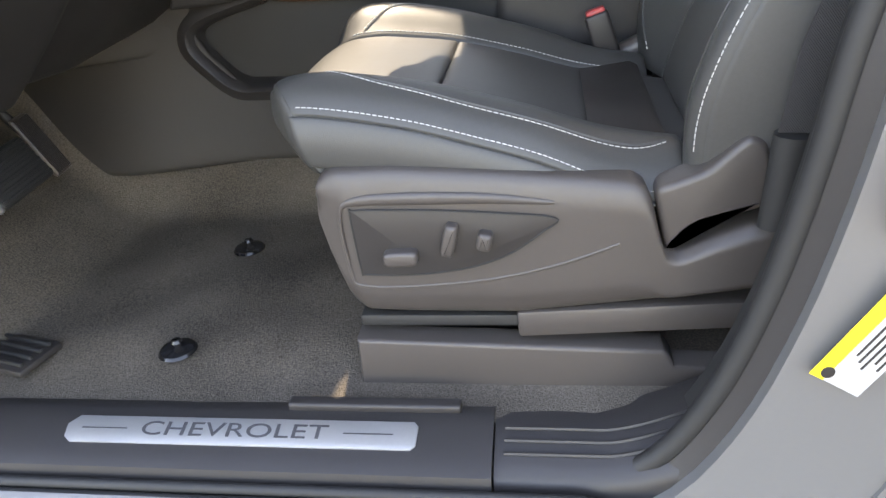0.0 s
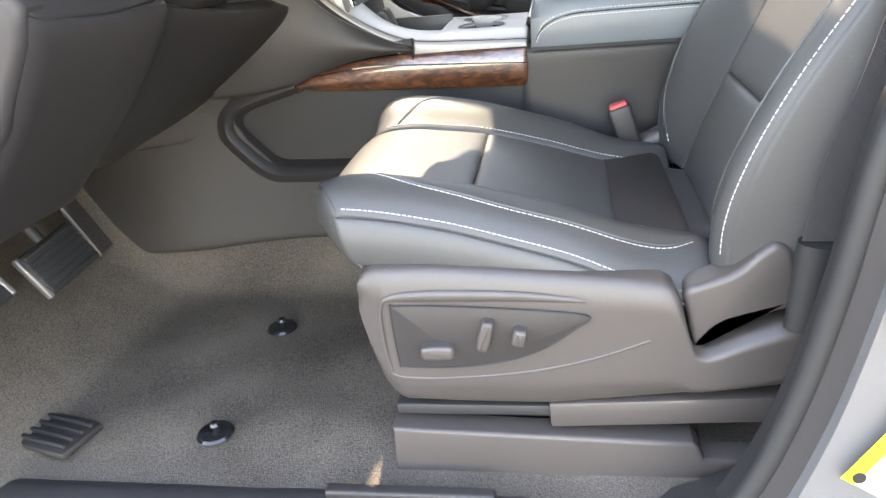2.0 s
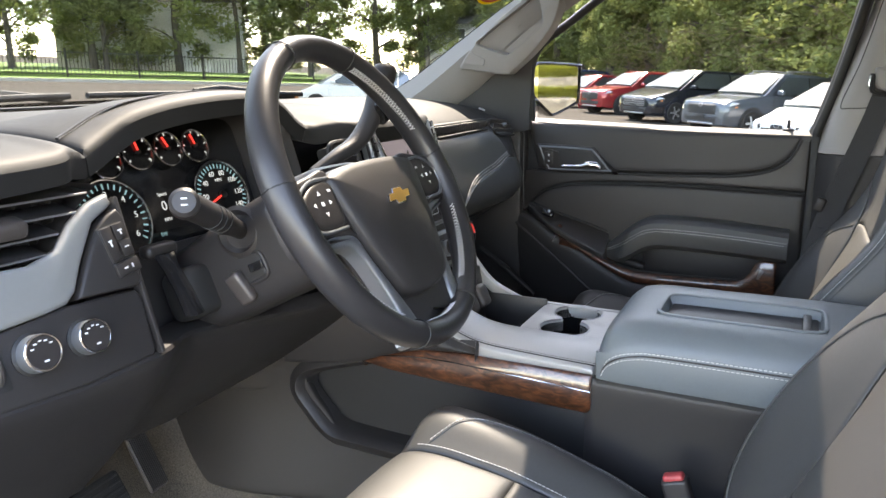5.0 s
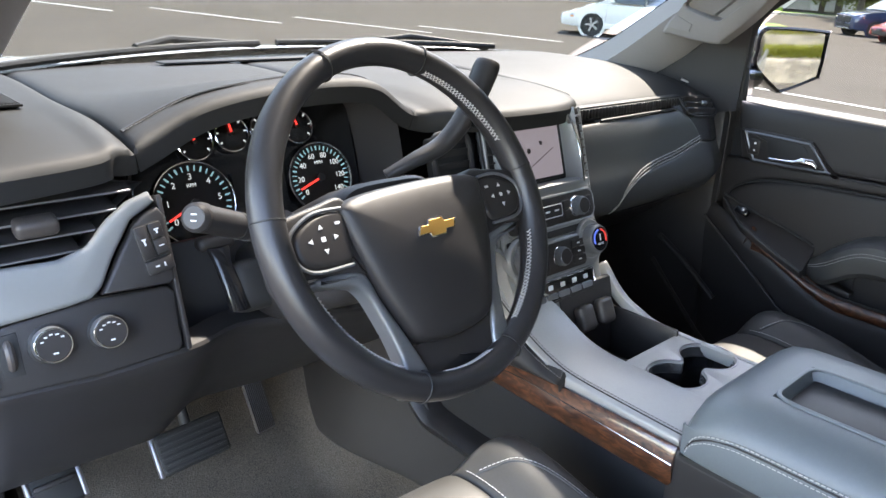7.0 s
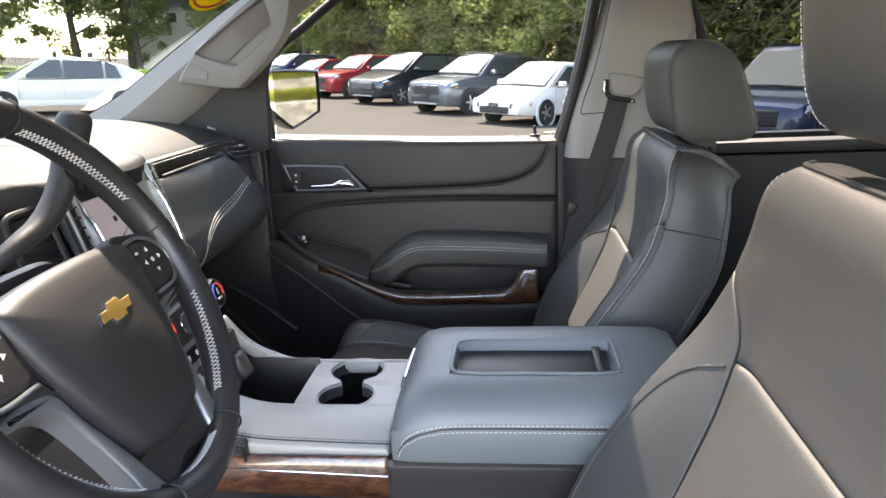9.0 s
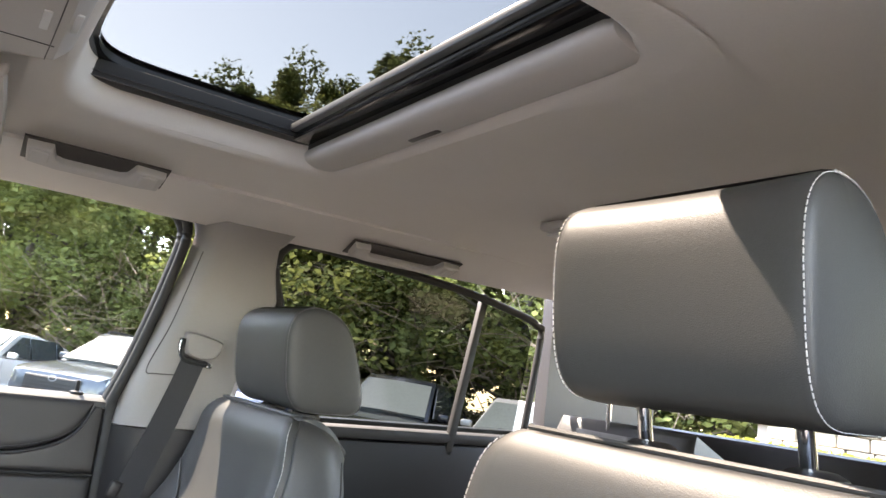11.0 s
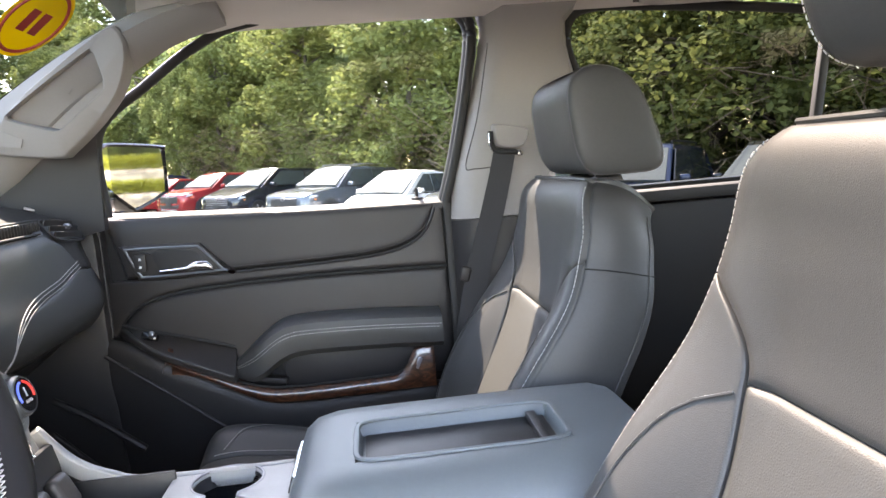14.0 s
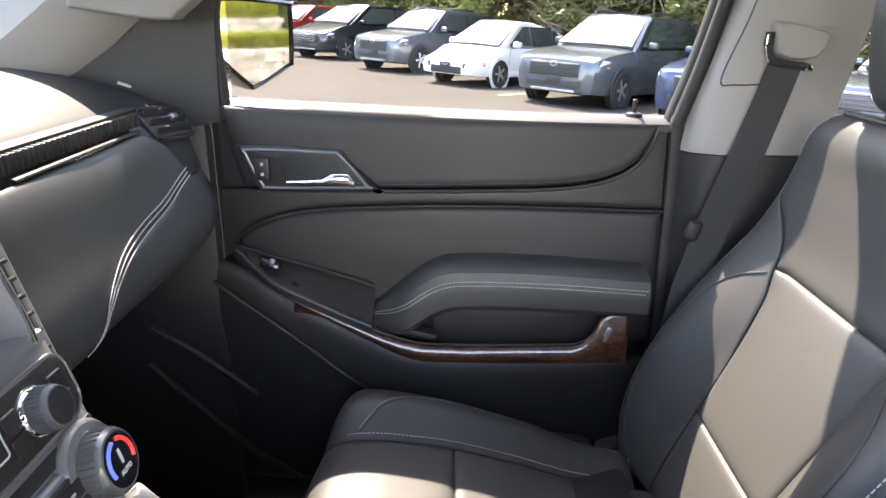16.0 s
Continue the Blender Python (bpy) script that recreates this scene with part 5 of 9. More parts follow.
part("screen_title", plate(rounded(-0.018, -0.004, 0.847, 0.852, 0.001), 0.0004, on_stack(-0.0300), 0.0001), TICK, sc_)
part("map_mark", plate(rounded(0.030, 0.037, 0.812, 0.819, 0.002), 0.0004, on_stack(-0.0307), 0.0001), HARD, sc_)
part("map_mark", plate(rounded(-0.004, 0.005, 0.800, 0.809, 0.004), 0.0004, on_stack(-0.0307), 0.0001), HARD, sc_)
part("map_road", moved(box((0.095, 0.0014, 0.0003), (0.022, up_(0.786), 0), turn=(0, 0, 24)), on_stack(-0.0305)), HARD, sc_)
part("screen_shelf", loft([[SF @ Vector((a, up_(z), d)) for a in (-0.112, 0.112)] for z, d in ((0.735, 0.001), (0.742, 0.001), (0.746, -0.008), (0.748, -0.040))], closed=False), STACK_SILVER, st)
for k in (-1, 1):
    # silver cheek beside the screen and the upright slotted vent outside it
    part("screen_cheek", loft([[SF @ Vector((k * a, up_(z), d)) for a, d in ((0.092, -0.045), (0.092 + in_, -0.012), (0.097 + in_, front_), (0.104, front_ + 0.001), (0.108, -0.006), (0.108, -0.045))] for z, in_, front_ in ((0.736, 0.004, 0.001), (0.76, 0.001, 0.002), (0.80, 0.0, 0.000), (0.84, 0.0, -0.008), (0.868, 0.0, -0.020))]), STACK_SILVER, st)
    part("cheek_line", tube([SF @ Vector((k * 0.098, up_(z), d)) for z, d in ((0.738, 0.003), (0.76, 0.004), (0.80, 0.002), (0.84, -0.006), (0.866, -0.018))], 0.0016, 6), CHROME, st)
    vw_ = part("vent_well", plate(rounded(min(k * 0.108, k * 0.124), max(k * 0.108, k * 0.124), 0.672, 0.866, 0.004), 0.010, on_stack(-0.020), 0.002), RUBBER, st)
    for i in range(13):
        part("vent_slat", moved(box((0.013, 0.0035, 0.010), (k * 0.116, up_(0.684 + 0.014 * i), 0), 0.001), on_stack(-0.010)), SILVER if i in (0, 12) else HARD, vw_)
    part("vent_edge", tube([SF @ Vector((k * 0.125, up_(z), -0.010)) for z in (0.662, 0.72, 0.80, 0.866)], 0.003, 8), STACK_SILVER, st)
# wide vent between the cluster and the screen
lv = axes((-0.228, -0.170, 0.800), (0, 1, 0), (0.96, -0.10, 0.281))
lvw = part("side_vent", moved(box((0.066, 0.085, 0.03), (0, 0, -0.022), 0.005), lv), RUBBER, st)
part("side_vent_rim", moved(tube([(0.036 * math.copysign(abs(math.cos(a)) ** 0.4, math.cos(a)), 0.046 * math.copysign(abs(math.sin(a)) ** 0.4, math.sin(a)), -0.004) for a in [6.2832 * i / 48 for i in range(48)]], 0.005, 8, closed=True), lv), SOFT, st)
for i in range(4):
    part("side_vent_slat", moved(box((0.062, 0.020, 0.0035), (0, -0.030 + 0.020 * i, -0.008), 0.001, turn=(30, 0, 0)), lv), HARD, lvw)


def knob(a, z, r, nm, label, face, h=0.022):
    o = SF @ Matrix.Translation((a, up_(z), 0.004))
    k = thing(nm, label, "knob", "stack knobs")
    part("knob_ring", moved(spin([(r * 1.18, -0.004), (r * 1.18, 0.002), (r * 1.04, 0.005)], 36), o), CHROME, k)
    part("knob_grip", moved(spin([(r, 0), (r * 0.97, h - 0.004), (r * 0.90, h), (r * 0.80, h + 0.0005)], 40), o), SILVER_DARK, k)
    for i in range(30):
        part("grip_rib", moved(box((0.0012, 0.0012, h - 0.007), (r * 0.99 * math.cos(0.20944 * i), r * 0.99 * math.sin(0.20944 * i), h / 2 - 0.001)), o), SILVER_DARK, k)
    part("knob_face", moved(cyl(r * 0.82, 0.003, (0, 0, h - 0.001), n=32), o), face, k)
    return k, o


rf = part("radio_face", plate(rounded(-0.115, 0.115, 0.676, 0.724, 0.016), 0.005, on_stack(-0.001), 0.002), HARD, st)
part("radio_rim", tube([on_stack(0.002) @ Vector((a, b, 0)) for a, b in rounded(-0.116, 0.116, 0.675, 0.725, 0.017)], 0.002, 6, closed=True), SILVER, st)
part("radio_window", tube([on_stack(0.0042) @ Vector((a, b, 0)) for a, b in rounded(-0.026, 0.026, 0.690, 0.710, 0.003)], 0.0008, 6, closed=True), WHITE_MARK, rf)
for a, z in ((-0.038, 0.707), (-0.038, 0.690), (0.038, 0.707), (0.038, 0.690), (-0.095, 0.707), (-0.095, 0.690), (0.096, 0.707), (0.096, 0.690)):
    part("radio_button", plate(rounded(a - 0.009, a + 0.009, z - 0.0065, z + 0.0065, 0.002), 0.003, on_stack(0.0035), 0.001), SOFT, rf)
for a in (-0.012, 0.012):
    part("radio_symbol", plate(rounded(a - 0.006, a + 0.006, 0.699, 0.702, 0.001), 0.0003, on_stack(0.0042), 0.0001), WHITE_MARK, rf)
for a in (-0.064, 0.064):
    knob(a, 0.700, 0.0165, "radio_knob", "silver ribbed radio knob on the centre stack", HARD, 0.020)
part("stack_slot", plate(rounded(-0.118, 0.118, 0.657, 0.668, 0.003), 0.002, on_stack(-0.0005), 0.0008), RUBBER, st)
part("climate_surround", plate(rounded(-0.120, 0.120, 0.592, 0.655, 0.028), 0.008, on_stack(-0.002), 0.005, 4), STACK_SILVER, st)
cf = part("climate_face", plate(rounded(-0.070, 0.070, 0.598, 0.649, 0.010), 0.003, on_stack(0.0052), 0.001), HARD, st)
for k in (-1, 1):
    part("knob_ear", moved(spin([(0.038, -0.010), (0.0375, 0.003), (0.034, 0.0075), (0.026, 0.008)], 40), SF @ Matrix.Translation((k * 0.089, up_(0.637), 0.001))), STACK_SILVER, st)
    kk, o = knob(k * 0.089, 0.637, 0.0265, "temperature_knob", "silver ribbed temperature knob with red and blue dial", GLOSSY, 0.024)
    part("blue_band", moved(tube([(0.0165 * math.cos(a), 0.0165 * math.sin(a), 0.0246) for a in [radians(100 + 8 * i) for i in range(14)]], 0.0018, 6), o), glow_mat("blue_light", (0.10, 0.2, 0.9), 0.06), kk)
    part("red_band", moved(tube([(0.0165 * math.cos(a), 0.0165 * math.sin(a), 0.0246) for a in [radians(80 - 8 * i) for i in range(14)]], 0.0018, 6), o), glow_mat("red_light", (0.8, 0.06, 0.05), 0.05), kk)
    words("AUTO", 0.0055, o @ Matrix.Translation((0, -0.009, 0.0252)), WHITE_MARK, kk, "lettering")
    part("dial_mark", moved(box((0.003, 0.012, 0.0005), (0, 0.003, 0.0251)), o), WHITE_MARK, kk)
    for z in (0.638, 0.624, 0.610):
        b_ = part("climate_button", plate(rounded(k * 0.049 - 0.017, k * 0.049 + 0.017, z - 0.006, z + 0.006, 0.002), 0.003, on_stack(0.0075), 0.001), SOFT, cf)
        part("symbol", plate(rounded(k * 0.049 - 0.004, k * 0.049 + 0.004, z - 0.0012, z + 0.0012, 0.0008), 0.0003, on_stack(0.0105), 0.0001), WHITE_MARK, b_)
knob(0.0, 0.624, 0.0165, "fan_knob", "black ribbed fan speed knob on the centre stack", HARD, 0.018)
hb = part("heated_seat_bank", plate(rounded(-0.088, 0.088, 0.552, 0.587, 0.008), 0.004, on_stack(0.0), 0.001), GLOSSY, st)
part("heated_rim", tube([on_stack(0.003) @ Vector((a, b, 0)) for a, b in rounded(-0.089, 0.089, 0.551, 0.588, 0.009)], 0.0026, 8, closed=True), CHROME, st)
for i in range(5):
    part("heated_button", plate(rounded(-0.078 + 0.032 * i, -0.050 + 0.032 * i, 0.556, 0.566, 0.003), 0.004, on_stack(0.0035), 0.001), SILVER_DARK, hb)
    part("symbol", plate(rounded(-0.070 + 0.032 * i, -0.058 + 0.032 * i, 0.572, 0.580, 0.001), 0.0004, on_stack(0.0042), 0.0001), WHITE_MARK, hb)

# ---------------------------------------------------------------- passenger side of the dash
gl = thing("glove_box", "black stitched leather glove box panel", "glove box", kind="structure")
SEAM_G = [(0.205, 0.560), (0.290, 0.585), (0.321, 0.618), (0.335, 0.650), (0.381, 0.679), (0.448, 0.697), (0.555, 0.711), (0.62, 0.724), (0.668, 0.733)]
# one profile from the grille strip over the roll to its underside: (z, x)
GP = [(0.585, -0.345), (0.596, -0.305), (0.607, -0.280), (0.622, -0.262), (0.642, -0.250), (0.665, -0.246), (0.690, -0.250), (0.72, -0.262), (0.75, -0.272), (0.79, -0.285), (0.815, -0.300), (0.845, -0.330)]


def gx(y, z):
    return smooth(GP, z) - 0.024 * step((y - 0.70) / 0.10)


def gup(a, b):
    y = 0.205 + 0.463 * b
    zt = lerp([(0.20, 0.810), (0.575, 0.814), (0.595, 0.812), (0.632, 0.792), (0.655, 0.765), (0.668, 0.740)], y)
    zb = smooth(SEAM_G, y) + 0.003
    z = zt + (zb - zt) * a
    return Vector((gx(y, z) + 0.005, y, z))


part("upper_panel", quilt(gup, (-0.7, 0.45, 0.7), 18, 30, 0.004, 0.010, 0.02, puff=0.003), LEATHER, gl)
for dz in (0.006, 0.012, 0.018):
    part("panel_stitching", dashes([(gx(y, smooth(SEAM_G, y) + dz) + 0.0075, y, smooth(SEAM_G, y) + dz) for y in [0.315 + 0.345 * i / 90 for i in range(91)]], 0.0062, 0.0052, 0.0008), THREAD, gl)


def roll_(a, b):
    y = 0.250 + 0.552 * b
    zs = smooth(SEAM_G + [(0.72, 0.728), (0.80, 0.722)], y)
    z = zs + (0.588 - zs) * a
    return Vector((gx(y, z), y, z))


part("lower_roll", quilt(roll_, (-0.7, 0.45, 0.7), 22, 28, 0.003, 0.006, 0.03), LEATHER, gl)
part("roll_edge", tube([(gx(y, 0.600) + 0.001, y, 0.600) for y in [0.36 + 0.31 * i / 20 for i in range(21)]], 0.0022, 8), HARD, gl)
part("handle_slot", box((0.03, 0.14, 0.008), (-0.345, 0.565, 0.580), 0.002), RUBBER, gl)


def gdoor(a, b):
    y = 0.24 + 0.55 * b
    return Vector((-0.335 - 0.20 * a, y, 0.586 - 0.15 * a))


part("lower_door", quilt(gdoor, (-0.8, 0.45, 0.7), 10, 14, 0.006, 0.014, 0.02), SOFT, gl)
# slotted vent strip below the pad, end vent
part("strip_well", box((0.03, 0.40, 0.030), (-0.326, 0.43, 0.826), 0.003), RUBBER, gl)
for k in range(34):
    part("strip_rib", box((0.016, 0.004, 0.020), (-0.310, 0.245 + 0.0110 * k, 0.827), 0.001), HARD, gl)
part("strip_bar", tube([(-0.296, 0.30, 0.8125), (-0.292, 0.44, 0.815), (-0.294, 0.585, 0.815)], 0.004, 10, flat=0.6), SOFT, gl)


def cap(a, b):
    y = 0.578 + 0.224 * b
    zt = smooth([(0.575, 0.830), (0.65, 0.832), (0.72, 0.828), (0.803, 0.812)], y)
    zb = smooth(SEAM_G + [(0.72, 0.728), (0.80, 0.722)], y) + 0.001
    z = zt + (zb - zt) * a
    return Vector((gx(y, z) + 0.001, y, z))


part("end_cap", quilt(cap, (-0.7, 0.6, 0.75), 16, 20, 0.003, 0.006, 0.03), SOFT, gl)
part("cap_rim", tube(curve([(-0.400, 0.770, 0.862), (-0.360, 0.788, 0.845), (-0.335, 0.794, 0.826), (-0.318, 0.796, 0.806), (-0.306, 0.797, 0.782)], 20), 0.0028, 8), TRIM, gl)
ev = axes((-0.294, 0.682, 0.8125), (-0.02, 1, -0.14), (0.80, 0.0, 0.60))
part("end_vent_well", moved(box((0.112, 0.046, 0.02), (0, 0, -0.008), 0.004), ev), RUBBER, gl)
part("end_vent_frame", moved(tube([(0.062 * math.copysign(abs(math.cos(a)) ** 0.5, math.cos(a)) - 0.010 * math.sin(a), 0.027 * math.copysign(abs(math.sin(a)) ** 0.5, math.sin(a)), 0.001) for a in [6.2832 * i / 60 for i in range(60)]], 0.0024, 8, closed=True), ev), SOFT, gl)
for i in range(3):
    part("end_vent_slat", moved(box((0.112, 0.016, 0.003), (0, -0.015 + 0.015 * i, 0.003), 0.001, turn=(50, 0, 0)), ev), HARD, gl)
part("end_vent_tab", moved(box((0.020, 0.010, 0.012), (0.014, 0.004, 0.008), 0.003), ev), SILVER_DARK, gl)
part("dash_end", plate([(-0.85, 0.86), (-0.380, 0.850), (-0.335, 0.815), (-0.305, 0.760), (-0.290, 0.71), (-0.285, 0.665), (-0.300, 0.63), (-0.335, 0.595), (-0.85, 0.50)], 0.03, axes((0, 0.812, 0), (-1, 0, 0), (0, -1, 0)) @ Matrix.Diagonal((-1, 1, 1, 1)), 0.012, 4), SOFT, gl)
# passenger footwell lining with a bright edge
foot = thing("footwell_lining", "black plastic passenger footwell side lining", "footwell lining", kind="structure")
part("kick_panel", box((0.74, 0.04, 0.80), (-0.64, 0.80, 0.40), 0.015), SOFT, foot)
part("driver_kick_panel", box((0.50, 0.04, 0.80), (-0.80, -0.84, 0.42), 0.015), SOFT, foot)
part("kick_edge", tube(curve([(-0.41, 0.765, 0.37), (-0.33, 0.765, 0.285), (-0.24, 0.765, 0.195), (-0.15, 0.765, 0.13)], 20), 0.006, 8), HARD, foot)
part("kick_step", tube(curve([(-0.40, 0.768, 0.44), (-0.32, 0.768, 0.39), (-0.22, 0.768, 0.31)], 16), 0.008, 8), SOFT, foot)
part("fire_wall", box((0.05, 1.66, 0.75), (-0.98, 0, 0.42), 0.01), RUBBER, foot)

# ---------------------------------------------------------------- pedals
bp = thing("brake_pedal", "ribbed black rubber brake pedal with worn bright edge", "pedal")
mb = axes((-0.520, -0.530, 0.268), (0.0, 1, 0.05), (0.86, 0, 0.5))
part("pedal_plate", moved(box((0.128, 0.075, 0.014), (0, 0, 0), 0.006, 3), mb), RUBBER, bp)
for k in range(6):
    part("pedal_rib", moved(box((0.118, 0.0055, 0.004), (0, -0.029 + 0.0116 * k, 0.0085), 0.0015), mb), RUBBER, bp)
part("pedal_edge", moved(box((0.010, 0.075, 0.012), (-0.066, 0, 0.001), 0.004), mb), SILVER, bp, "worn metal edge")
part("pedal_arm", tube([(-0.53, -0.53, 0.27), (-0.60, -0.53, 0.40), (-0.66, -0.53, 0.50)], 0.010, 10), RUBBER, bp)
ap = thing("accelerator_pedal", "grey ribbed accelerator pedal", "pedal")
mg = axes((-0.590, -0.363, 0.250), (0.06, 1, 0.10), (0.92, 0, 0.4))
part("pedal_plate", moved(box((0.042, 0.115, 0.012), (0, 0, 0), 0.006, 3), mg), HARD_WARM, ap)
for k in range(10):
    part("pedal_rib", moved(box((0.0022, 0.105, 0.003), (-0.0175 + 0.0039 * k, 0, 0.0065), 0.0008), mg), HARD, ap)
part("pedal_arm", tube([(-0.61, -0.363, 0.27), (-0.68, -0.363, 0.36), (-0.72, -0.363, 0.48)], 0.009, 10), RUBBER, ap)
pk = thing("parking_brake_pedal", "black parking brake pedal with metal edges", "pedal")
mk = axes((-0.450, -0.768, 0.340), (0, 1, 0.05), (0.80, 0.05, 0.55))
part("pedal_plate", moved(box((0.075, 0.075, 0.016), (0, 0, 0), 0.007, 3), mk), RUBBER, pk)
for k in (-1, 1):
    part("pedal_edge", moved(box((0.008, 0.07, 0.012), (k * 0.036, 0, 0.004), 0.003), mk), SILVER, pk)
part("pedal_bar", moved(box((0.06, 0.008, 0.006), (0, 0, 0.010), 0.002), mk), HARD, pk)
part("pedal_arm", tube([(-0.46, -0.77, 0.34), (-0.53, -0.77, 0.42), (-0.60, -0.77, 0.50)], 0.010, 10), RUBBER, pk)

# ---------------------------------------------------------------- centre console
FLANK = mat("console_side_plastic", (0.030, 0.027, 0.025), 0.62, vary=0.12, scale=40, bump=0.14, bump_scale=800, pattern="voronoi", spec=0.3)
con = thing("centre_console", "black centre console with wood trim and cup holders", "console", kind="structure")


def flank(y, x0, x1, z0f, z1f, name, m, bulge=0.0, ns=20, nt=12, roll=0.005):
    def P(a, b):
        x = x0 + (x1 - x0) * a
        z = z0f(x) + (z1f(x) - z0f(x)) * b
        return Vector((x, y(x, z) - bulge * math.sin(math.pi * b), z))
    return part(name, quilt(P, (0, 0.05, 0.3), ns, nt, roll, 0.012, 0.015), m, con)


sy = lambda x, z: -0.125 - 0.045 * step((0.34 - z) / 0.22) - 0.10 * step((-0.25 - x) / 0.3) * 0.6
# body core
part("console_core", loft([[Vector((x, y0, z0)), Vector((x, y1, z0)), Vector((x, y1 - 0.01, z1)), Vector((x, y0 + 0.015, z1))] for x, y0, y1, z0, z1 in
                           ((-0.75, -0.10, 0.19, 0.05, 0.44), (-0.30, -0.094, 0.175, 0.05, 0.46), (-0.12, -0.094, 0.160, 0.05, 0.30), (0.19, -0.094, 0.155, 0.05, 0.30), (0.20, -0.112, 0.155, 0.05, 0.465), (0.62, -0.112, 0.155, 0.05, 0.465))]), SOFT, con)
# lower flank with the raised pocket rim
flank(sy, -0.80, 0.30, lambda x: 0.13, lambda x: lerp([(-0.80, 0.40), (-0.385, 0.40), (-0.36, 0.34), (-0.30, 0.268), (-0.25, 0.255), (0.30, 0.252)], x), "lower_flank", FLANK, ns=40)
rimp = curve([(-0.24, sy(-0.24, .42) - 0.012, 0.428), (-0.36, sy(-0.36, .4) - 0.012, 0.395), (-0.385, sy(-0.385, .36) - 0.012, 0.355), (-0.36, sy(-0.36, .31) - 0.012, 0.310), (-0.315, sy(-0.315, .27) - 0.012, 0.268), (-0.26, sy(-0.26, .26) - 0.010, 0.260), (-0.10, sy(-0.1, .26) - 0.010, 0.258), (0.20, sy(0.2, .26) - 0.010, 0.256)], 60)
rims = []
for i, p in enumerate(rimp):
    d = (rimp[min(59, i + 1)] - rimp[max(0, i - 1)]).normalized()
    out = Vector((d.z, 0, -d.x))
    out = -out if out.dot(Vector((-0.15, 0, 0.36)) - Vector((p.x, 0, p.z))) > 0 else out
    rims.append([p + out * 0.026 + Vector((0, 0.012, 0)), p + out * 0.016 + Vector((0, 0.002, 0)), p + Vector((0, -0.003, 0)), p - out * 0.008 + Vector((0, 0.004, 0)), p - out * 0.014 + Vector((0, 0.022, 0)), p - out * 0.016 + Vector((0, 0.050, 0)), p + out * 0.020 + Vector((0, 0.050, 0))])
part("pocket_rim", loft(rims), SOFT, con)
flank(lambda x, z: -0.103, -0.40, 0.20, lambda x: 0.25, lambda x: 0.43, "pocket_back", RUBBER)
flank(lambda x, z: -0.150 - 0.10 * step((-0.35 - x) / 0.35), -0.80, -0.37, lambda x: 0.34, lambda x: lerp([(-0.8, 0.52), (-0.37, 0.47)], x), "front_flank", FLANK)
# wood strip along the driver side
def wood(a, b):
    x = -0.245 + 0.44 * a
    zt = smooth([(-0.245, 0.428), (-0.20, 0.450), (-0.10, 0.470), (0.05, 0.474), (0.195, 0.474)], x)
    zb = smooth([(-0.245, 0.424), (-0.20, 0.415), (-0.10, 0.410), (0.05, 0.405), (0.195, 0.402)], x)
    return Vector((x, -0.124 - 0.010 * math.sin(math.pi * b) ** 0.7, zb + (zt - zb) * b))
part("wood_trim", quilt(wood, (0, 0.1, 0.44), 26, 10, 0.003, 0.006, 0.01), WOOD, con, "glossy dark burl wood trim")
part("trim_line", tube([(x, -0.1335, smooth([(-0.24, 0.440), (-0.10, 0.455), (0.05, 0.452), (0.195, 0.446)], x)) for x in [-0.235 + 0.43 * i / 30 for i in range(31)]], 0.0012, 6), CHROME, con)
# side wing that sweeps up from the rail to the dash
WT = curve([(-0.010, -0.125, 0.489), (-0.05, -0.127, 0.502), (-0.10, -0.132, 0.529), (-0.146, -0.138, 0.562), (-0.184, -0.143, 0.602), (-0.216, -0.152, 0.655), (-0.27, -0.20, 0.70)], 41)
WB = curve([(-0.010, -0.131, 0.477), (-0.07, -0.135, 0.473), (-0.13, -0.139, 0.465), (-0.19, -0.146, 0.448), (-0.24, -0.155, 0.432), (-0.31, -0.175, 0.425), (-0.38, -0.20, 0.425)], 41)


def wing(a, b):
    k = min(39, int(a * 40))
    f = a * 40 - k
    u, v = WB[k] * (1 - f) + WB[k + 1] * f, WT[k] * (1 - f) + WT[k + 1] * f
    return u * (1 - b) + v * b + Vector((0.004, -0.014, 0)) * math.sin(math.pi * b)


part("side_wing", quilt(wing, (-0.2, 0.1, 0.5), 30, 12, 0.004, 0.010, 0.02, es=0.05), SOFT, con)
part("wing_stitching", dashes([wing(i / 60, 0.93) + Vector((0.001, -0.002, 0.0005)) for i in range(56)], r=0.0007), THREAD_DARK, con)
# upper rail, silver grey, both sides of the bins
PADC = mat("console_rail_paint", (0.36, 0.358, 0.345), 0.40, metal=0.2, vary=0.10, scale=40, bump=0.10, bump_scale=800, pattern="voronoi")
RL = curve([(0.195, -0.122, 0.480), (0.10, -0.122, 0.483), (0.0, -0.123, 0.489), (-0.05, -0.125, 0.503), (-0.10, -0.130, 0.530), (-0.146, -0.136, 0.563), (-0.184, -0.141, 0.603), (-0.216, -0.150, 0.656)], 61)
RR = curve([(0.195, -0.008, 0.494), (0.10, -0.008, 0.494), (0.0, -0.008, 0.496), (-0.05, -0.008, 0.506), (-0.085, -0.010, 0.524), (-0.114, -0.030, 0.556), (-0.142, -0.085, 0.600), (-0.168, -0.114, 0.658)], 61)
SL = curve([(0.195, 0.146, 0.495), (0.0, 0.146, 0.497), (-0.06, 0.142, 0.513), (-0.10, 0.136, 0.540), (-0.130, 0.128, 0.585)], 61)
SR = curve([(0.195, 0.168, 0.486), (0.0, 0.168, 0.488), (-0.06, 0.166, 0.504), (-0.10, 0.160, 0.530), (-0.138, 0.146, 0.585)], 61)


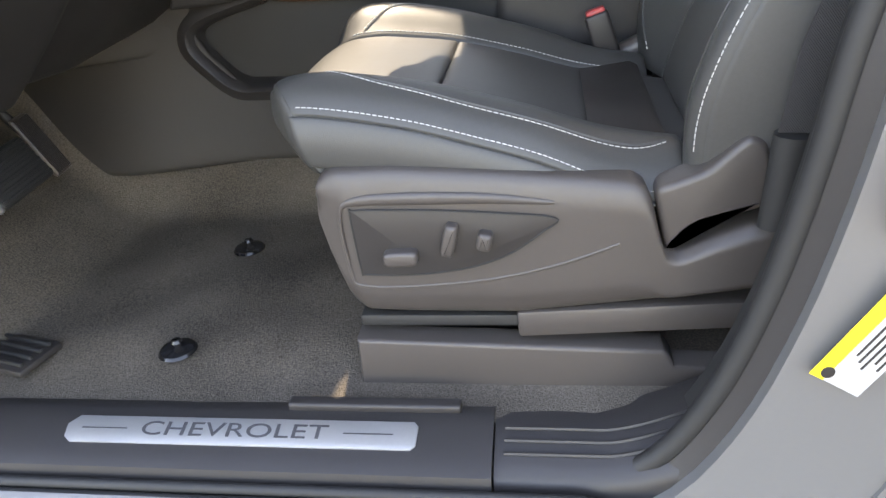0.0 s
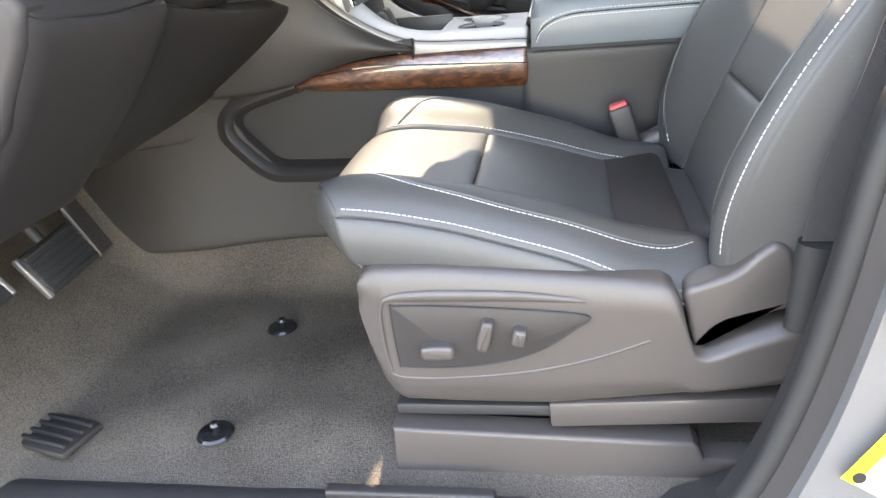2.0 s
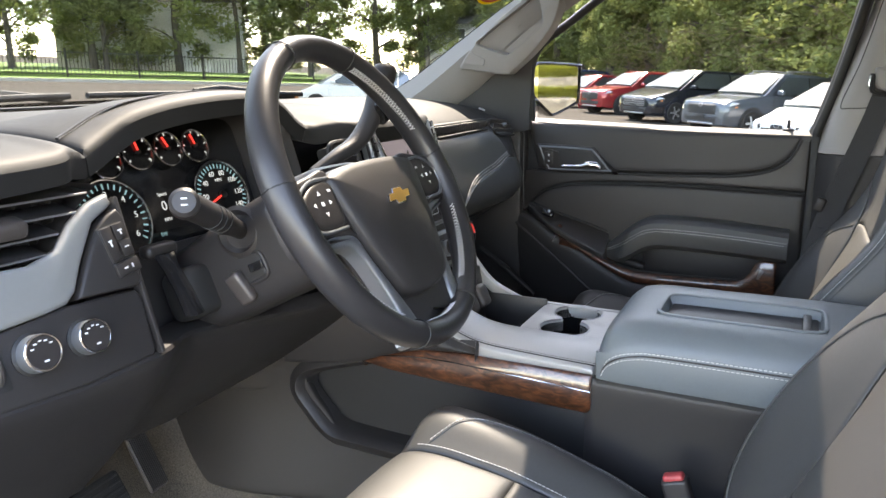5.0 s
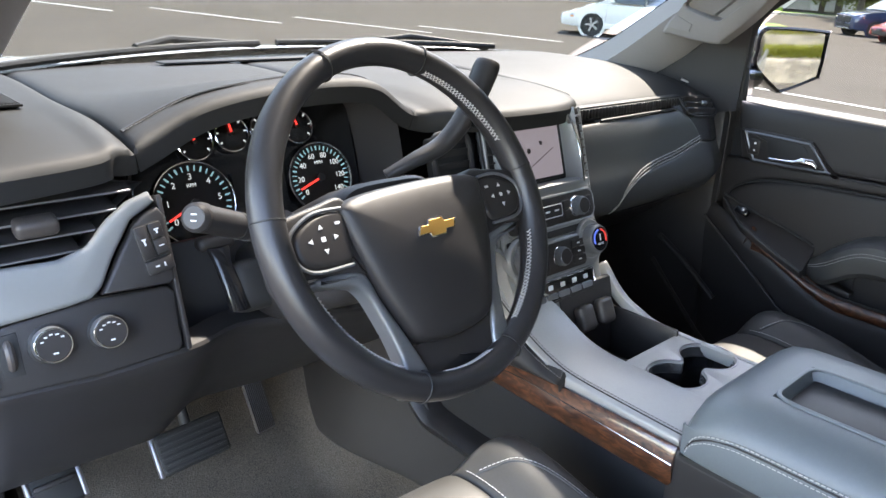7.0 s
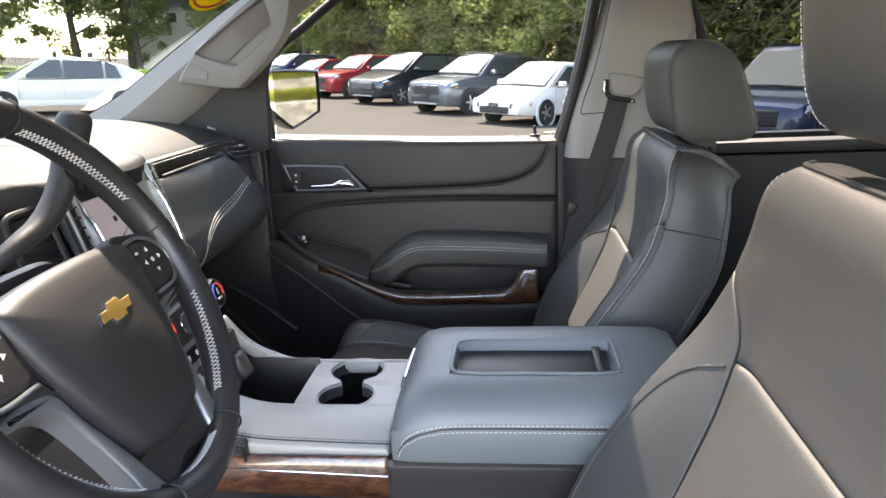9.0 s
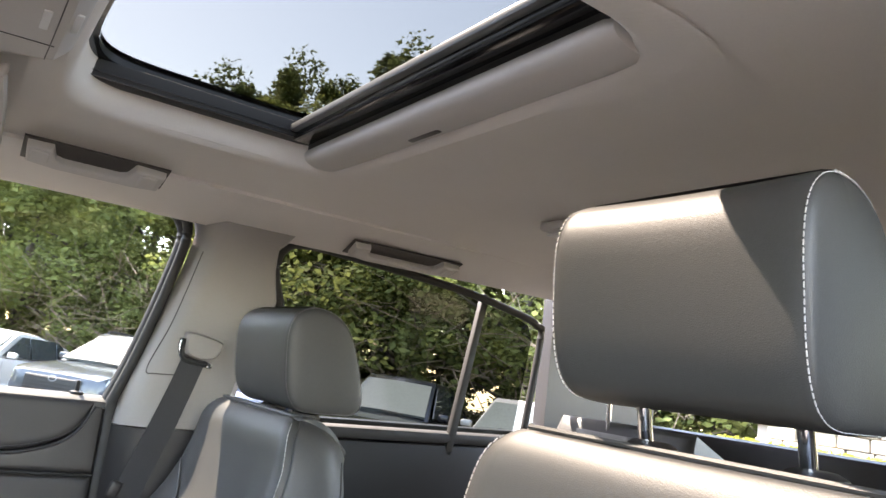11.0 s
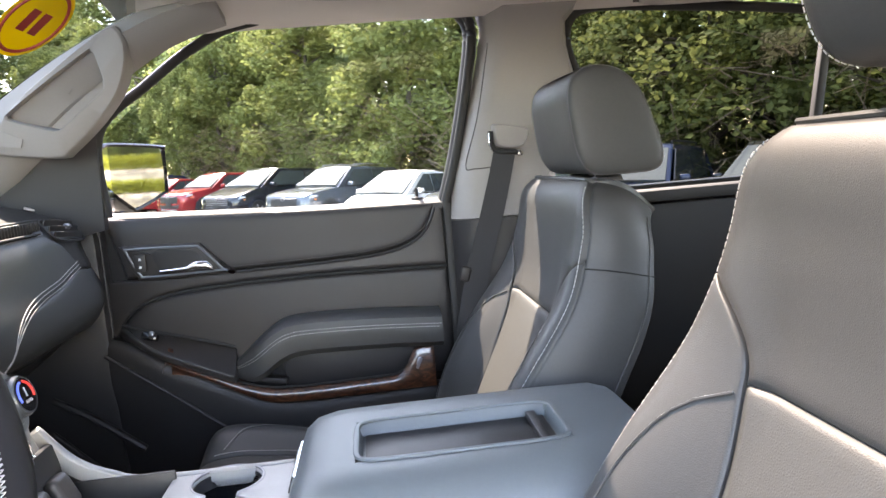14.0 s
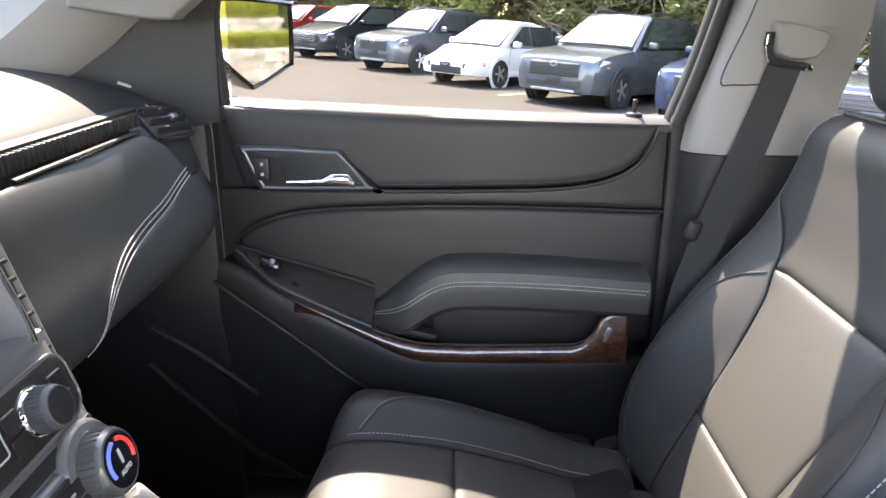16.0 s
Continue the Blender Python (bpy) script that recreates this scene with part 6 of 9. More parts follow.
def between(A, B, a, b, swell):
    k = min(59, int(a * 60))
    f = a * 60 - k
    u, v = A[k] * (1 - f) + A[k + 1] * f, B[k] * (1 - f) + B[k + 1] * f
    return u * (1 - b) + v * b + Vector((0.3, 0, 1)) * swell * math.sin(math.pi * b)


part("console_rail", quilt(lambda a, b: between(RL, RR, a, b, 0.007), (0, 0.02, 0.30), 40, 12, 0.004, 0.008, 0.02, es=0.04), PADC, con, "silver grey rail that sweeps up into the stack")
part("console_rail", quilt(lambda a, b: between(SL, SR, a, b, 0.004), (0, 0.10, 0.30), 40, 6, 0.003, 0.006, 0.02, es=0.04), PADC, con)
part("rail_stitching", dashes([between(RL, RR, i / 120, 0.14, 0.007) + Vector((0, 0, 0.0006)) for i in range(0, 112)], r=0.0007), THREAD_DARK, con)
part("rail_seam", tube([between(RL, RR, i / 60, 0.10, 0.007) for i in range(0, 56)], 0.0013, 6), SOFT, con)
# open bin and its two covers
part("bin_floor", box((0.19, 0.15, 0.01), (-0.065, 0.068, 0.405), 0.002), RUBBER, con)
part("bin_wall", box((0.19, 0.006, 0.085), (-0.065, -0.007, 0.445), 0.002), SOFT, con)
part("bin_wall", box((0.19, 0.006, 0.10), (-0.065, 0.141, 0.455), 0.002), SOFT, con)
part("bin_front", box((0.014, 0.150, 0.17), (-0.116, 0.067, 0.480), 0.004, turn=(0, -6, 0)), SOFT, con)
for y in (0.046, 0.102):
    part("socket_cover", box((0.022, 0.040, 0.048), (-0.100, y, 0.508), 0.009, 4, turn=(0, -24, 0)), HARD_WARM, con, "satin grey socket cover")
# cup holders: a plate with a figure-eight opening
cup = thing("cup_holder", "silver grey cup holder plate with two round wells", "cup holder")
c1, c2, rc = Vector((0.103, 0.022)), Vector((0.103, 0.113)), 0.0445
eight = []
for i in range(64):
    a = 6.283185 * i / 64
    d = Vector((math.cos(a), math.sin(a)))
    mid = (c1 + c2) / 2
    best = 0.0
    for c in (c1, c2):
        oc = mid - c
        B = oc.dot(d)
        disc = B * B - (oc.dot(oc) - rc * rc)
        if disc > 0:
            best = max(best, -B + math.sqrt(disc))
    best = max(best, 0.018)
    eight.append(mid + d * best)
outer = []
for i in range(64):
    a = 6.283185 * i / 64
    d = Vector((math.cos(a), math.sin(a)))
    t = min(0.082 / max(1e-6, abs(d.x)), 0.080 / max(1e-6, abs(d.y)))
    outer.append(Vector((0.108, 0.066)) + d * t)
part("holder_plate", loft([[Vector((*p, 0.480)) for p in outer], [Vector((*p, 0.493)) for p in outer], [Vector((*(p * 1.0), 0.494)) for p in [e + (e - Vector((0.103, 0.0675))).normalized() * 0.006 for e in eight]], [Vector((*p, 0.490)) for p in eight], [Vector((*p, 0.470)) for p in eight]], caps=False), PADC, cup)
part("holder_rim", tube([Vector((*p, 0.4935)) for p in [e + (e - Vector((0.103, 0.0675))).normalized() * 0.003 for e in eight]], 0.0016, 6, closed=True), SILVER, cup)
part("holder_well", loft([[Vector((*p, z)) for p in eight] for z in (0.488, 0.42, 0.405)], caps=False), GLOSSY, cup)
part("holder_floor", box((0.14, 0.17, 0.006), (0.105, 0.066, 0.404)), RUBBER, cup)
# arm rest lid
# lid vinyl paler and bluer than the seats: the sky's sheen is in its colour
LID_SHEEN = mat("lid_vinyl_sheen", (0.150, 0.170, 0.178), 0.40, vary=0.10, scale=40, bump=0.12, bump_scale=600, pattern="voronoi")
lid = thing("console_lid", "padded black console arm rest lid with tray and double stitching", "arm rest")
def lid_ring(x, top, f, d=0.0):
    w0, w1 = -0.140 + 0.012 * f, 0.165 - 0.012 * f
    pts = []
    for y, z in ((w0 + 0.004, 0.470), (w0, 0.478), (w0 - 0.002, 0.520), (w0 + 0.004, top - 0.032), (w0 + 0.016, top - 0.014), (w0 + 0.038, top - 0.003), (w0 + 0.064, top), (-0.062, top), (-0.0565, top - d), (0.0565, top - d), (0.062, top),
                 (w1 - 0.07, top), (w1 - 0.038, top - 0.003), (w1 - 0.016, top - 0.014), (w1 - 0.004, top - 0.032), (w1 + 0.002, 0.520), (w1, 0.478), (w1 - 0.004, 0.470)):
        pts.append(Vector((x, y, max(0.470, z))))
    return pts
part("lid_pad", loft([lid_ring(x, t, f, d) for x, t, f, d in ((0.205, 0.500, 0.9, 0), (0.204, 0.530, 0.5, 0), (0.212, 0.550, 0.25, 0), (0.228, 0.563, 0.1, 0), (0.255, 0.569, 0, 0), (0.281, 0.570, 0, 0), (0.288, 0.570, 0, 0.018), (0.45, 0.570, 0, 0.018), (0.520, 0.570, 0, 0.018), (0.526, 0.570, 0, 0), (0.60, 0.568, 0, 0), (0.625, 0.560, 0.2, 0), (0.632, 0.52, 0.6, 0))]), LID_SHEEN, lid)
for dz in (0.0, 0.010):
    part("lid_stitching", dashes(curve([(0.213, -0.1385, 0.480), (0.225, -0.1415, 0.500 + dz), (0.26, -0.1418, 0.516 + dz), (0.33, -0.1415, 0.521 + dz), (0.62, -0.1415, 0.521 + dz)], 80), r=0.0008), THREAD, lid)
part("lid_seam", tube(curve([(0.213, -0.138, 0.485), (0.225, -0.1408, 0.505), (0.26, -0.141, 0.521), (0.33, -0.141, 0.526), (0.62, -0.141, 0.526)], 50), 0.0014, 6), SOFT, lid)
part("tray_rim", tube([(0.404 + 0.122 * math.copysign(abs(math.cos(a)) ** 0.25, math.cos(a)), 0.063 * math.copysign(abs(math.sin(a)) ** 0.25, math.sin(a)), 0.5708) for a in [6.2832 * i / 80 for i in range(80)]], 0.0035, 8, closed=True, flat=0.7), LID_SHEEN, lid)
part("tray_floor", box((0.226, 0.106, 0.003), (0.404, 0.0, 0.554), 0.001), SOFT, lid)
part("tray_step", box((0.012, 0.100, 0.010), (0.500, 0.0, 0.559), 0.002), SOFT, lid)
part("latch", plate([(-0.055, -0.016), (0.055, -0.016), (0.050, 0.016), (-0.050, 0.016)], 0.004, axes((0.203, 0.055, 0.520), (0, 1, 0), (-0.95, 0, 0.30)), 0.001), CHROME, lid, "bright lid latch")
part("latch_face", plate([(-0.046, -0.011), (0.046, -0.011), (0.042, 0.011), (-0.042, 0.011)], 0.002, axes((0.1995, 0.055, 0.5212), (0, 1, 0), (-0.95, 0, 0.30)), 0.0005), GLOSSY, lid)
flank(lambda x, z: -0.127 - 0.010 * step((0.40 - z) / 0.2), 0.185, 0.66, lambda x: 0.13, lambda x: 0.466, "rear_flank", SOFT)
part("lid_gap", box((0.43, 0.006, 0.006), (0.42, -0.134, 0.4685)), RUBBER, con)

# ---------------------------------------------------------------- passenger door
door = thing("door_1", "black passenger door trim with wood strip, chrome handle and stitched arm rest", "car door", kind="structure")
dn = (0.1, 1.3, 0.6)


def dy(x, z):
    return lerp([(0.15, 0.815), (0.35, 0.800), (0.46, 0.792), (0.58, 0.792), (0.645, 0.797), (0.69, 0.800), (0.79, 0.806), (0.82, 0.812)], z) + 0.010 * step((-0.18 - x) / 0.1)


CREASE = [(-0.252, 0.560), (-0.243, 0.590), (-0.204, 0.623), (-0.132, 0.645), (0.01, 0.655), (0.222, 0.657), (0.485, 0.650)]
UPLOW = [(-0.26, 0.684), (-0.01, 0.684), (0.20, 0.686), (0.33, 0.692), (0.40, 0.708), (0.44, 0.735), (0.462, 0.775), (0.468, 0.795)]
BELT_Z = [(-0.30, 0.830), (-0.1, 0.818), (0.2, 0.805), (0.49, 0.798)]


def dpan(x0, x1, zl, zu, name, m, out=0.0, ns=28, nt=10, roll=0.006, w=0.010, slant=0.0, puff=0.0):
    def P(a, b):
        x = x0 + (x1 - x0) * a
        z = zl(x) + (zu(x) - zl(x)) * b
        return Vector((x - slant * b * (1 - a), dy(x, z) - out, z))
    return part(name, quilt(P, dn, ns, nt, roll, w, 0.02, "slrt", 0.05, 0.14, puff), m, door)


dpan(-0.225, 0.468, lambda x: smooth(UPLOW, x) + 0.003, lambda x: smooth(BELT_Z, x) - 0.002, "upper_panel", SOFT, 0.006, slant=0.035, roll=0.008, w=0.014)
part("upper_piping", tube([(x, dy(x, 0.69) - 0.005, smooth(UPLOW, x) - 0.002) for x in [0.0 + 0.466 * i / 50 for i in range(51)]], 0.0032, 8), SOFT, door)
part("upper_stitching", dashes([(x, dy(x, 0.70) - 0.0065, smooth(UPLOW, x) + 0.010) for x in [0.01 + 0.44 * i / 70 for i in range(71)]], r=0.0005), THREAD_DARK, door)
dpan(-0.27, 0.487, lambda x: smooth(CREASE, x) + 0.002, lambda x: min(smooth(UPLOW, x) - 0.001, 0.79) if x < 0.462 else 0.79, "middle_band", HARD, 0.0, ns=40)
dpan(-0.240, 0.487, lambda x: 0.40, lambda x: smooth(CREASE, x) - 0.002, "centre_panel", SOFT, -0.003, ns=40, roll=0.007, w=0.014)
dpan(-0.30, 0.487, lambda x: 0.10, lambda x: smooth([(-0.30, 0.565), (-0.25, 0.552), (-0.148, 0.497), (-0.063, 0.447), (0.023, 0.400), (0.082, 0.380), (0.487, 0.378)], x), "lower_panel", SOFT, 0.020, ns=40, roll=0.012, w=0.03, puff=0.012)
part("rear_edge", box((0.022, 0.05, 0.70), (0.497, 0.82, 0.46), 0.006), RUBBER, door)
part("front_edge", box((0.04, 0.05, 0.74), (-0.285, 0.825, 0.46), 0.01), SOFT, door)
part("inner_board", box((0.90, 0.02, 0.80), (0.10, 0.838, 0.40), 0.004), RUBBER, door)
part("outer_skin", box((3.4, 0.03, 1.25), (0.55, 0.905, 0.165), 0.01), PAINT_SILVER, body)
# ledge below the glass
BELTV = mat("belt_ledge_vinyl", (0.042, 0.042, 0.041), 0.55, vary=0.1, scale=40, bump=0.12, bump_scale=800, pattern="voronoi")
part("belt_ledge", loft([[Vector((x, dy(x, z - 0.02) - 0.004, z - 0.016)), Vector((x, dy(x, z) - 0.004, z - 0.004)), Vector((x, dy(x, z) + 0.008, z + 0.004)), Vector((x, 0.850, z + 0.006)), Vector((x, 0.862, z - 0.002)), Vector((x, 0.862, z - 0.03))] for x in [-0.265 + 0.755 * i / 20 for i in range(21)] for z in (smooth(BELT_Z, x),)]), BELTV, door)
lp = thing("lock_pin", "black door lock pin on the window ledge", "lock pin")
part("pin_collar", moved(spin([(0.014, 0.0), (0.013, 0.004), (0.006, 0.006), (0, 0.006)], 20), Matrix.Translation((0.432, 0.832, 0.805))), HARD, lp)
part("pin", moved(cyl(0.004, 0.024, n=12, bevel=0.0015), Matrix.Translation((0.432, 0.832, 0.820))), RUBBER, lp)
# handle bezel, recess, lock switch, chrome lever
md = axes((-0.115, dy(-0.1, 0.72) - 0.009, 0.72), (1, 0, 0), (0, -1, 0.02))
bz = [(-0.108, 0.030), (-0.100, 0.040), (0.040, 0.034), (0.066, 0.026), (0.112, -0.032), (0.108, -0.037), (-0.060, -0.038), (-0.082, -0.030)]
bzc = curve([(a, b, 0) for a, b in bz], 64, closed=True)
part("handle_surround", plate([(v.x, v.y) for v in bzc], 0.007, md @ Matrix.Translation((0, 0, -0.004)), 0.003, 3), HARD, door)
part("bezel_line", moved(tube([(v.x * 0.90, v.y * 0.82, 0.0035) for v in bzc], 0.0026, 8, closed=True), md), SILVER_DARK, door)
part("handle_recess", plate([(v.x, v.y) for v in curve([(-0.040, 0.024, 0), (0.030, 0.022, 0), (0.052, 0.010, 0), (0.060, -0.018, 0), (0.0, -0.024, 0), (-0.030, -0.020, 0)], 40, closed=True)], 0.002, md @ Matrix.Translation((0, 0, 0.0022)), 0.0005), RUBBER, door)
hd = part("door_handle", moved(loft([[Vector((x, -0.020 + dz + h * math.sin(a), z + 0.005 * math.cos(a))) for a in [0.5236 * i for i in range(12)]] for x, h, z, dz in ((-0.030, 0.003, 0.010, 0), (0.0, 0.004, 0.014, 0), (0.03, 0.005, 0.015, 0.001), (0.045, 0.009, 0.013, 0.006), (0.072, 0.010, 0.011, 0.004), (0.082, 0.006, 0.008, -0.004))]), md), CHROME, door, "chrome inner door handle")
part("lock_switch", moved(box((0.026, 0.038, 0.006), (-0.072, 0.0, 0.004), 0.003), md), HARD, door)
for b in (-0.008, 0.009):
    part("lock_symbol", moved(box((0.005, 0.005, 0.0005), (-0.071, b, 0.0073)), md), WHITE_MARK, door)
# arm rest
ARM_T = [(-0.030, 0.462), (0.0, 0.487), (0.04, 0.522), (0.08, 0.553), (0.115, 0.570), (0.16, 0.574), (0.30, 0.570), (0.455, 0.558)]
ARM_B = [(-0.030, 0.450), (0.0, 0.440), (0.03, 0.437), (0.06, 0.448), (0.10, 0.475), (0.14, 0.488), (0.30, 0.486), (0.455, 0.478)]
rw = []
for i in range(34):
    x = -0.030 + 0.487 * i / 33
    zt, zb = smooth(ARM_T, x), smooth(ARM_B, x)
    pr = 0.070 * step((x + 0.035) / 0.10) + 0.006
    yb = 0.795
    h = zt - zb
    rw.append([Vector((x, yb, zb)), Vector((x, yb - pr * 0.75, zb + 0.002)), Vector((x, yb - pr * 0.95, zb + h * 0.18)), Vector((x, yb - pr, zb + h * 0.5)), Vector((x, yb - pr * 0.98, zb + h * 0.66)), Vector((x, yb - pr * 0.90, zb + h * 0.86)), Vector((x, yb - pr * 0.70, zb + h * 0.97)), Vector((x, yb - pr * 0.3, zt)), Vector((x, yb, zt))])
part("arm_rest", loft(rw), LEATHER, door, "stitched leather arm rest")
for f in (0.62, 0.70):
    part("arm_stitching", dashes([(x, 0.795 - (0.070 * step((x + 0.035) / 0.10) + 0.006) * (0.985 if f < 0.66 else 0.97) - 0.0012, smooth(ARM_B, x) + (smooth(ARM_T, x) - smooth(ARM_B, x)) * f) for x in [-0.015 + 0.465 * i / 90 for i in range(91)]], r=0.0007), THREAD, door)
# switch pod
POD_T = [(-0.245, 0.586), (-0.236, 0.586), (-0.194, 0.571), (-0.101, 0.544), (-0.021, 0.519), (-0.005, 0.512)]
POD_B = [(-0.245, 0.565), (-0.231, 0.558), (-0.218, 0.547), (-0.13, 0.503), (-0.028, 0.455), (-0.005, 0.446)]
rw = []
for i in range(24):
    x = -0.245 + 0.24 * i / 23
    zt, zb = smooth(POD_T, x), smooth(POD_B, x)
    pr = 0.012 + 0.052 * step((x + 0.25) / 0.10)
    rw.append([Vector((x, 0.80, zb - 0.02)), Vector((x, 0.80 - pr, zb)), Vector((x, 0.80 - pr - 0.002, zb + 0.012)), Vector((x, 0.80 - pr + 0.004, zb + 0.017)), Vector((x, 0.80 - pr + 0.010, zb + 0.014)), Vector((x, 0.79, zt - 0.01)), Vector((x, 0.80, zt))])
part("switch_pod", loft(rw), HARD, door)
# paler rim and black line paint the highlight and shade along the pod's edges
part("pod_rim", tube([(x, 0.80 - 0.012 - 0.052 * step((x + 0.25) / 0.10) - 0.001, smooth(POD_B, x) + 0.014) for x in [-0.243 + 0.236 * i / 30 for i in range(31)]], 0.0042, 8), BELTV, door)
part("pod_gap", tube([(x, 0.788, smooth(POD_T, x) + 0.001) for x in [-0.243 + 0.236 * i / 30 for i in range(31)]], 0.0035, 8), RUBBER, door)
part("centre_gap", tube([(x, dy(x, 0.6) - 0.0005, smooth(CREASE, x)) for x in [-0.250 + 0.735 * i / 50 for i in range(51)]], 0.0030, 8), RUBBER, door)
part("window_switch", box((0.034, 0.022, 0.016), (-0.178, 0.762, 0.562), 0.004, turn=(-24, 14, 0)), GLOSSY, door)
part("switch_tab", box((0.010, 0.014, 0.010), (-0.172, 0.756, 0.569), 0.003, turn=(-24, 14, 0)), SILVER, door)
# wood strip that sweeps below the arm rest
def wst(a, b):
    x = -0.152 + 0.587 * a
    zt_ = lerp([(-0.152, 0.506), (-0.062, 0.470), (0.009, 0.437), (0.045, 0.425), (0.075, 0.418), (0.156, 0.415), (0.345, 0.418), (0.362, 0.426), (0.373, 0.443), (0.386, 0.470), (0.395, 0.478), (0.44, 0.478)], x)
    zb_ = lerp([(-0.152, 0.500), (-0.063, 0.448), (0.023, 0.401), (0.05, 0.389), (0.082, 0.381), (0.23, 0.379), (0.43, 0.381)], x)
    return Vector((x, 0.757 - 0.008 * math.sin(math.pi * b) + 0.003 * step((-0.02 - x) / 0.12), zb_ + (zt_ - zb_) * b))
part("wood_strip", quilt(wst, dn, 36, 8, 0.003, 0.006, 0.03, es=0.03), WOOD, door, "glossy dark burl wood door strip")
part("strip_line", tube([wst(i / 40, 1.0) + Vector((0, -0.002, 0.002)) for i in range(36)], 0.0022, 6), HARD, door)
part("pull_pocket", box((0.33, 0.02, 0.11), (0.26, 0.792, 0.44), 0.006), SOFT, door)
part("pocket_crease", tube(curve([(-0.282, 0.772, 0.526), (-0.248, 0.766, 0.503), (-0.142, 0.760, 0.424), (-0.048, 0.760, 0.346), (0.05, 0.765, 0.27)], 30), 0.004, 8), SOFT, door)
part("pocket_lip", box((0.06, 0.03, 0.014), (0.075, 0.765, 0.437), 0.005, turn=(0, 12, 0)), SOFT, door)
part("bright_corner", box((0.012, 0.006, 0.030), (0.398, 0.752, 0.440), 0.003, turn=(0, 20, 0)), SILVER, door)
# sail panel, seal round the window, glass
part("sail_panel", loft([[Vector((x, y, z)) for x, z in ((-0.510, 0.870), (-0.300, 0.790), (-0.245, 0.800), (-0.240, 0.93), (-0.236, 1.016), (-0.300, 0.998))] for y in (0.776, 0.800)]), SOFT, door, "black mirror sail panel")
WF = [(-0.242, 0.825), (-0.235, 1.005), (-0.12, 1.100), (-0.01, 1.172), (0.09, 1.210), (0.30, 1.232), (0.50, 1.228), (0.555, 1.212), (0.578, 1.165), (0.560, 1.05), (0.525, 0.90), (0.493, 0.795)]
part("window_seal", tube(curve([(x, 0.778 + 0.04 * (1.23 - z), z) for x, z in WF], 70), 0.011, 10, flat=1.0), RUBBER, door)
part("window_channel", tube(curve([(x, 0.800 + 0.05 * (1.23 - z), z) for x, z in WF[7:]], 24), 0.016, 10), RUBBER, door)
gp = [(x, z) for x, z in WF] + [(0.2, 0.79)]
part("window_glass", sheet([Vector((x, 0.817 + 0.06 * (1.23 - z), z)) for x, z in gp]), WINDOW, door)
# added sheet: darkens what is seen outside, casts no shadow on the seats
wf_ = part("window_film", sheet([Vector((x, 0.813 + 0.06 * (1.23 - z), z)) for x, z in gp]), WINDOW_FILTER, door, "added sheet that dims the view out of the side glass, not the sun")
wf_.visible_shadow = False

# door mirror outside
mir = thing("door_mirror", "black and chrome passenger side door mirror", "wing mirror")
MN = Vector((0.863, -0.504, -0.022)).normalized()
mm = axes((-0.250, 1.03, 0.915), Vector((0, 0, 1)).cross(MN), MN)
mo = curve([(a, b, 0) for a, b in ((-0.088, 0.066), (-0.04, 0.073), (0.085, 0.066), (0.094, 0.055), (0.092, -0.038), (0.082, -0.048), (0.0, -0.078), (-0.025, -0.074), (-0.090, -0.020), (-0.094, 0.02))], 64, closed=True)
part("housing", moved(loft([[Vector((v.x * f, v.y * f, z)) for v in mo] for f, z in ((0.55, -0.12), (0.85, -0.09), (1.04, -0.05), (1.10, -0.01), (1.10, 0.006), (1.04, 0.011), (0.98, 0.004))]), mm), GLOSSY, mir)
MR = 1.35          # radius of the convex glass
part("mirror_glass", loft([[mm @ Vector((v.x * q, v.y * q, 0.0085 - (v.x * v.x + v.y * v.y) * q * q / (2 * MR))) for v in mo] for q in (0.98, 0.86, 0.74, 0.62, 0.5, 0.38, 0.26, 0.14, 0.03)]), MIRROR, mir, sharp=80)
part("mirror_arm", loft([[Vector((-0.33 + 0.04 * math.cos(a), 0.86, 0.865 + 0.035 * math.sin(a))) for a in [0.5236 * i for i in range(12)]], [Vector((-0.31 + 0.035 * math.cos(a), 0.96, 0.865 + 0.03 * math.sin(a))) for a in [0.5236 * i for i in range(12)]]]), GLOSSY, mir)

# ---------------------------------------------------------------- pillars, roof, glass
TR = TRIM
ap_ = thing("passenger_windshield_pillar", "light grey windshield pillar trim with grab handle", "pillar", kind="structure")
AP = [(-0.98, 0.84, 0.80), (-0.80, 0.80, 0.87), (-0.62, 0.765, 0.945), (-0.43, 0.735, 1.055), (-0.25, 0.705, 1.155), (-0.08, 0.68, 1.225), (0.06, 0.66, 1.255)]
apc = curve(AP, 30)


def pillar(sign, parent):
    rows = []
    for i, v in enumerate(apc):
        d = (apc[min(i + 1, 29)] - apc[max(i - 1, 0)]).normalized()
        nrm = Vector((d.z, 0, -d.x))             # down and to the rear
        a = v + nrm * 0.0
        w = 0.085 - 0.02 * (i / 29) if sign < 0 else smooth([(-0.98, 0.16), (-0.62, 0.15), (-0.43, 0.128), (-0.25, 0.10), (-0.08, 0.075), (0.06, 0.065)], v.x)
        ring = [a + Vector((0, 0.03, 0)), a + Vector((0, -0.015, 0)), a + nrm * (w * 0.35) + Vector((0, -0.035, 0)), a + nrm * (w * 0.8) + Vector((0, -0.010, 0)), a + nrm * w + Vector((0, 0.035, 0)), a + nrm * (w * 0.5) + Vector((0, 0.06, 0))]
        rows.append([Vector((p.x, sign * p.y, p.z)) for p in ring])
    return part("pillar_trim", loft(rows), TRIM_SHADED, parent)


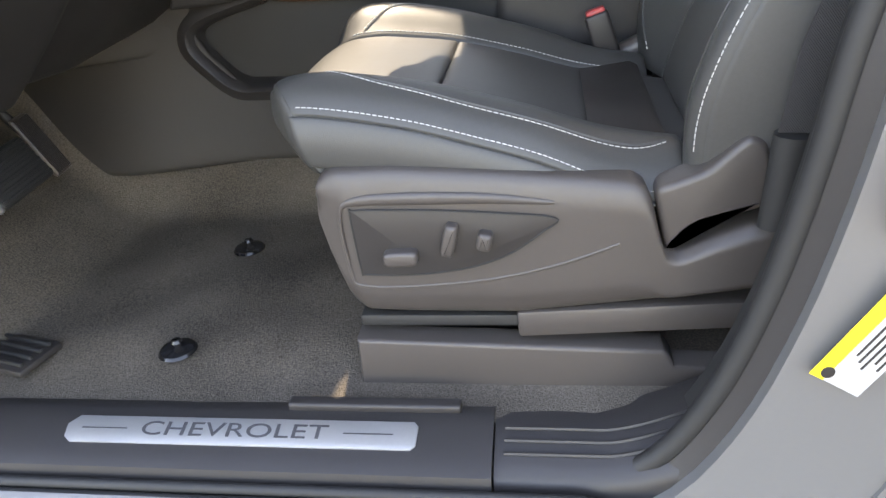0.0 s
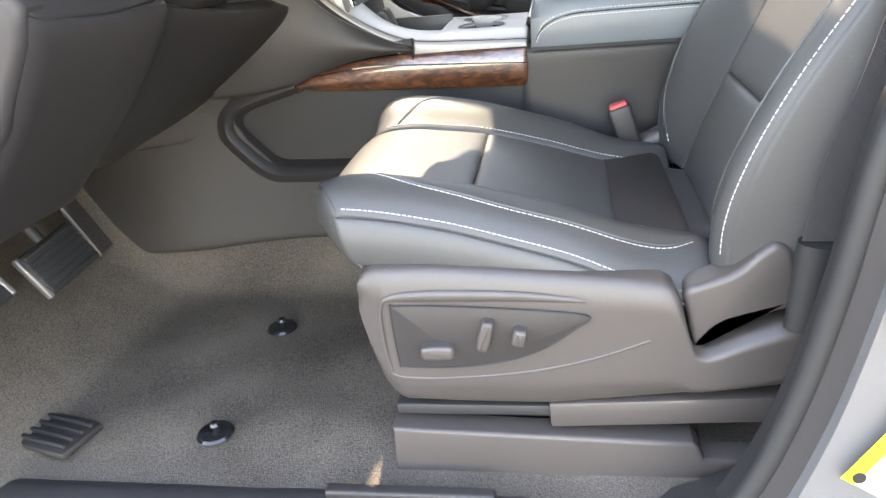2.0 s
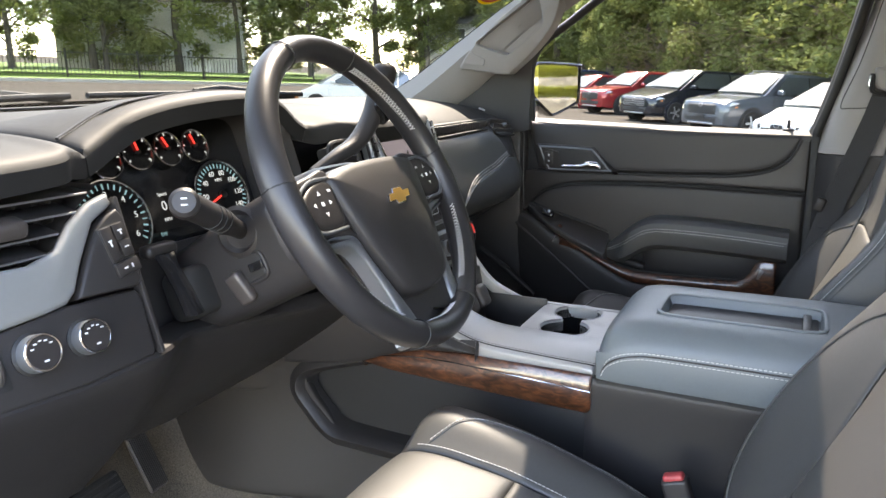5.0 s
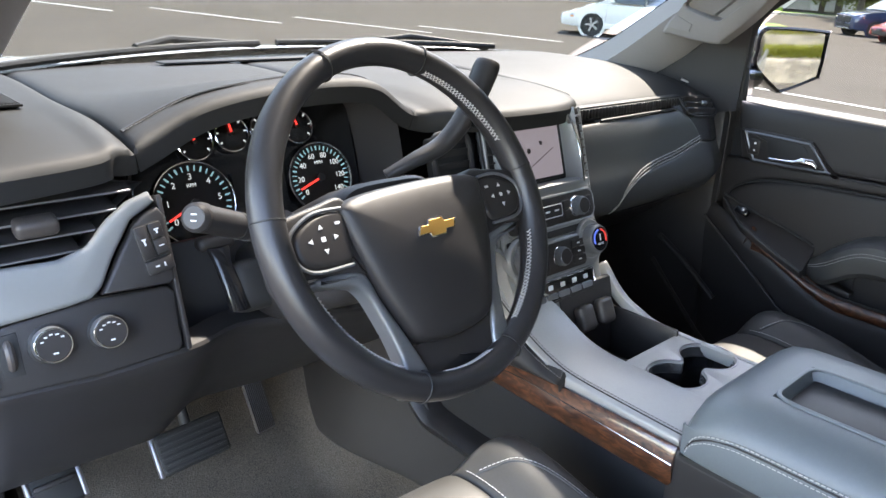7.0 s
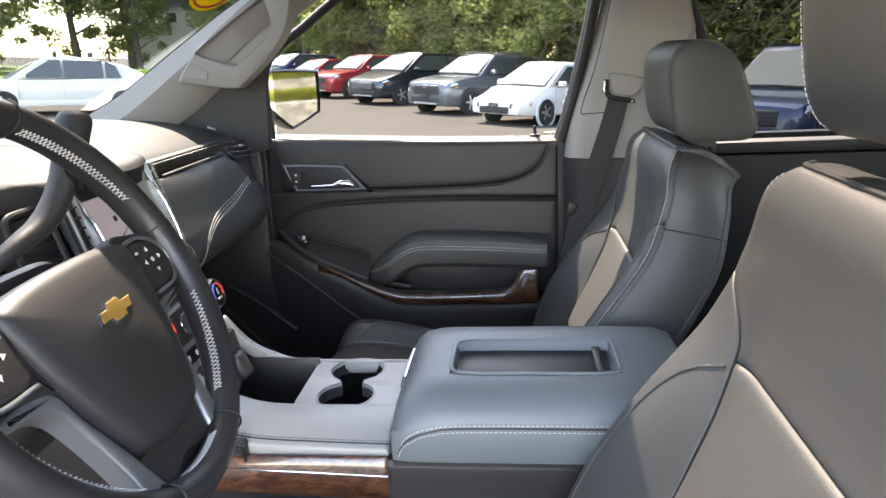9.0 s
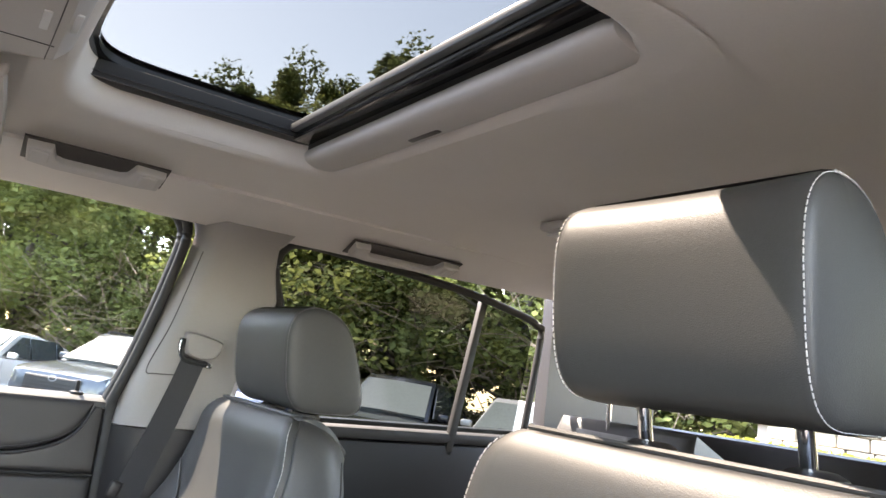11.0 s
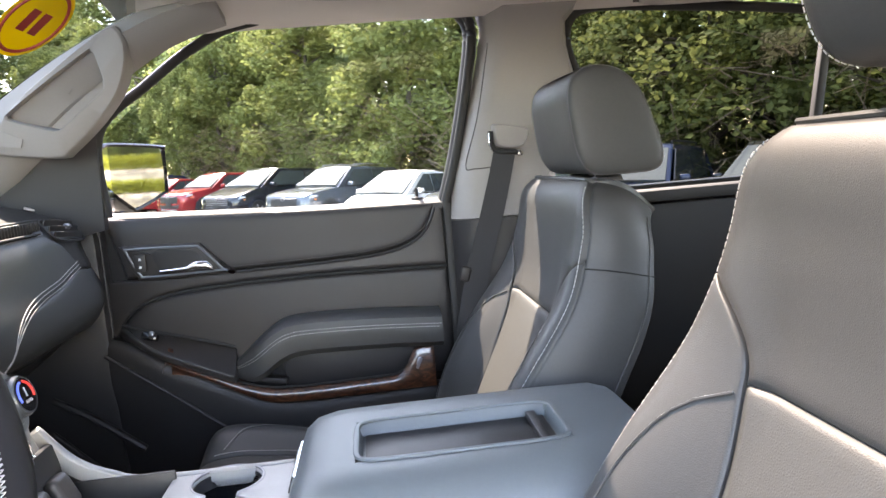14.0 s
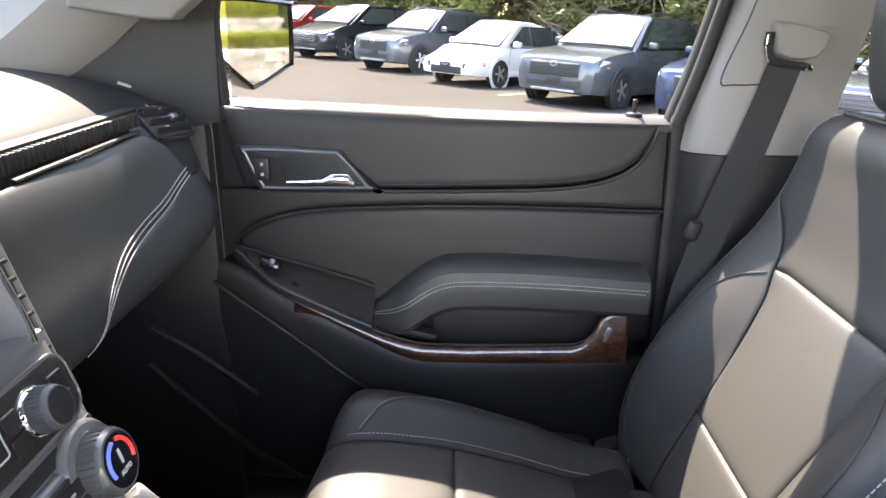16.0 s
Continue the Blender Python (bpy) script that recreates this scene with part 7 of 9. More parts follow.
pillar(1, ap_)
frit = []
for i, v in enumerate(apc):
    d = (apc[min(i + 1, 29)] - apc[max(i - 1, 0)]).normalized()
    f = Vector((-d.z, 0, d.x)) * 0.004
    frit.append([v + f + Vector((0, 0.034, 0)), v + f + Vector((0, -0.010, 0)), v + f * 0.4 + Vector((0, -0.010, 0)), v + f * 0.4 + Vector((0, 0.034, 0))])
part("glass_edge", loft(frit), GLOSSY, ap_, "black printed edge of the windshield")
gh = thing("pillar_grab_handle", "light grey grab handle on the windshield pillar", "grab handle")
HO = curve([(x, 0, z) for x, z in ((-0.425, 0.985), (-0.40, 0.971), (-0.294, 0.957), (-0.262, 0.970), (-0.19, 1.028), (-0.14, 1.085), (-0.115, 1.15), (-0.122, 1.19), (-0.15, 1.190), (-0.25, 1.130), (-0.34, 1.070))], 90, closed=True)
HI = curve([(x, 0, z) for x, z in ((-0.362, 1.042), (-0.352, 1.034), (-0.290, 1.013), (-0.278, 1.012), (-0.266, 1.016), (-0.225, 1.044), (-0.182, 1.076), (-0.173, 1.086), (-0.172, 1.110), (-0.177, 1.144), (-0.183, 1.152), (-0.193, 1.149), (-0.27, 1.104), (-0.350, 1.054))], 90, closed=True)
hm_ = Vector((-0.25, 0, 1.075))


def hring(c, y, f=1.0):
    """A ring of the handle plate, leaning with the pillar."""
    return [Vector((hm_.x + (v.x - hm_.x) * f, y - 0.25 * (v.z - 1.05), hm_.z + (v.z - hm_.z) * f)) for v in c]


part("handle_frame", loft([hring(HO, 0.725), hring(HO, 0.690), hring(HO, 0.682, 0.985), hring(HO, 0.679, 0.955), hring(HI, 0.677, 1.05), hring(HI, 0.680, 1.01), hring(HI, 0.688), hring(HI, 0.712, 0.95)], caps=False), TRIM_SHADED, gh)
part("handle_recess", loft([hring(HI, 0.711, 0.97), hring(HI, 0.713, 0.5), hring(HI, 0.714, 0.05)]), TRIM_SHADED, gh)
part("foot_cap", loft([[Vector((x, y - 0.25 * (z - 1.05), z)) for x, z in ((-0.412, 0.990), (-0.352, 0.982), (-0.345, 0.998), (-0.385, 1.018))] for y in (0.681, 0.676)]), TRIM_SHADED, gh)
dp = thing("driver_windshield_pillar", "light grey driver side windshield pillar trim", "pillar", kind="structure")
pillar(-1, dp)
part("driver_roof_rail", loft([[Vector((x, y, z)) for y, z in ((-0.68, 1.24), (-0.73, 1.195), (-0.80, 1.20), (-0.80, 1.30), (-0.68, 1.30))] for x in (-0.12, 0.3, 0.7, 2.2)]), TR, dp)

FL = curve([(-0.60, -0.84, 0.79), (-0.45, -0.83, 0.862), (-0.30, -0.825, 0.930), (-0.224, -0.82, 0.965), (-0.153, -0.82, 0.997), (-0.086, -0.82, 1.031), (0.0, -0.81, 1.075), (0.12, -0.80, 1.130), (0.28, -0.80, 1.175), (0.45, -0.80, 1.195), (0.72, -0.80, 1.20)], 50)
rows_f = []
for i, v in enumerate(FL):
    d = (FL[min(i + 1, 49)] - FL[max(i - 1, 0)]).normalized()
    u = Vector((-d.z, 0, d.x))
    rows_f.append([v, v + Vector((0, -0.035, 0)) + u * 0.012, v + Vector((0, -0.06, 0)) + u * 0.045, v + Vector((0, -0.05, 0)) + u * 0.11, v + Vector((0, 0.04, 0)) + u * 0.11, v + Vector((0, 0.03, 0)) + u * 0.03])
part("pillar_flange", loft(rows_f), HARD, dp, "dark grey pillar flange")
part("flange_seal", tube([v + Vector((0, -0.004, 0)) for v in FL], 0.009, 8), RUBBER, dp)

# windshield and hood
ws = thing("windshield", "clear windshield glass", "windshield", kind="structure")


def wsf(a, b):
    y = -0.80 + 1.60 * b
    f = 1 - (y / 0.80) ** 2
    x0_, z0_ = -0.84 - 0.30 * f, 0.865 + 0.02 * f
    x1_, z1_ = 0.02 - 0.08 * f, 1.265 + 0.025 * f
    return Vector((x0_ + (x1_ - x0_) * a, y * (1 - 0.13 * a), z0_ + (z1_ - z0_) * a + 0.025 * math.sin(math.pi * a)))


def screen_sheet(drop):
    bmw = bmesh.new()
    wv = [[bmw.verts.new(wsf(i / 16, j / 20) - Vector((0, 0, drop))) for j in range(21)] for i in range(17)]
    for i in range(16):
        for j in range(20):
            bmw.faces.new((wv[i][j], wv[i + 1][j], wv[i + 1][j + 1], wv[i][j + 1]))
    return bmw


part("windshield_glass", screen_sheet(0.0), WINDSHIELD, ws)
# added second sheet dims the view ahead and lets the sun through
wsg = part("windshield_film", screen_sheet(0.006), WINDSHIELD_FILTER, ws, "added sheet that dims the view out of the windshield, not the sun")
wsg.visible_shadow = False
part("lower_frit", loft([[wsf(0.0, j / 20) + Vector((0, 0, 0.004)), wsf(0.045, j / 20) + Vector((0, 0, 0.004))] for j in range(21)], closed=False), GLOSSY, ws)
for k, (ya, yb) in enumerate(((-0.70, -0.05), (0.0, 0.62))):
    wp = thing("wiper", "black windshield wiper lying at the glass base", "wiper", "wipers")
    part("wiper_blade", tube([wsf(0.045, (y + 0.8) / 1.6) + Vector((-0.01, 0, 0.016)) for y in [ya + (yb - ya) * i / 12 for i in range(13)]], 0.008, 8), RUBBER, wp)
    part("wiper_arm", tube([wsf(0.0, (yb + 0.8) / 1.6) + Vector((-0.02, 0.02, 0.03)), wsf(0.03, (ya * 0.35 + yb * 0.65 + 0.8) / 1.6) + Vector((-0.02, 0, 0.040)), wsf(0.045, (ya * 0.5 + yb * 0.5 + 0.8) / 1.6) + Vector((-0.015, 0, 0.022))], 0.009, 8), RUBBER, wp)
part("cowl", loft([[Vector((-1.0 - 0.30 * (1 - (y / 0.85) ** 2), y, 0.845)), Vector((-0.86 - 0.30 * (1 - (y / 0.85) ** 2), y, 0.862))] for y in [-0.85 + 0.085 * i for i in range(21)]], closed=False), RUBBER, body)


def hood(a, b):
    y = -0.88 + 1.76 * b
    x = -1.02 - 0.28 * (1 - (y / 0.88) ** 2) - 1.0 * a
    return Vector((x, y, 0.865 + 0.035 * math.sin(math.pi * b) - 0.05 * a - 0.10 * a**3 + 0.022 * step((abs(y) - 0.45) / 0.2) * step((0.85 - abs(y)) / 0.15)))


part("hood_panel", quilt(hood, (-1.5, 0, 0.3), 18, 26, 0.01, 0.03, 0.05), PAINT_SUNLIT, body, "silver hood, sunlit tone in its paint")
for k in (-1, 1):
    part("front_fender", box((1.35, 0.10, 0.55), (-1.60, k * 0.93, 0.52), 0.05, 4), PAINT_SUNLIT, body)
part("nose", box((0.12, 1.8, 0.6), (-2.25, 0, 0.42), 0.05, 4), PAINT_SUNLIT, body)
oval = thing("windshield_sticker", "round yellow sticker with red figures on the windshield", "sticker")
STICK = mat("sticker_yellow", (0.80, 0.60, 0.03), 0.5, vary=0.06)
nt = STICK.node_tree
tl_ = nt.nodes.new("ShaderNodeBsdfTranslucent")
tl_.inputs["Color"].default_value = (0.85, 0.62, 0.03, 1)
ms2 = nt.nodes.new("ShaderNodeMixShader")
ms2.inputs[0].default_value = 0.6
nt.links.new(nt.nodes["Principled BSDF"].outputs[0], ms2.inputs[1])
nt.links.new(tl_.outputs[0], ms2.inputs[2])
nt.links.new(ms2.outputs[0], nt.nodes["Material Output"].inputs["Surface"])
mo_ = axes((-0.196, 0.459, 1.169), (0.2, 1, 0), (0.50, -0.32, -0.80)) @ Matrix.Diagonal((0.97, 1.42, 1, 1))
part("sticker_disc", moved(cyl(0.056, 0.001, n=40), mo_), STICK, oval)
part("sticker_rim", moved(tube([(0.048 * math.cos(a), 0.048 * math.sin(a), 0.0008) for a in [6.2832 * i / 40 for i in range(40)]], 0.0026, 6, closed=True), mo_), RED_MARK, oval)
for i_, a_ in enumerate((-0.012, 0.012)):
    part("figure", moved(box((0.016, 0.034, 0.0006), (a_, 0.0, 0.001)), mo_), RED_MARK, oval)

# rear view mirror on its stem
rv = thing("rear_view_mirror", "black rear view mirror hanging from the windshield", "mirror")
mrv = axes((-0.100, 0.0, 1.165), (-0.22, 1, 0), (0.95, -0.21, -0.12))
rvo = [(v.x, v.y) for v in curve([(-0.118, -0.026, 0), (-0.06, -0.034, 0), (0.06, -0.034, 0), (0.118, -0.026, 0), (0.124, 0.0, 0), (0.116, 0.028, 0), (0.05, 0.034, 0), (-0.05, 0.034, 0), (-0.116, 0.028, 0), (-0.124, 0.0, 0)], 60, closed=True)]
part("housing", moved(loft([[Vector((a * f, b * f, z)) for a, b in rvo] for f, z in ((0.5, -0.040), (0.88, -0.028), (1.0, -0.010), (1.0, 0.004), (0.96, 0.006))]), mrv), HARD, rv)
part("mirror_glass", sheet([mrv @ Vector((a * 0.95, b * 0.93, 0.0068)) for a, b in rvo]), MIRROR, rv)
part("stem", tube([(-0.125, 0.004, 1.170), (-0.150, 0.0, 1.215), (-0.165, 0.0, 1.245)], 0.011, 10), HARD, rv)

# roof lining with the sunroof opening
roof = thing("ceiling", "grey beige cloth headliner with sunroof opening", "headliner", kind="structure")
SX0, SX1, SYH = 0.252, 0.716, 0.382


def roof_z(x, y):
    return 1.262 + 0.012 * (1 - (y / 0.7) ** 2) - 0.05 * step((abs(y) - 0.52) / 0.22) - 0.006 * (x - 0.4) ** 2


bmh = bmesh.new()
xs = sorted(set([-0.06 + 0.04 * i for i in range(8)] + [SX0, SX1] + [SX0 + (SX1 - SX0) * i / 8 for i in range(9)] + [SX1 + 0.06 * i for i in range(1, 28)]))
ys = sorted(set([-0.74 + (0.74 - SYH) * i / 9 for i in range(10)] + [-SYH + 2 * SYH * i / 14 for i in range(15)] + [SYH + (0.74 - SYH) * i / 9 for i in range(10)]))
hv_ = {}


def hvt(i, j):
    if (i, j) not in hv_:
        x, y = xs[i], ys[j]
        hv_[i, j] = bmh.verts.new((x, y, roof_z(x, y)))
    return hv_[i, j]


for i in range(len(xs) - 1):
    for j in range(len(ys) - 1):
        if xs[i] >= SX0 - 1e-6 and xs[i + 1] <= SX1 + 1e-6 and ys[j] >= -SYH - 1e-6 and ys[j + 1] <= SYH + 1e-6:
            continue
        bmh.faces.new((hvt(i, j), hvt(i + 1, j), hvt(i + 1, j + 1), hvt(i, j + 1)))
part("headliner", bmh, HEADLINER, roof)


def rr(f, z, e=0.33, n=96, cx=(SX0 + SX1) / 2, hx=(SX1 - SX0) / 2, hy=SYH):
    """A rounded rectangle round the sunroof opening."""
    out = []
    for i in range(n):
        a = 6.283185 * i / n
        c, s_ = math.cos(a), math.sin(a)
        out.append(Vector((cx + (hx + f) * math.copysign(abs(c) ** e, c), (hy + f) * math.copysign(abs(s_) ** e, s_), z)))
    return out


part("opening_lip", loft([rr(0.05, 1.2655, 0.2), rr(0.012, 1.2635), rr(0.0, 1.272), rr(-0.006, 1.29), rr(-0.010, 1.336)], caps=False), HEADLINER, roof)
part("roof_skin", loft([rr(-0.02, 1.345), rr(0.25, 1.345), rr(0.25, 1.36), rr(-0.02, 1.36)], caps=False), PAINT_SILVER, body)
for k in (-1, 1):
    part("roof_side", box((2.6, 0.42, 0.02), (0.95, k * 0.60, 1.345), 0.005), PAINT_SILVER, body)
part("roof_rear", box((1.4, 1.5, 0.02), (1.60, 0, 1.347), 0.005), PAINT_SILVER, body)
part("roof_front", box((0.34, 1.4, 0.02), (0.04, 0, 1.325), 0.005, turn=(0, -6, 0)), PAINT_SILVER, body)
sun_r = thing("sunroof", "tilted glass sunroof panel with black frame", "sunroof")
part("glass_panel", sheet(rr(-0.018, 1.354)), ROOF_GLASS, sun_r)
# added under the glass to darken the sky without blocking sunlight
film = part("tint_film", sheet(rr(-0.018, 1.348)), ROOF_FILTER, sun_r, "added dark film that dims the sky view, not the sun")
film.visible_shadow = False
part("black_frame", loft([rr(-0.009, 1.336), rr(-0.022, 1.338), rr(-0.022, 1.350), rr(-0.006, 1.350)], caps=False), GLOSSY, sun_r)
for k in (-1, 1):
    rail_ = part("guide_rail", box((0.40, 0.034, 0.030), (0.47, k * (SYH - 0.026), 1.322), 0.004), RUBBER, sun_r)
    for dz in (1.308, 1.316):
        part("rail_groove", box((0.38, 0.004, 0.002), (0.46, k * (SYH - 0.043), dz), 0.0006), GLOSSY, rail_)
part("rear_channel", box((0.050, 0.70, 0.03), (0.640, 0, 1.318), 0.005), GLOSSY, sun_r)
part("channel_lip", box((0.008, 0.70, 0.016), (0.650, 0, 1.298), 0.003), RUBBER, sun_r)
part("rear_rail", box((0.016, 0.68, 0.012), (0.611, 0, 1.322), 0.003), SILVER_DARK, sun_r)
shd = part("shade_edge", loft([[Vector((0.680 + 0.040 * k_ * math.cos(a), y, 1.284 + 0.019 * k_ * math.sin(a))) for a in [0.2618 * i for i in range(24)]] for y, k_ in ((-0.362, 0.5), (-0.358, 0.85), (-0.345, 1.0), (0.0, 1.0), (0.345, 1.0), (0.358, 0.85), (0.362, 0.5))]), TRIM, sun_r, "pale sunshade edge with pull")
part("shade_pull", box((0.010, 0.075, 0.006), (0.688, 0.03, 1.2665), 0.002), HARD_WARM, shd)

# overhead console
oc = thing("overhead_console", "light grey overhead console with lamp buttons and dial", "overhead console")
OC_W = [(-0.06, 0.205), (0.06, 0.205), (0.15, 0.185), (0.20, 0.160), (0.230, 0.145), (0.246, 0.130)]


def ocf(x, y):
    """The console's lower face."""
    return Vector((x, y, 1.246 - 0.006 * math.cos(9 * y) + 0.020 * step((x - 0.222) / 0.026)))


def oc_s(a, b):
    x = -0.05 + 0.296 * a
    w = smooth(OC_W, x)
    return ocf(x, -w + 2 * w * b)


part("console_shell", quilt(oc_s, (0.08, 0, 1.5), 20, 18, 0.006, 0.014, 0.03), TR, oc)
for x in (0.160, 0.216):
    w = smooth(OC_W, x) - 0.012
    part("panel_gap", tube([ocf(x, -w + 2 * w * i / 14) + Vector((0, 0, -0.0005)) for i in range(15)], 0.0007, 6), HARD_WARM, oc)
part("panel_gap", tube([ocf(0.02 + 0.20 * i / 10, 0.100 - 0.02 * i / 10) + Vector((0, 0, -0.0005)) for i in range(11)], 0.0006, 6), HARD_WARM, oc)
part("panel_gap", tube([ocf(0.02 + 0.20 * i / 10, -0.100 + 0.02 * i / 10) + Vector((0, 0, -0.0005)) for i in range(11)], 0.0006, 6), HARD_WARM, oc)
rd_ = part("roof_dial", moved(spin([(0.023, 0.004), (0.022, -0.010), (0.018, -0.014), (0, -0.014)], 28), Matrix.Translation(ocf(0.094, 0.070))), CHROME, oc, "bright sunroof dial")
part("dial_face", moved(cyl(0.015, 0.002, n=24), Matrix.Translation(ocf(0.094, 0.070) + Vector((0, 0, -0.0145)))), TR, rd_)
for x, y, w, d, m in ((0.098, -0.012, 0.034, 0.036, HARD_WARM), (0.136, 0.012, 0.024, 0.042, TRIM), (0.077, -0.050, 0.026, 0.044, TRIM), (0.020, -0.05, 0.028, 0.036, TRIM), (0.036, 0.172, 0.034, 0.045, TRIM), (0.076, 0.172, 0.026, 0.040, TRIM)):
    bt_ = part("console_button", box((w, d, 0.008), ocf(x, y) + Vector((0, 0, -0.001)), 0.003), m, oc)
    part("button_gap", box((w + 0.004, d + 0.004, 0.003), ocf(x, y) + Vector((0, 0, 0.0008)), 0.001), RUBBER, bt_)
for x in (0.204, 0.232):
    for y in (0.002,):
        part("lamp_lens", box((0.008, 0.052, 0.003), ocf(x, y) + Vector((0, 0, -0.001)), 0.001), WHITE_MARK, oc)
# sun visors
for k, nm in ((1, "passenger"), (-1, "driver")):
    vs_ = thing("sun_visor", "light grey folded sun visor with a warning label", "sun visor", "sun visors")
    vo = curve([(a, b, 0) for a, b in ((-0.02, 0.20 * k), (0.165, 0.195 * k), (0.185, 0.215 * k), (0.20, 0.56 * k), (0.185, 0.60 * k), (0.05, 0.62 * k), (0.0, 0.60 * k))], 50, closed=True)
    part("visor_board", loft([[Vector((v.x * s_ + (1 - s_) * 0.09, v.y * s_ + (1 - s_) * 0.4 * k, z - 0.30 * max(0, abs(v.y) - 0.50) ** 2 - 0.02)) for v in vo] for s_, z in ((0.97, 1.262), (1.0, 1.256), (1.0, 1.250), (0.97, 1.245))]), TR, vs_)
    part("label_sheet", box((0.046, 0.26, 0.001), (0.137, 0.375 * k, 1.2240)), WHITE_MARK, vs_)
    part("yellow_band", box((0.008, 0.26, 0.001), (0.156, 0.375 * k, 1.2236)), YELLOW, vs_)
    for r in range(7):
        part("text_bar", box((0.032, 0.003, 0.0006), (0.132, (0.272 + 0.033 * r) * k, 1.2234)), TRIM, vs_)
    if k < 0:
        part("visor_clip", moved(tube([(0.036 * math.copysign(abs(math.cos(a)) ** 0.5, math.cos(a)), 0.02 * math.copysign(abs(math.sin(a)) ** 0.5, math.sin(a)), 0) for a in [6.2832 * i / 40 for i in range(40)]], 0.006, 8, closed=True), Matrix.Translation((0.06, -0.10, 1.225))), TR, vs_)

# passenger roof side: rail, grab handles, pillars and rear glass
rs = thing("roof_side_trim", "grey beige roof side trim above the passenger doors", "roof trim", kind="structure")
part("side_rail", loft([[Vector((x, y, z)) for y, z in ((0.60, 1.2425), (0.70, 1.215), (0.755, 1.190 + (0.02 if 0.05 < x < 0.5 else 0.0)), (0.80, 1.20), (0.80, 1.33), (0.60, 1.33))] for x in (-0.14, 0.0, 0.1, 0.3, 0.5, 0.6, 0.9, 1.4, 2.2)]), HEADLINER, rs)
for x0_, x1_, yb_, zb_ in ((0.236, 0.462, 0.565, 1.226), (0.93, 1.235, 0.690, 1.204)):
    g_ = thing("roof_grab_handle", "light grey folded grab handle above the door", "grab handle", "roof handles")
    hx0, hx1 = x0_ + 0.046, x1_ - 0.060
    bar_o = [(x0_, -0.024), (x0_ + 0.004, 0.022), (x0_ + 0.05, 0.030), (x1_ - 0.05, 0.030), (x1_ - 0.004, 0.024), (x1_, -0.022), (hx1 + 0.008, -0.026), (hx1 - 0.002, 0.004), (hx1 - 0.014, 0.010), (hx0 + 0.014, 0.010), (hx0 + 0.002, 0.004), (hx0 - 0.006, -0.026)]
    mg_ = axes((0, yb_, zb_), (1, 0, 0), (0, -0.42, -1))
    part("grip", plate([(a, -b) for a, b in bar_o], 0.016, mg_, 0.006, 3), TR, g_)
    part("grip_recess", plate([(x0_ - 0.004, -0.034), (x1_ + 0.004, -0.034), (x1_ + 0.006, 0.030), (x0_ - 0.006, 0.030)], 0.004, mg_ @ Matrix.Translation((0, 0, -0.004)), 0.001), HARD_WARM, g_)
    for xx in (x0_ + 0.022, x1_ - 0.028):
        part("pivot_cap", moved(box((0.030, 0.034, 0.006), (0, 0, 0), 0.004, 3), mg_ @ Matrix.Translation((xx, 0.002, 0.016))), TR, g_)
bpil = thing("passenger_centre_pillar", "light grey centre pillar trim with seat belt guide", "pillar", kind="structure")
part("upper_trim", loft([[Vector((x0_, 0.800, z)), Vector((x0_ + 0.014, 0.772 - 0.045 * (z - 0.75), z)), Vector((x0_ + 0.05, 0.752 - 0.06 * (z - 0.75), z)), Vector((x1_ - 0.03, 0.752 - 0.06 * (z - 0.75), z)), Vector((x1_, 0.80, z))] for x0_, x1_, z in ((0.500, 0.74, 0.755), (0.515, 0.755, 0.85), (0.545, 0.775, 0.95), (0.575, 0.815, 1.05), (0.592, 0.800, 1.12), (0.600, 0.800, 1.17), (0.590, 0.84, 1.21))]), TRIM_SHADED, bpil)
part("lower_trim", loft([[Vector((x0_, 0.800, z)), Vector((x0_ + 0.014, 0.775, z)), Vector((x0_ + 0.05, 0.755, z)), Vector((x1_ - 0.03, 0.755, z)), Vector((x1_, 0.80, z))] for x0_, x1_, z in ((0.50, 0.74, 0.05), (0.50, 0.74, 0.4), (0.500, 0.742, 0.752))]), SOFT, bpil)
part("adjuster_slot", box((0.10, 0.008, 0.20), (0.665, 0.744, 1.045), 0.006, 3, turn=(0, 8, 0)), TRIM_SHADED, bpil)
part("trim_groove", tube(curve([(0.606, 0.736, 1.13), (0.585, 0.741, 1.03), (0.568, 0.745, 0.96), (0.540, 0.752, 0.872), (0.56, 0.746, 0.864), (0.61, 0.744, 0.866)], 30), 0.0014, 6), HARD_WARM, bpil)
bt = thing("passenger_seat_belt", "dark grey seat belt hanging from a grey pillar guide", "seat belt", "seat belts")
GO = curve([(x, 0, z) for x, z in ((0.600, 0.948), (0.607, 0.957), (0.640, 0.953), (0.675, 0.944), (0.682, 0.936), (0.676, 0.918), (0.664, 0.905), (0.635, 0.902), (0.612, 0.908), (0.604, 0.918))], 50, closed=True)
gc_ = Vector((0.642, 0, 0.928))
part("belt_guide", loft([[Vector((gc_.x + (v.x - gc_.x) * f, y, gc_.z + (v.z - gc_.z) * f)) for v in GO] for f, y in ((1.0, 0.748), (1.0, 0.732), (0.96, 0.724), (0.86, 0.720), (0.5, 0.719))]), TRIM_SHADED, bt, "light grey plastic belt guide")
part("guide_mouth", tube(curve([(0.597, 0.731, 0.942), (0.596, 0.730, 0.920), (0.602, 0.729, 0.903), (0.620, 0.728, 0.897), (0.655, 0.728, 0.892)], 24), 0.0075, 8, flat=0.8), RUBBER, bt)
part("guide_loop", tube(curve([(0.593, 0.728, 0.938), (0.592, 0.727, 0.915), (0.598, 0.726, 0.899)], 12), 0.0022, 8), CHROME, bt, "bright steel belt loop")
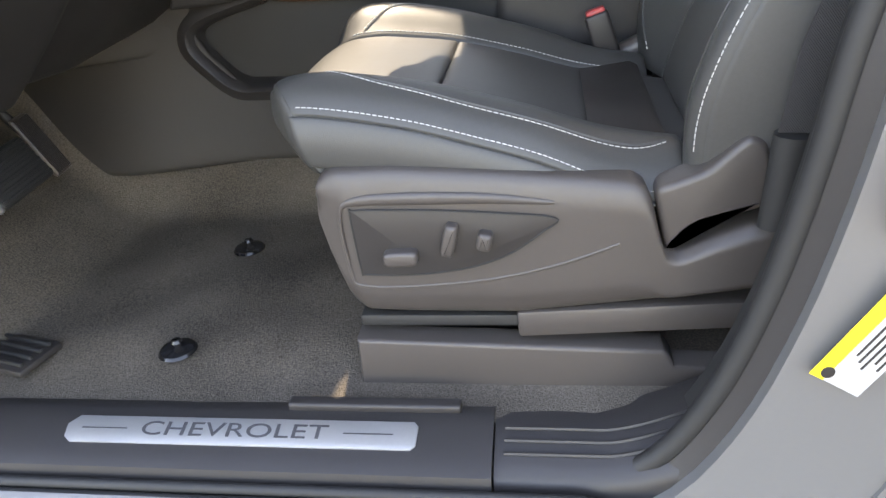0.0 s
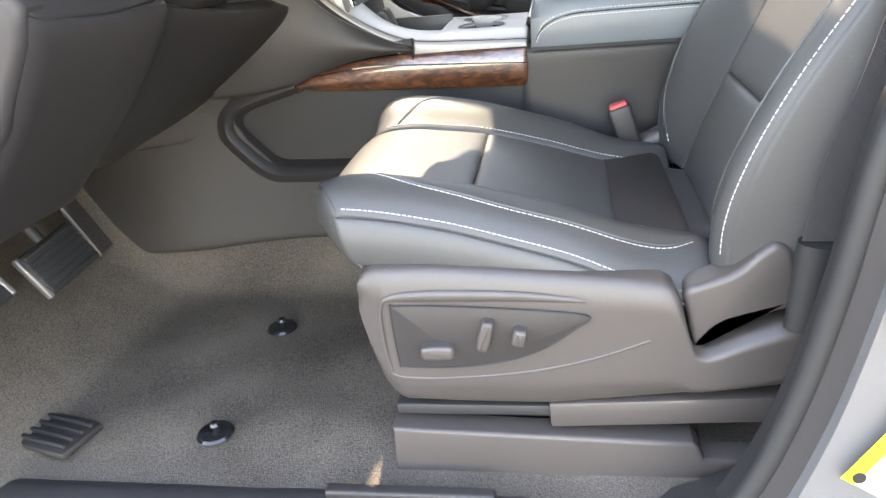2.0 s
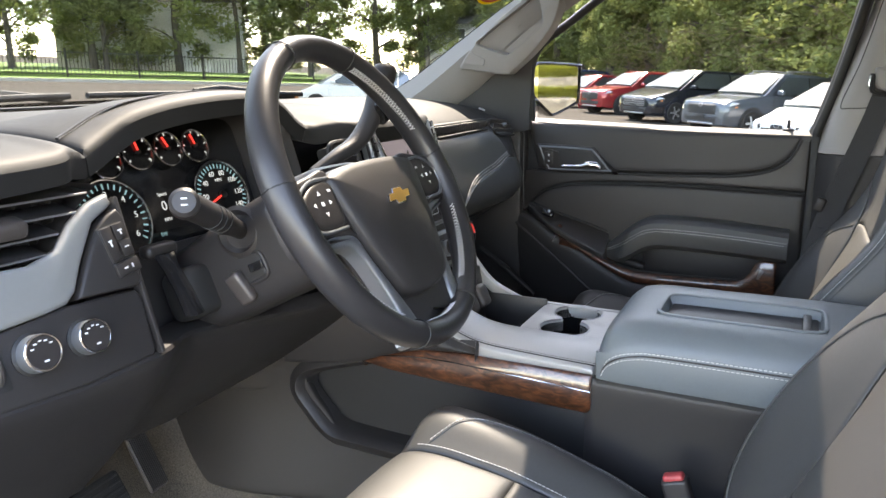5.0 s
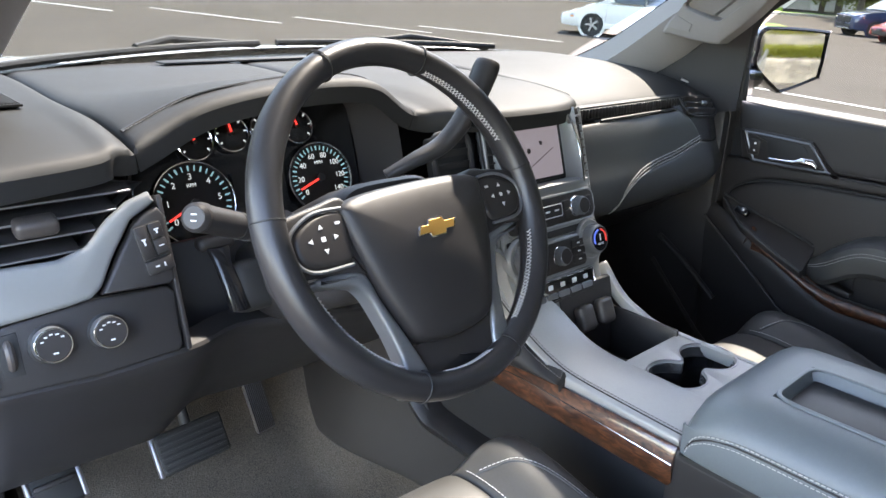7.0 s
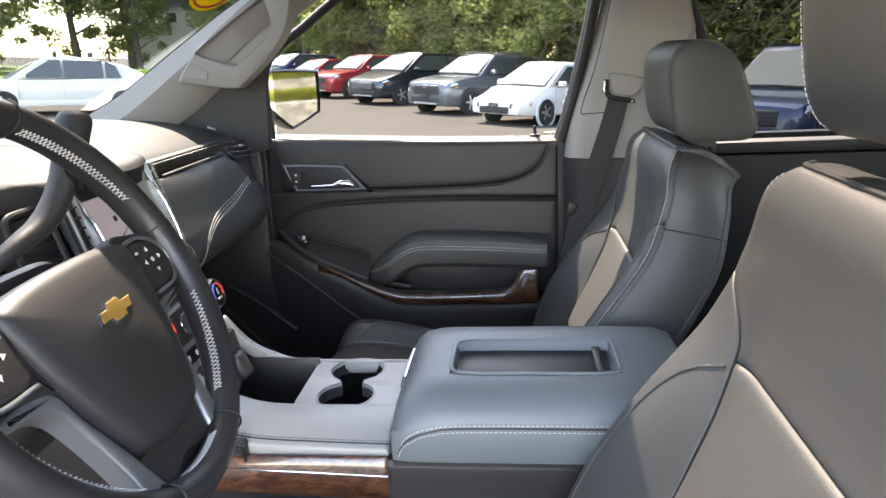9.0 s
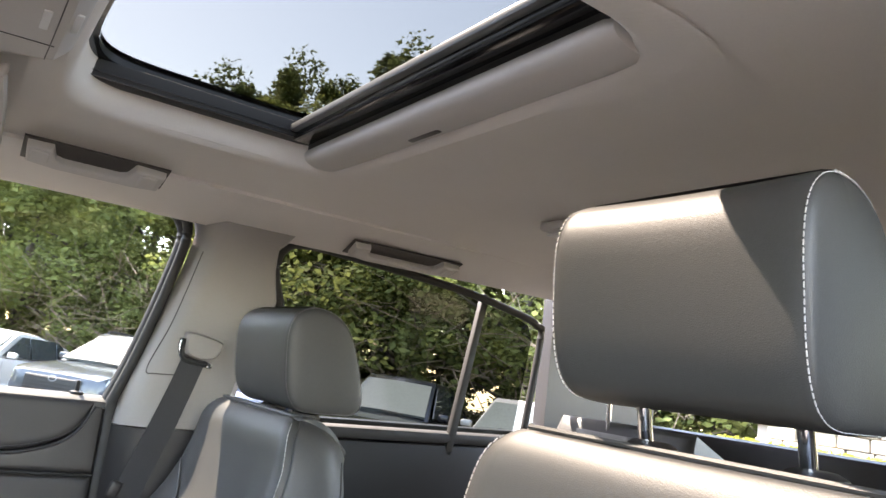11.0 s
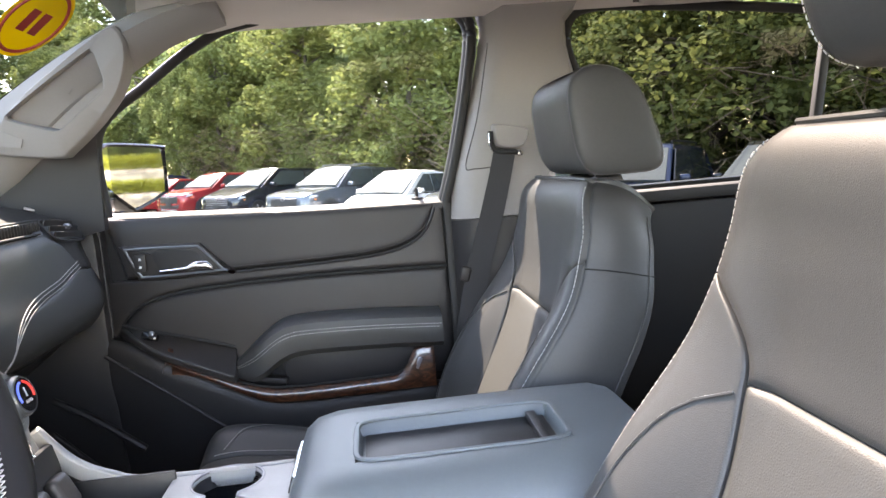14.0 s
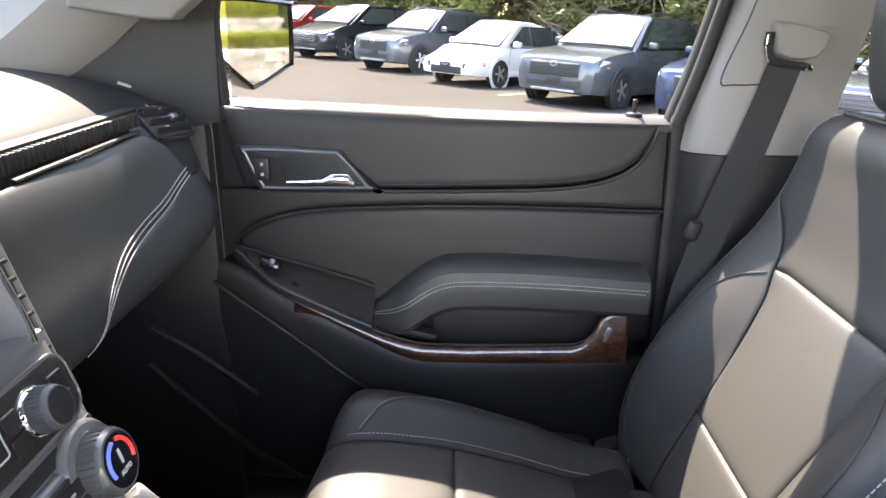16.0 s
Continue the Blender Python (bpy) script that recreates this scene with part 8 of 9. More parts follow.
part("loop_end", box((0.012, 0.006, 0.012), (0.657, 0.724, 0.891), 0.003), CHROME, bt)
part("webbing", loft([[Vector((xc - w, 0.734, z)), Vector((xc + w, 0.724, z)), Vector((xc + w, 0.726, z)), Vector((xc - w, 0.736, z))] for xc, w, z in ((0.625, 0.024, 0.900), (0.612, 0.024, 0.85), (0.587, 0.0255, 0.765), (0.549, 0.026, 0.652), (0.52, 0.026, 0.54), (0.50, 0.026, 0.40))]), BELT, bt)
part("stop_button", box((0.024, 0.012, 0.034), (0.517, 0.731, 0.636), 0.006, 3, turn=(0, 18, 0)), HARD, bt)
rd = thing("rear_door_trim", "rear door with tinted window, shade put into its dark trim", "car door", kind="structure")
# blackest material on panel and ledge: the rear cabin's shade is put in here
part("rear_panel", box((0.95, 0.05, 0.62), (1.26, 0.815, 0.44), 0.02), RUBBER, rd)
part("rear_ledge", box((0.95, 0.07, 0.03), (1.26, 0.825, 0.765), 0.01), RUBBER, rd)
RWF = [(0.86, 0.76), (0.84, 0.95), (0.815, 1.045), (0.795, 1.10), (0.790, 1.145), (0.805, 1.180), (0.845, 1.197), (0.95, 1.196), (1.32, 1.168), (1.56, 1.130), (1.625, 1.108), (1.645, 1.07), (1.62, 0.76)]
part("rear_seal", tube(curve([(x, 0.775 + 0.04 * (1.23 - z), z) for x, z in RWF], 60), 0.011, 10), RUBBER, rd)
rgl = part("rear_glass", sheet([Vector((x, 0.812 + 0.06 * (1.23 - z), z)) for x, z in RWF]), TINTED, rd)
rgl.visible_shadow = False
part("divider", box((0.024, 0.02, 0.46), (1.395, 0.80, 0.945), 0.005, turn=(0, 9, 0)), RUBBER, rd)
part("rear_quarter", loft([[Vector((x, y, z)) for x, z in ((1.70, 0.10), (1.70, 1.20), (1.80, 1.24), (2.2, 1.24), (2.2, 0.1))] for y in (0.79, 0.84)]), HARD, rd)
# driver belt and rear cabin
db = thing("driver_seat_belt", "dark grey seat belt with bright latch plate beside the pillar", "seat belt", "seat belts")
bpath = curve([(0.640, -0.765, 1.05), (0.590, -0.758, 0.80), (0.566, -0.752, 0.70), (0.553, -0.750, 0.62), (0.540, -0.748, 0.545), (0.523, -0.745, 0.475), (0.509, -0.740, 0.420), (0.503, -0.734, 0.365)], 40)
wrows = []
for i, v in enumerate(bpath):
    d = (bpath[min(39, i + 1)] - bpath[max(0, i - 1)]).normalized()
    w = Vector((-d.z, 0.10, d.x)).normalized() * (0.0235 - 0.007 * step((0.46 - v.z) / 0.06))
    wrows.append([v + w, v - w, v - w + Vector((0, 0.002, 0)), v + w + Vector((0, 0.002, 0))])
part("webbing", loft(wrows), BELT, db)
part("anchor_sleeve", loft([[Vector((0.500 + r * math.cos(a) + 0.003 * k, -0.728 + r * 0.8 * math.sin(a), z)) for a in [0.5236 * i for i in range(12)]] for k, (r, z) in enumerate(((0.019, 0.262), (0.021, 0.285), (0.022, 0.352), (0.024, 0.362)))]), RUBBER, db)
ml_ = axes((0.545, -0.7575, 0.625), (0.98, 0.0, 0.17), (0, -1, 0))
LP = curve([(-0.012, -0.028, 0), (0.010, -0.028, 0), (0.014, -0.020, 0), (0.015, 0.010, 0), (0.018, 0.024, 0), (-0.016, 0.026, 0), (-0.021, 0.021, 0), (-0.012, 0.014, 0), (-0.014, -0.004, 0), (-0.015, -0.022, 0)], 60, closed=True)
LS = [Vector((0.0075 * math.copysign(abs(math.cos(a)) ** 0.4, math.cos(a)), -0.008 + 0.0125 * math.copysign(abs(math.sin(a)) ** 0.4, math.sin(a)), 0)) for a in [radians(250) + 6.2832 * i / 60 for i in range(60)]]
part("latch_plate", moved(loft([[v + Vector((0, 0, z)) for v in c] for c, z in ((LS, 0), (LP, 0), (LP, 0.003), (LS, 0.003), (LS, 0))], caps=False), ml_), ZINC, db, "bright metal latch plate")
part("latch_grip", moved(box((0.050, 0.027, 0.014), (-0.003, 0.036, 0.001), 0.0065, 4), ml_), HARD, db)
part("grip_slot", moved(box((0.005, 0.014, 0.001), (0.002, 0.038, 0.0082), 0.0004), ml_), RUBBER, db)
GREYL = mat("grey_leather", (0.16, 0.16, 0.155), 0.45, vary=0.12, scale=40, bump=0.12, bump_scale=480, pattern="voronoi")
for ry in (-0.42, 0.42):
    rs_ = thing("car_seat", "grey and black leather second row seat", "car seat", "second row seats", at=(1.3, ry, 0.1))
    up2 = lambda x, y, z: Vector((x - 1.3, y, z - 0.1))
    def rback(a, b):
        z, y = 0.42 + 0.45 * a, -0.235 + 0.47 * b
        return up2(1.50 + 0.20 * (z - 0.42) - 0.030 * (1 - math.cos(2 * math.pi * b)) * -0.5 + 0.02 * a ** 6, y * (1 - 0.10 * a ** 3), z)
    part("backrest", quilt(rback, up2(2.0, 0, 0.6), 16, 14, 0.012, 0.03, 0.12), LEATHER, rs_)
    def rpan(a, b):
        z, y = 0.50 + 0.34 * a, -0.125 + 0.25 * b
        return up2(1.494 + 0.20 * (z - 0.42), y, z)
    part("back_insert", quilt(rpan, up2(2.0, 0, 0.6), 10, 10, 0.006, 0.02, 0.02), GREYL, rs_, "light grey leather insert")
    part("seat_cushion", box((0.50, 0.50, 0.16), up2(1.28, 0, 0.36), 0.05, 4), LEATHER, rs_)
    part("seat_base", box((0.40, 0.40, 0.22), up2(1.30, 0, 0.19), 0.02), HARD, rs_)
    part("head_rest", box((0.09, 0.25, 0.15), up2(1.63, 0, 0.985), 0.04, 5), GREYL, rs_, "grey leather head rest")
    for k in (-1, 1):
        part("post", cyl(0.007, 0.10, up2(1.63, k * 0.06, 0.89), n=12), CHROME, rs_)
part("rear_wall", box((0.05, 1.66, 0.80), (2.2, 0, 0.45), 0.02), HARD, rd)
part("rear_wall_top", box((0.05, 1.5, 0.10), (2.2, 0, 1.22), 0.02), HARD, rd)
part("rear_floor_board", box((0.9, 1.6, 0.03), (1.9, 0, 0.30), 0.01), CARPET, rd)
part("cabin_lamp", box((0.07, 0.12, 0.02), (1.18, 0.22, 1.258), 0.008), TR, roof)
part("cabin_lamp_lens", box((0.03, 0.045, 0.006), (1.185, 0.26, 1.246), 0.003), WHITE_MARK, roof)
# driver side behind the pillar
dr = thing("driver_rear_door", "dark driver side rear door with tinted glass", "car door", kind="structure")
part("rear_panel", box((0.95, 0.05, 0.72), (1.28, -0.815, 0.44), 0.02), SOFT, dr)
dgl = part("rear_glass", sheet([Vector((x, -0.80, z)) for x, z in ((0.80, 0.80), (1.76, 0.80), (1.76, 1.2), (0.80, 1.2))]), TINTED, dr)
dgl.visible_shadow = False
part("rear_quarter", box((0.45, 0.05, 1.1), (1.98, -0.81, 0.66), 0.02), HARD, dr)

# ---------------------------------------------------------------- outside
GA, GB, GC = -0.47, -0.055, -0.012
ground_z = lambda x, y: GA + GB * x + GC * y
GN = Vector((-GB, -GC, 1)).normalized()
ASPHALT = mat("sunlit_asphalt", (0.088, 0.078, 0.066), 0.9, spec=0.05, contrast=0.4, vary=0.22, scale=4, bump=0.5, bump_scale=120, fine=40)
gr = thing("ground", "pale worn asphalt parking lot with white lines", "parking lot", kind="structure")
me = bpy.data.meshes.new("asphalt")
me.from_pydata([(sx * 600, sy * 600, ground_z(sx * 600, sy * 600)) for sx, sy in ((-1, -1), (1, -1), (1, 1), (-1, 1))], [], [(0, 1, 2, 3)])
me.materials.append(ASPHALT)
ob = new("asphalt", me)
ob.parent = gr
LINE = mat("road_paint", (0.62, 0.61, 0.58), 0.8, vary=0.15, scale=20)


def on_ground(x, y, heading):
    """A pose on the sloping lot, x axis along the heading (degrees from +x)."""
    h = Vector((math.cos(radians(heading)), math.sin(radians(heading)), 0))
    return axes((x, y, ground_z(x, y)), h - GN * h.dot(GN), GN)


for x, y, hd, L in ((-3.4, 11.2, 0, 6.0), (-9.0, 13.5, 25, 2.2), (-15, 10, 25, 4.0), (-17, 7, 25, 4.0), (-13.0, 12.6, 25, 4.0), (1.5, 15.2, 50, 1.4), (-19.5, 4.0, 25, 4)):
    o = part("parking_line", moved(box((L, 0.11, 0.004), (0, 0, 0.006)), on_ground(x, y, hd)), LINE, gr)
CRACK = mat("tar_seam", (0.07, 0.065, 0.06), 0.9)
random.seed(4)
for k in range(5):
    x0_, y0_ = -3 + 2.2 * k, 9 + 1.3 * k
    pts = [Vector((x0_ + 1.0 * i, y0_ + 0.4 * i + random.uniform(-0.15, 0.15), 0)) for i in range(9)]
    part("tar_seam", tube([(p.x, p.y, ground_z(p.x, p.y) + 0.001) for p in pts], 0.025, 4, flat=0.1), CRACK, gr)

TYRE = mat("tyre_rubber", (0.03, 0.03, 0.03), 0.8, vary=0.2)
RIM_M = mat("alloy_rim", (0.42, 0.42, 0.43), 0.35, metal=0.7, vary=0.05)
CARGLASS = mat("car_window", (0.05, 0.06, 0.06), 0.06, vary=0.1, coat=0.5, spec=0.9)
SHADE_GLASS = mat("car_windscreen", (0.13, 0.15, 0.145), 0.15, vary=0.5, scale=4, coat=0.0, spec=0.3)
LAMP = mat("lamp_lens", (0.55, 0.57, 0.58), 0.10, metal=0.4, vary=0.15, scale=60)
BLACKP = mat("black_bumper_plastic", (0.035, 0.035, 0.036), 0.5, vary=0.12)
AMBER = mat("amber_lens", (0.65, 0.20, 0.04), 0.3)


def paint(name, c, rough=0.22, metal=0.3):
    return mat(name, c, rough, metal=metal, vary=0.04, coat=0.8)


def wheel(parent, x, y, r, side, m_rim):
    o = pose(x, y, r, 90, 0, 0)
    w = part("wheel", moved(spin([(r * 0.62, -0.09), (r * 0.92, -0.11), (r, -0.085), (r, 0.085), (r * 0.92, 0.11), (r * 0.62, 0.09)], 32), o), TYRE, parent)
    s_ = -1 if side > 0 else 1
    part("rim", moved(spin([(r * 0.66, 0.085 * s_), (r * 0.64, 0.10 * s_), (r * 0.58, 0.075 * s_), (r * 0.50, 0.03 * s_), (0, 0.03 * s_)], 32), o), BLACKP, w)
    for k in range(5):
        a = 72 * k
        part("spoke", moved(box((r * 0.56, r * 0.17, 0.03), (r * 0.33, 0, 0.075 * s_), 0.008), o @ pose(0, 0, 0, 0, 0, a)), m_rim, w)
    part("hub", moved(cyl(r * 0.14, 0.03, (0, 0, 0.085 * s_), n=16), o), m_rim, w)


def car(name, label, x, y, heading, col, L=4.6, W=1.84, H=1.68, style="suv", rim=None, rails=False, clad=True, bars=False):
    """A parked car, front towards +x of its own frame."""
    c = thing(name, label, "car", "parked cars")
    c.matrix_world = on_ground(x, y, heading)
    rim = rim or RIM_M
    hw, r = W / 2, 0.345 if H > 1.55 else 0.31
    fx, rx_ = L / 2, -L / 2
    # key stations from front to rear: (x, half width, bottom, shoulder)
    if style == "hatch":
        hood0, hood1, roofx0, roofx1 = 0.60, 0.88, 0.07 * L, -0.12 * L
        cowl = 0.285 * L
    elif style == "van":
        hood0, hood1, roofx0, roofx1 = 0.86, 1.10, 0.09 * L, -0.40 * L
        cowl = 0.29 * L
    else:
        hood0, hood1, roofx0, roofx1 = 0.92, 1.08, 0.025 * L, -0.38 * L
        cowl = 0.215 * L
    belt = hood1 + 0.02
    ST = [(fx, hw * 0.70, 0.32, hood0 * 0.80), (fx - 0.05, hw * 0.86, 0.26, hood0 * 0.93), (fx - 0.18, hw * 0.95, 0.24, hood0), (fx - 0.55, hw * 0.985, 0.22, hood0 + (hood1 - hood0) * 0.45), (cowl + 0.12, hw, 0.22, hood1), (cowl - 0.35, hw, 0.22, belt),
          (0, hw, 0.22, belt), (roofx1, hw, 0.22, belt + 0.03), (rx_ + 0.35, hw * 0.985, 0.24, belt + 0.03), (rx_ + 0.08, hw * 0.93, 0.27, belt - 0.02), (rx_, hw * 0.82, 0.34, belt - 0.16)]
    rings = []
    for sx, w, zb, zt in ST:
        rings.append([Vector((sx, s_ * w * f, zb + (zt - zb) * g)) for s_, f, g in
                      ((-1, 0.80, 0.0), (-1, 0.94, 0.04), (-1, 0.985, 0.25), (-1, 1.0, 0.55), (-1, 0.985, 0.80), (-1, 0.93, 0.97), (-1, 0.80, 1.0), (-1, 0.40, 1.02), (1, 0.40, 1.02), (1, 0.80, 1.0), (1, 0.93, 0.97), (1, 0.985, 0.80), (1, 1.0, 0.55), (1, 0.985, 0.25), (1, 0.94, 0.04), (1, 0.80, 0.0))])
    part("body", loft(rings), col, c)
    # cabin
    gh_ = [(cowl, belt - 0.02, 0.90), (roofx0 + 0.10, H - 0.05, 0.72), (roofx0 - 0.15, H, 0.70), ((roofx0 + roofx1) / 2, H, 0.70), (roofx1 + 0.2, H - 0.02, 0.69), (roofx1 - (0.30 if style != "hatch" else 0.95), H - (0.10 if style != "hatch" else 0.22), 0.68), (rx_ + (0.12 if style != "hatch" else 0.10), belt, 0.80)]
    front, top_, rear = gh_[0], gh_[1:6], gh_[6]
    low = [(front[0], front[1]), (rear[0], rear[1])]
    prof = [(front[0], front[1])] + [(p[0], p[1]) for p in top_] + [(rear[0], rear[1])]
    pr = curve([(a, 0, b) for a, b in prof], 28)
    def wid(z):
        return hw * (0.93 - 0.20 * max(0, (z - belt)) / (H - belt))
    rings = []
    for v in pr:
        w = wid(v.z)
        rings.append([Vector((v.x, -w, min(v.z, belt) - 0.03)), Vector((v.x, -w, v.z - 0.035)), Vector((v.x, -w * 0.93, v.z - 0.008)), Vector((v.x, 0, v.z + 0.012)), Vector((v.x, w * 0.93, v.z - 0.008)), Vector((v.x, w, v.z - 0.035)), Vector((v.x, w, min(v.z, belt) - 0.03))])
    part("cabin", loft(rings), col, c)
    # windscreen and rear screen
    a, b = Vector((front[0] + 0.015, 0, front[1] + 0.045)), Vector((top_[0][0] + 0.05, 0, top_[0][1] - 0.045))
    def screen(a, b, nm, m, k):
        wa, wb = wid(a.z) * 0.93, wid(b.z) * 0.90
        n = Vector((b.z - a.z, 0, a.x - b.x)).normalized() * k
        o = n * 0.022
        part(nm, loft([[a + o + Vector((0, -wa, 0)), a + o * 1.9 + Vector((0, 0, 0)), a + o + Vector((0, wa, 0)), b + o + Vector((0, wb, 0)), b + o * 1.9, b + o + Vector((0, -wb, 0))], [a - o + Vector((0, -wa, 0)), a - o, a - o + Vector((0, wa, 0)), b - o + Vector((0, wb, 0)), b - o, b - o + Vector((0, -wb, 0))]]), m, c)
    screen(a, b, "windscreen", SHADE_GLASS, 1)
    # side glass: two or three panes per side
    zt, zb = H - 0.10, belt + 0.035
    pill = [front[0] - 0.32, (roofx0 + roofx1) / 2 + 0.10, (roofx0 + roofx1) / 2 - 0.75 if style != "hatch" else roofx1 - 0.45, rear[0] + (0.30 if style != "hatch" else 0.75)]
    for s_ in (-1, 1):
        for k in range(3):
            xa, xb = pill[k] - 0.03, pill[k + 1] + 0.03
            if xa - xb < 0.15:
                continue
            ta = min(xa, roofx0 - 0.05) if k == 0 else xa
            tb = xb if k < 2 else xb + 0.12
            ztb = zt - (0.0 if k < 2 else (0.03 if style != "hatch" else 0.12))
            q4 = [(xa, zb), (ta, zt), (tb, ztb), (xb, zb)]
            part("side_window", loft([[Vector((px, s_ * (wid(pz) + d), pz)) for px, pz in q4] for d in (-0.02, 0.006)]), CARGLASS, c)
        part("mirror", box((0.14, 0.20, 0.13), (front[0] - 0.42, s_ * (hw + 0.10), belt + 0.07), 0.04, 3), col, c)
        # lamps
        part("head_lamp", loft([[Vector((fx - px, s_ * py, pz + dz)) for px, py, pz in ((0.035, hw * 0.50, hood0 * 0.84), (0.02, hw * 0.72, hood0 * 0.80), (0.16, hw * 0.925, hood0 * 0.86), (0.42, hw * 0.975, hood0 * 0.93), (0.20, hw * 0.88, hood0 * 0.965), (0.06, hw * 0.60, hood0 * 0.91))] for dz in (-0.012, 0.012)]), LAMP, c)
        part("marker_lamp", box((0.10, 0.02, 0.04), (fx - 0.34, s_ * hw * 0.975, hood0 * 0.83), 0.008), AMBER, c)
        part("fog_trim", box((0.06, 0.28, 0.12), (fx - 0.06, s_ * hw * 0.70, 0.46), 0.03, 3, turn=(0, 0, s_ * 24)), BLACKP, c)
        part("tail_lamp", box((0.10, 0.16, 0.34), (rx_ + 0.05, s_ * hw * 0.80, belt - 0.10), 0.03, 3), RED_MARK, c)
        for wx in (fx - 0.92, rx_ + 0.88):
            part("wheel_arch", moved(spin([(r * 1.02, -0.02), (r * 1.24, -0.02), (r * 1.26, 0.0), (r * 1.22, 0.018), (r * 1.02, 0.018)], 28), pose(wx, s_ * (hw - 0.012), r, 90, 0, 0)), BLACKP if clad else col, c)
            part("arch_well", moved(cyl(r * 1.10, 0.10, n=28), pose(wx, s_ * (hw - 0.055), r, 90, 0, 0)), RUBBER, c)
            wheel(c, wx, s_ * (hw - 0.085), r, s_, rim)
        part("sill_cladding", box((L * 0.46, 0.05, 0.14), (0.0, s_ * (hw - 0.005), 0.30), 0.02, 3), BLACKP if clad else col, c)
        for hx in ((roofx0 + roofx1) / 2 + 0.22, (roofx0 + roofx1) / 2 - 0.72):
            part("door_handle", box((0.18, 0.03, 0.03), (hx, s_ * (hw + 0.002), belt - 0.13), 0.01), col, c)
        for hx in (front[0] - 0.30, (roofx0 + roofx1) / 2 + 0.10, (roofx0 + roofx1) / 2 - 0.85):
            part("door_gap", box((0.008, 0.006, belt - 0.40), (hx, s_ * (hw - 0.0005), (belt + 0.36) / 2), 0.001), RUBBER, c)
        if rails:
            part("roof_rail", tube(curve([(roofx0 - 0.15, s_ * hw * 0.66, H), (roofx0 - 0.25, s_ * hw * 0.66, H + 0.06), (roofx1 + 0.25, s_ * hw * 0.66, H + 0.055), (roofx1 + 0.12, s_ * hw * 0.66, H - 0.01)], 20), 0.02, 8), RIM_M if H < 1.72 else BLACKP, c)
    if bars:
        for bx in (roofx0 - 0.20, roofx0 - 1.05):
            part("roof_bar", box((0.07, W * 0.72, 0.03), (bx, 0, H + 0.10), 0.012), BLACKP, c)
            for s_ in (-1, 1):
                part("bar_foot", box((0.10, 0.08, 0.11), (bx, s_ * W * 0.33, H + 0.04), 0.02), BLACKP, c)
    # grille, bumper opening, plate, badge
    gh2 = hood0 * 0.74
    if style == "hatch":
        part("grille", box((0.04, W * 0.52, 0.16), (fx - 0.005, 0, 0.36), 0.03, 3), BLACKP, c)
    else:
        part("grille", box((0.05, W * 0.56, 0.26), (fx - 0.005, 0, gh2), 0.03, 3), BLACKP, c)
        for k in range(4):
            part("grille_bar", box((0.02, W * 0.52, 0.018), (fx + 0.018, 0, gh2 - 0.09 + 0.06 * k), 0.005), RIM_M if style == "van" else BLACKP, c)
        part("lower_grille", box((0.05, W * 0.62, 0.14), (fx - 0.015, 0, 0.42), 0.03, 3), BLACKP, c)
        part("skid_trim", box((0.05, W * 0.50, 0.05), (fx + 0.0, 0, 0.30), 0.015, 3), RIM_M, c)
    part("plate", box((0.012, 0.31, 0.13), (fx + 0.03, 0, 0.50 if style != "hatch" else 0.46), 0.004), BLACKP, c)
    part("badge", moved(tube([(0.07 * math.cos(a), 0.045 * math.sin(a), 0) for a in [6.2832 * i / 24 for i in range(24)]], 0.008, 6, closed=True), axes((fx + 0.035, 0, gh2 + (0.10 if style != "hatch" else 0.06)), (0, 1, 0), (1, 0, 0.2))), RIM_M, c)
    for s_ in (-1, 1):
        part("wiper", tube([(front[0] + 0.06, s_ * 0.10 + 0.3, front[1] + 0.05), (front[0] - 0.02, s_ * 0.10 - 0.3, front[1] + 0.10)], 0.010, 6), RUBBER, c)
    return c


def by_wheel(wx, wy, heading, L, W):
    """The middle of a car whose front left wheel stands at the given place."""
    h = Vector((math.cos(radians(heading)), math.sin(radians(heading))))
    l = Vector((-h.y, h.x))
    p = Vector((wx, wy)) - h * (L / 2 - 0.92) - l * (W / 2 - 0.08)
    return p.x, p.y


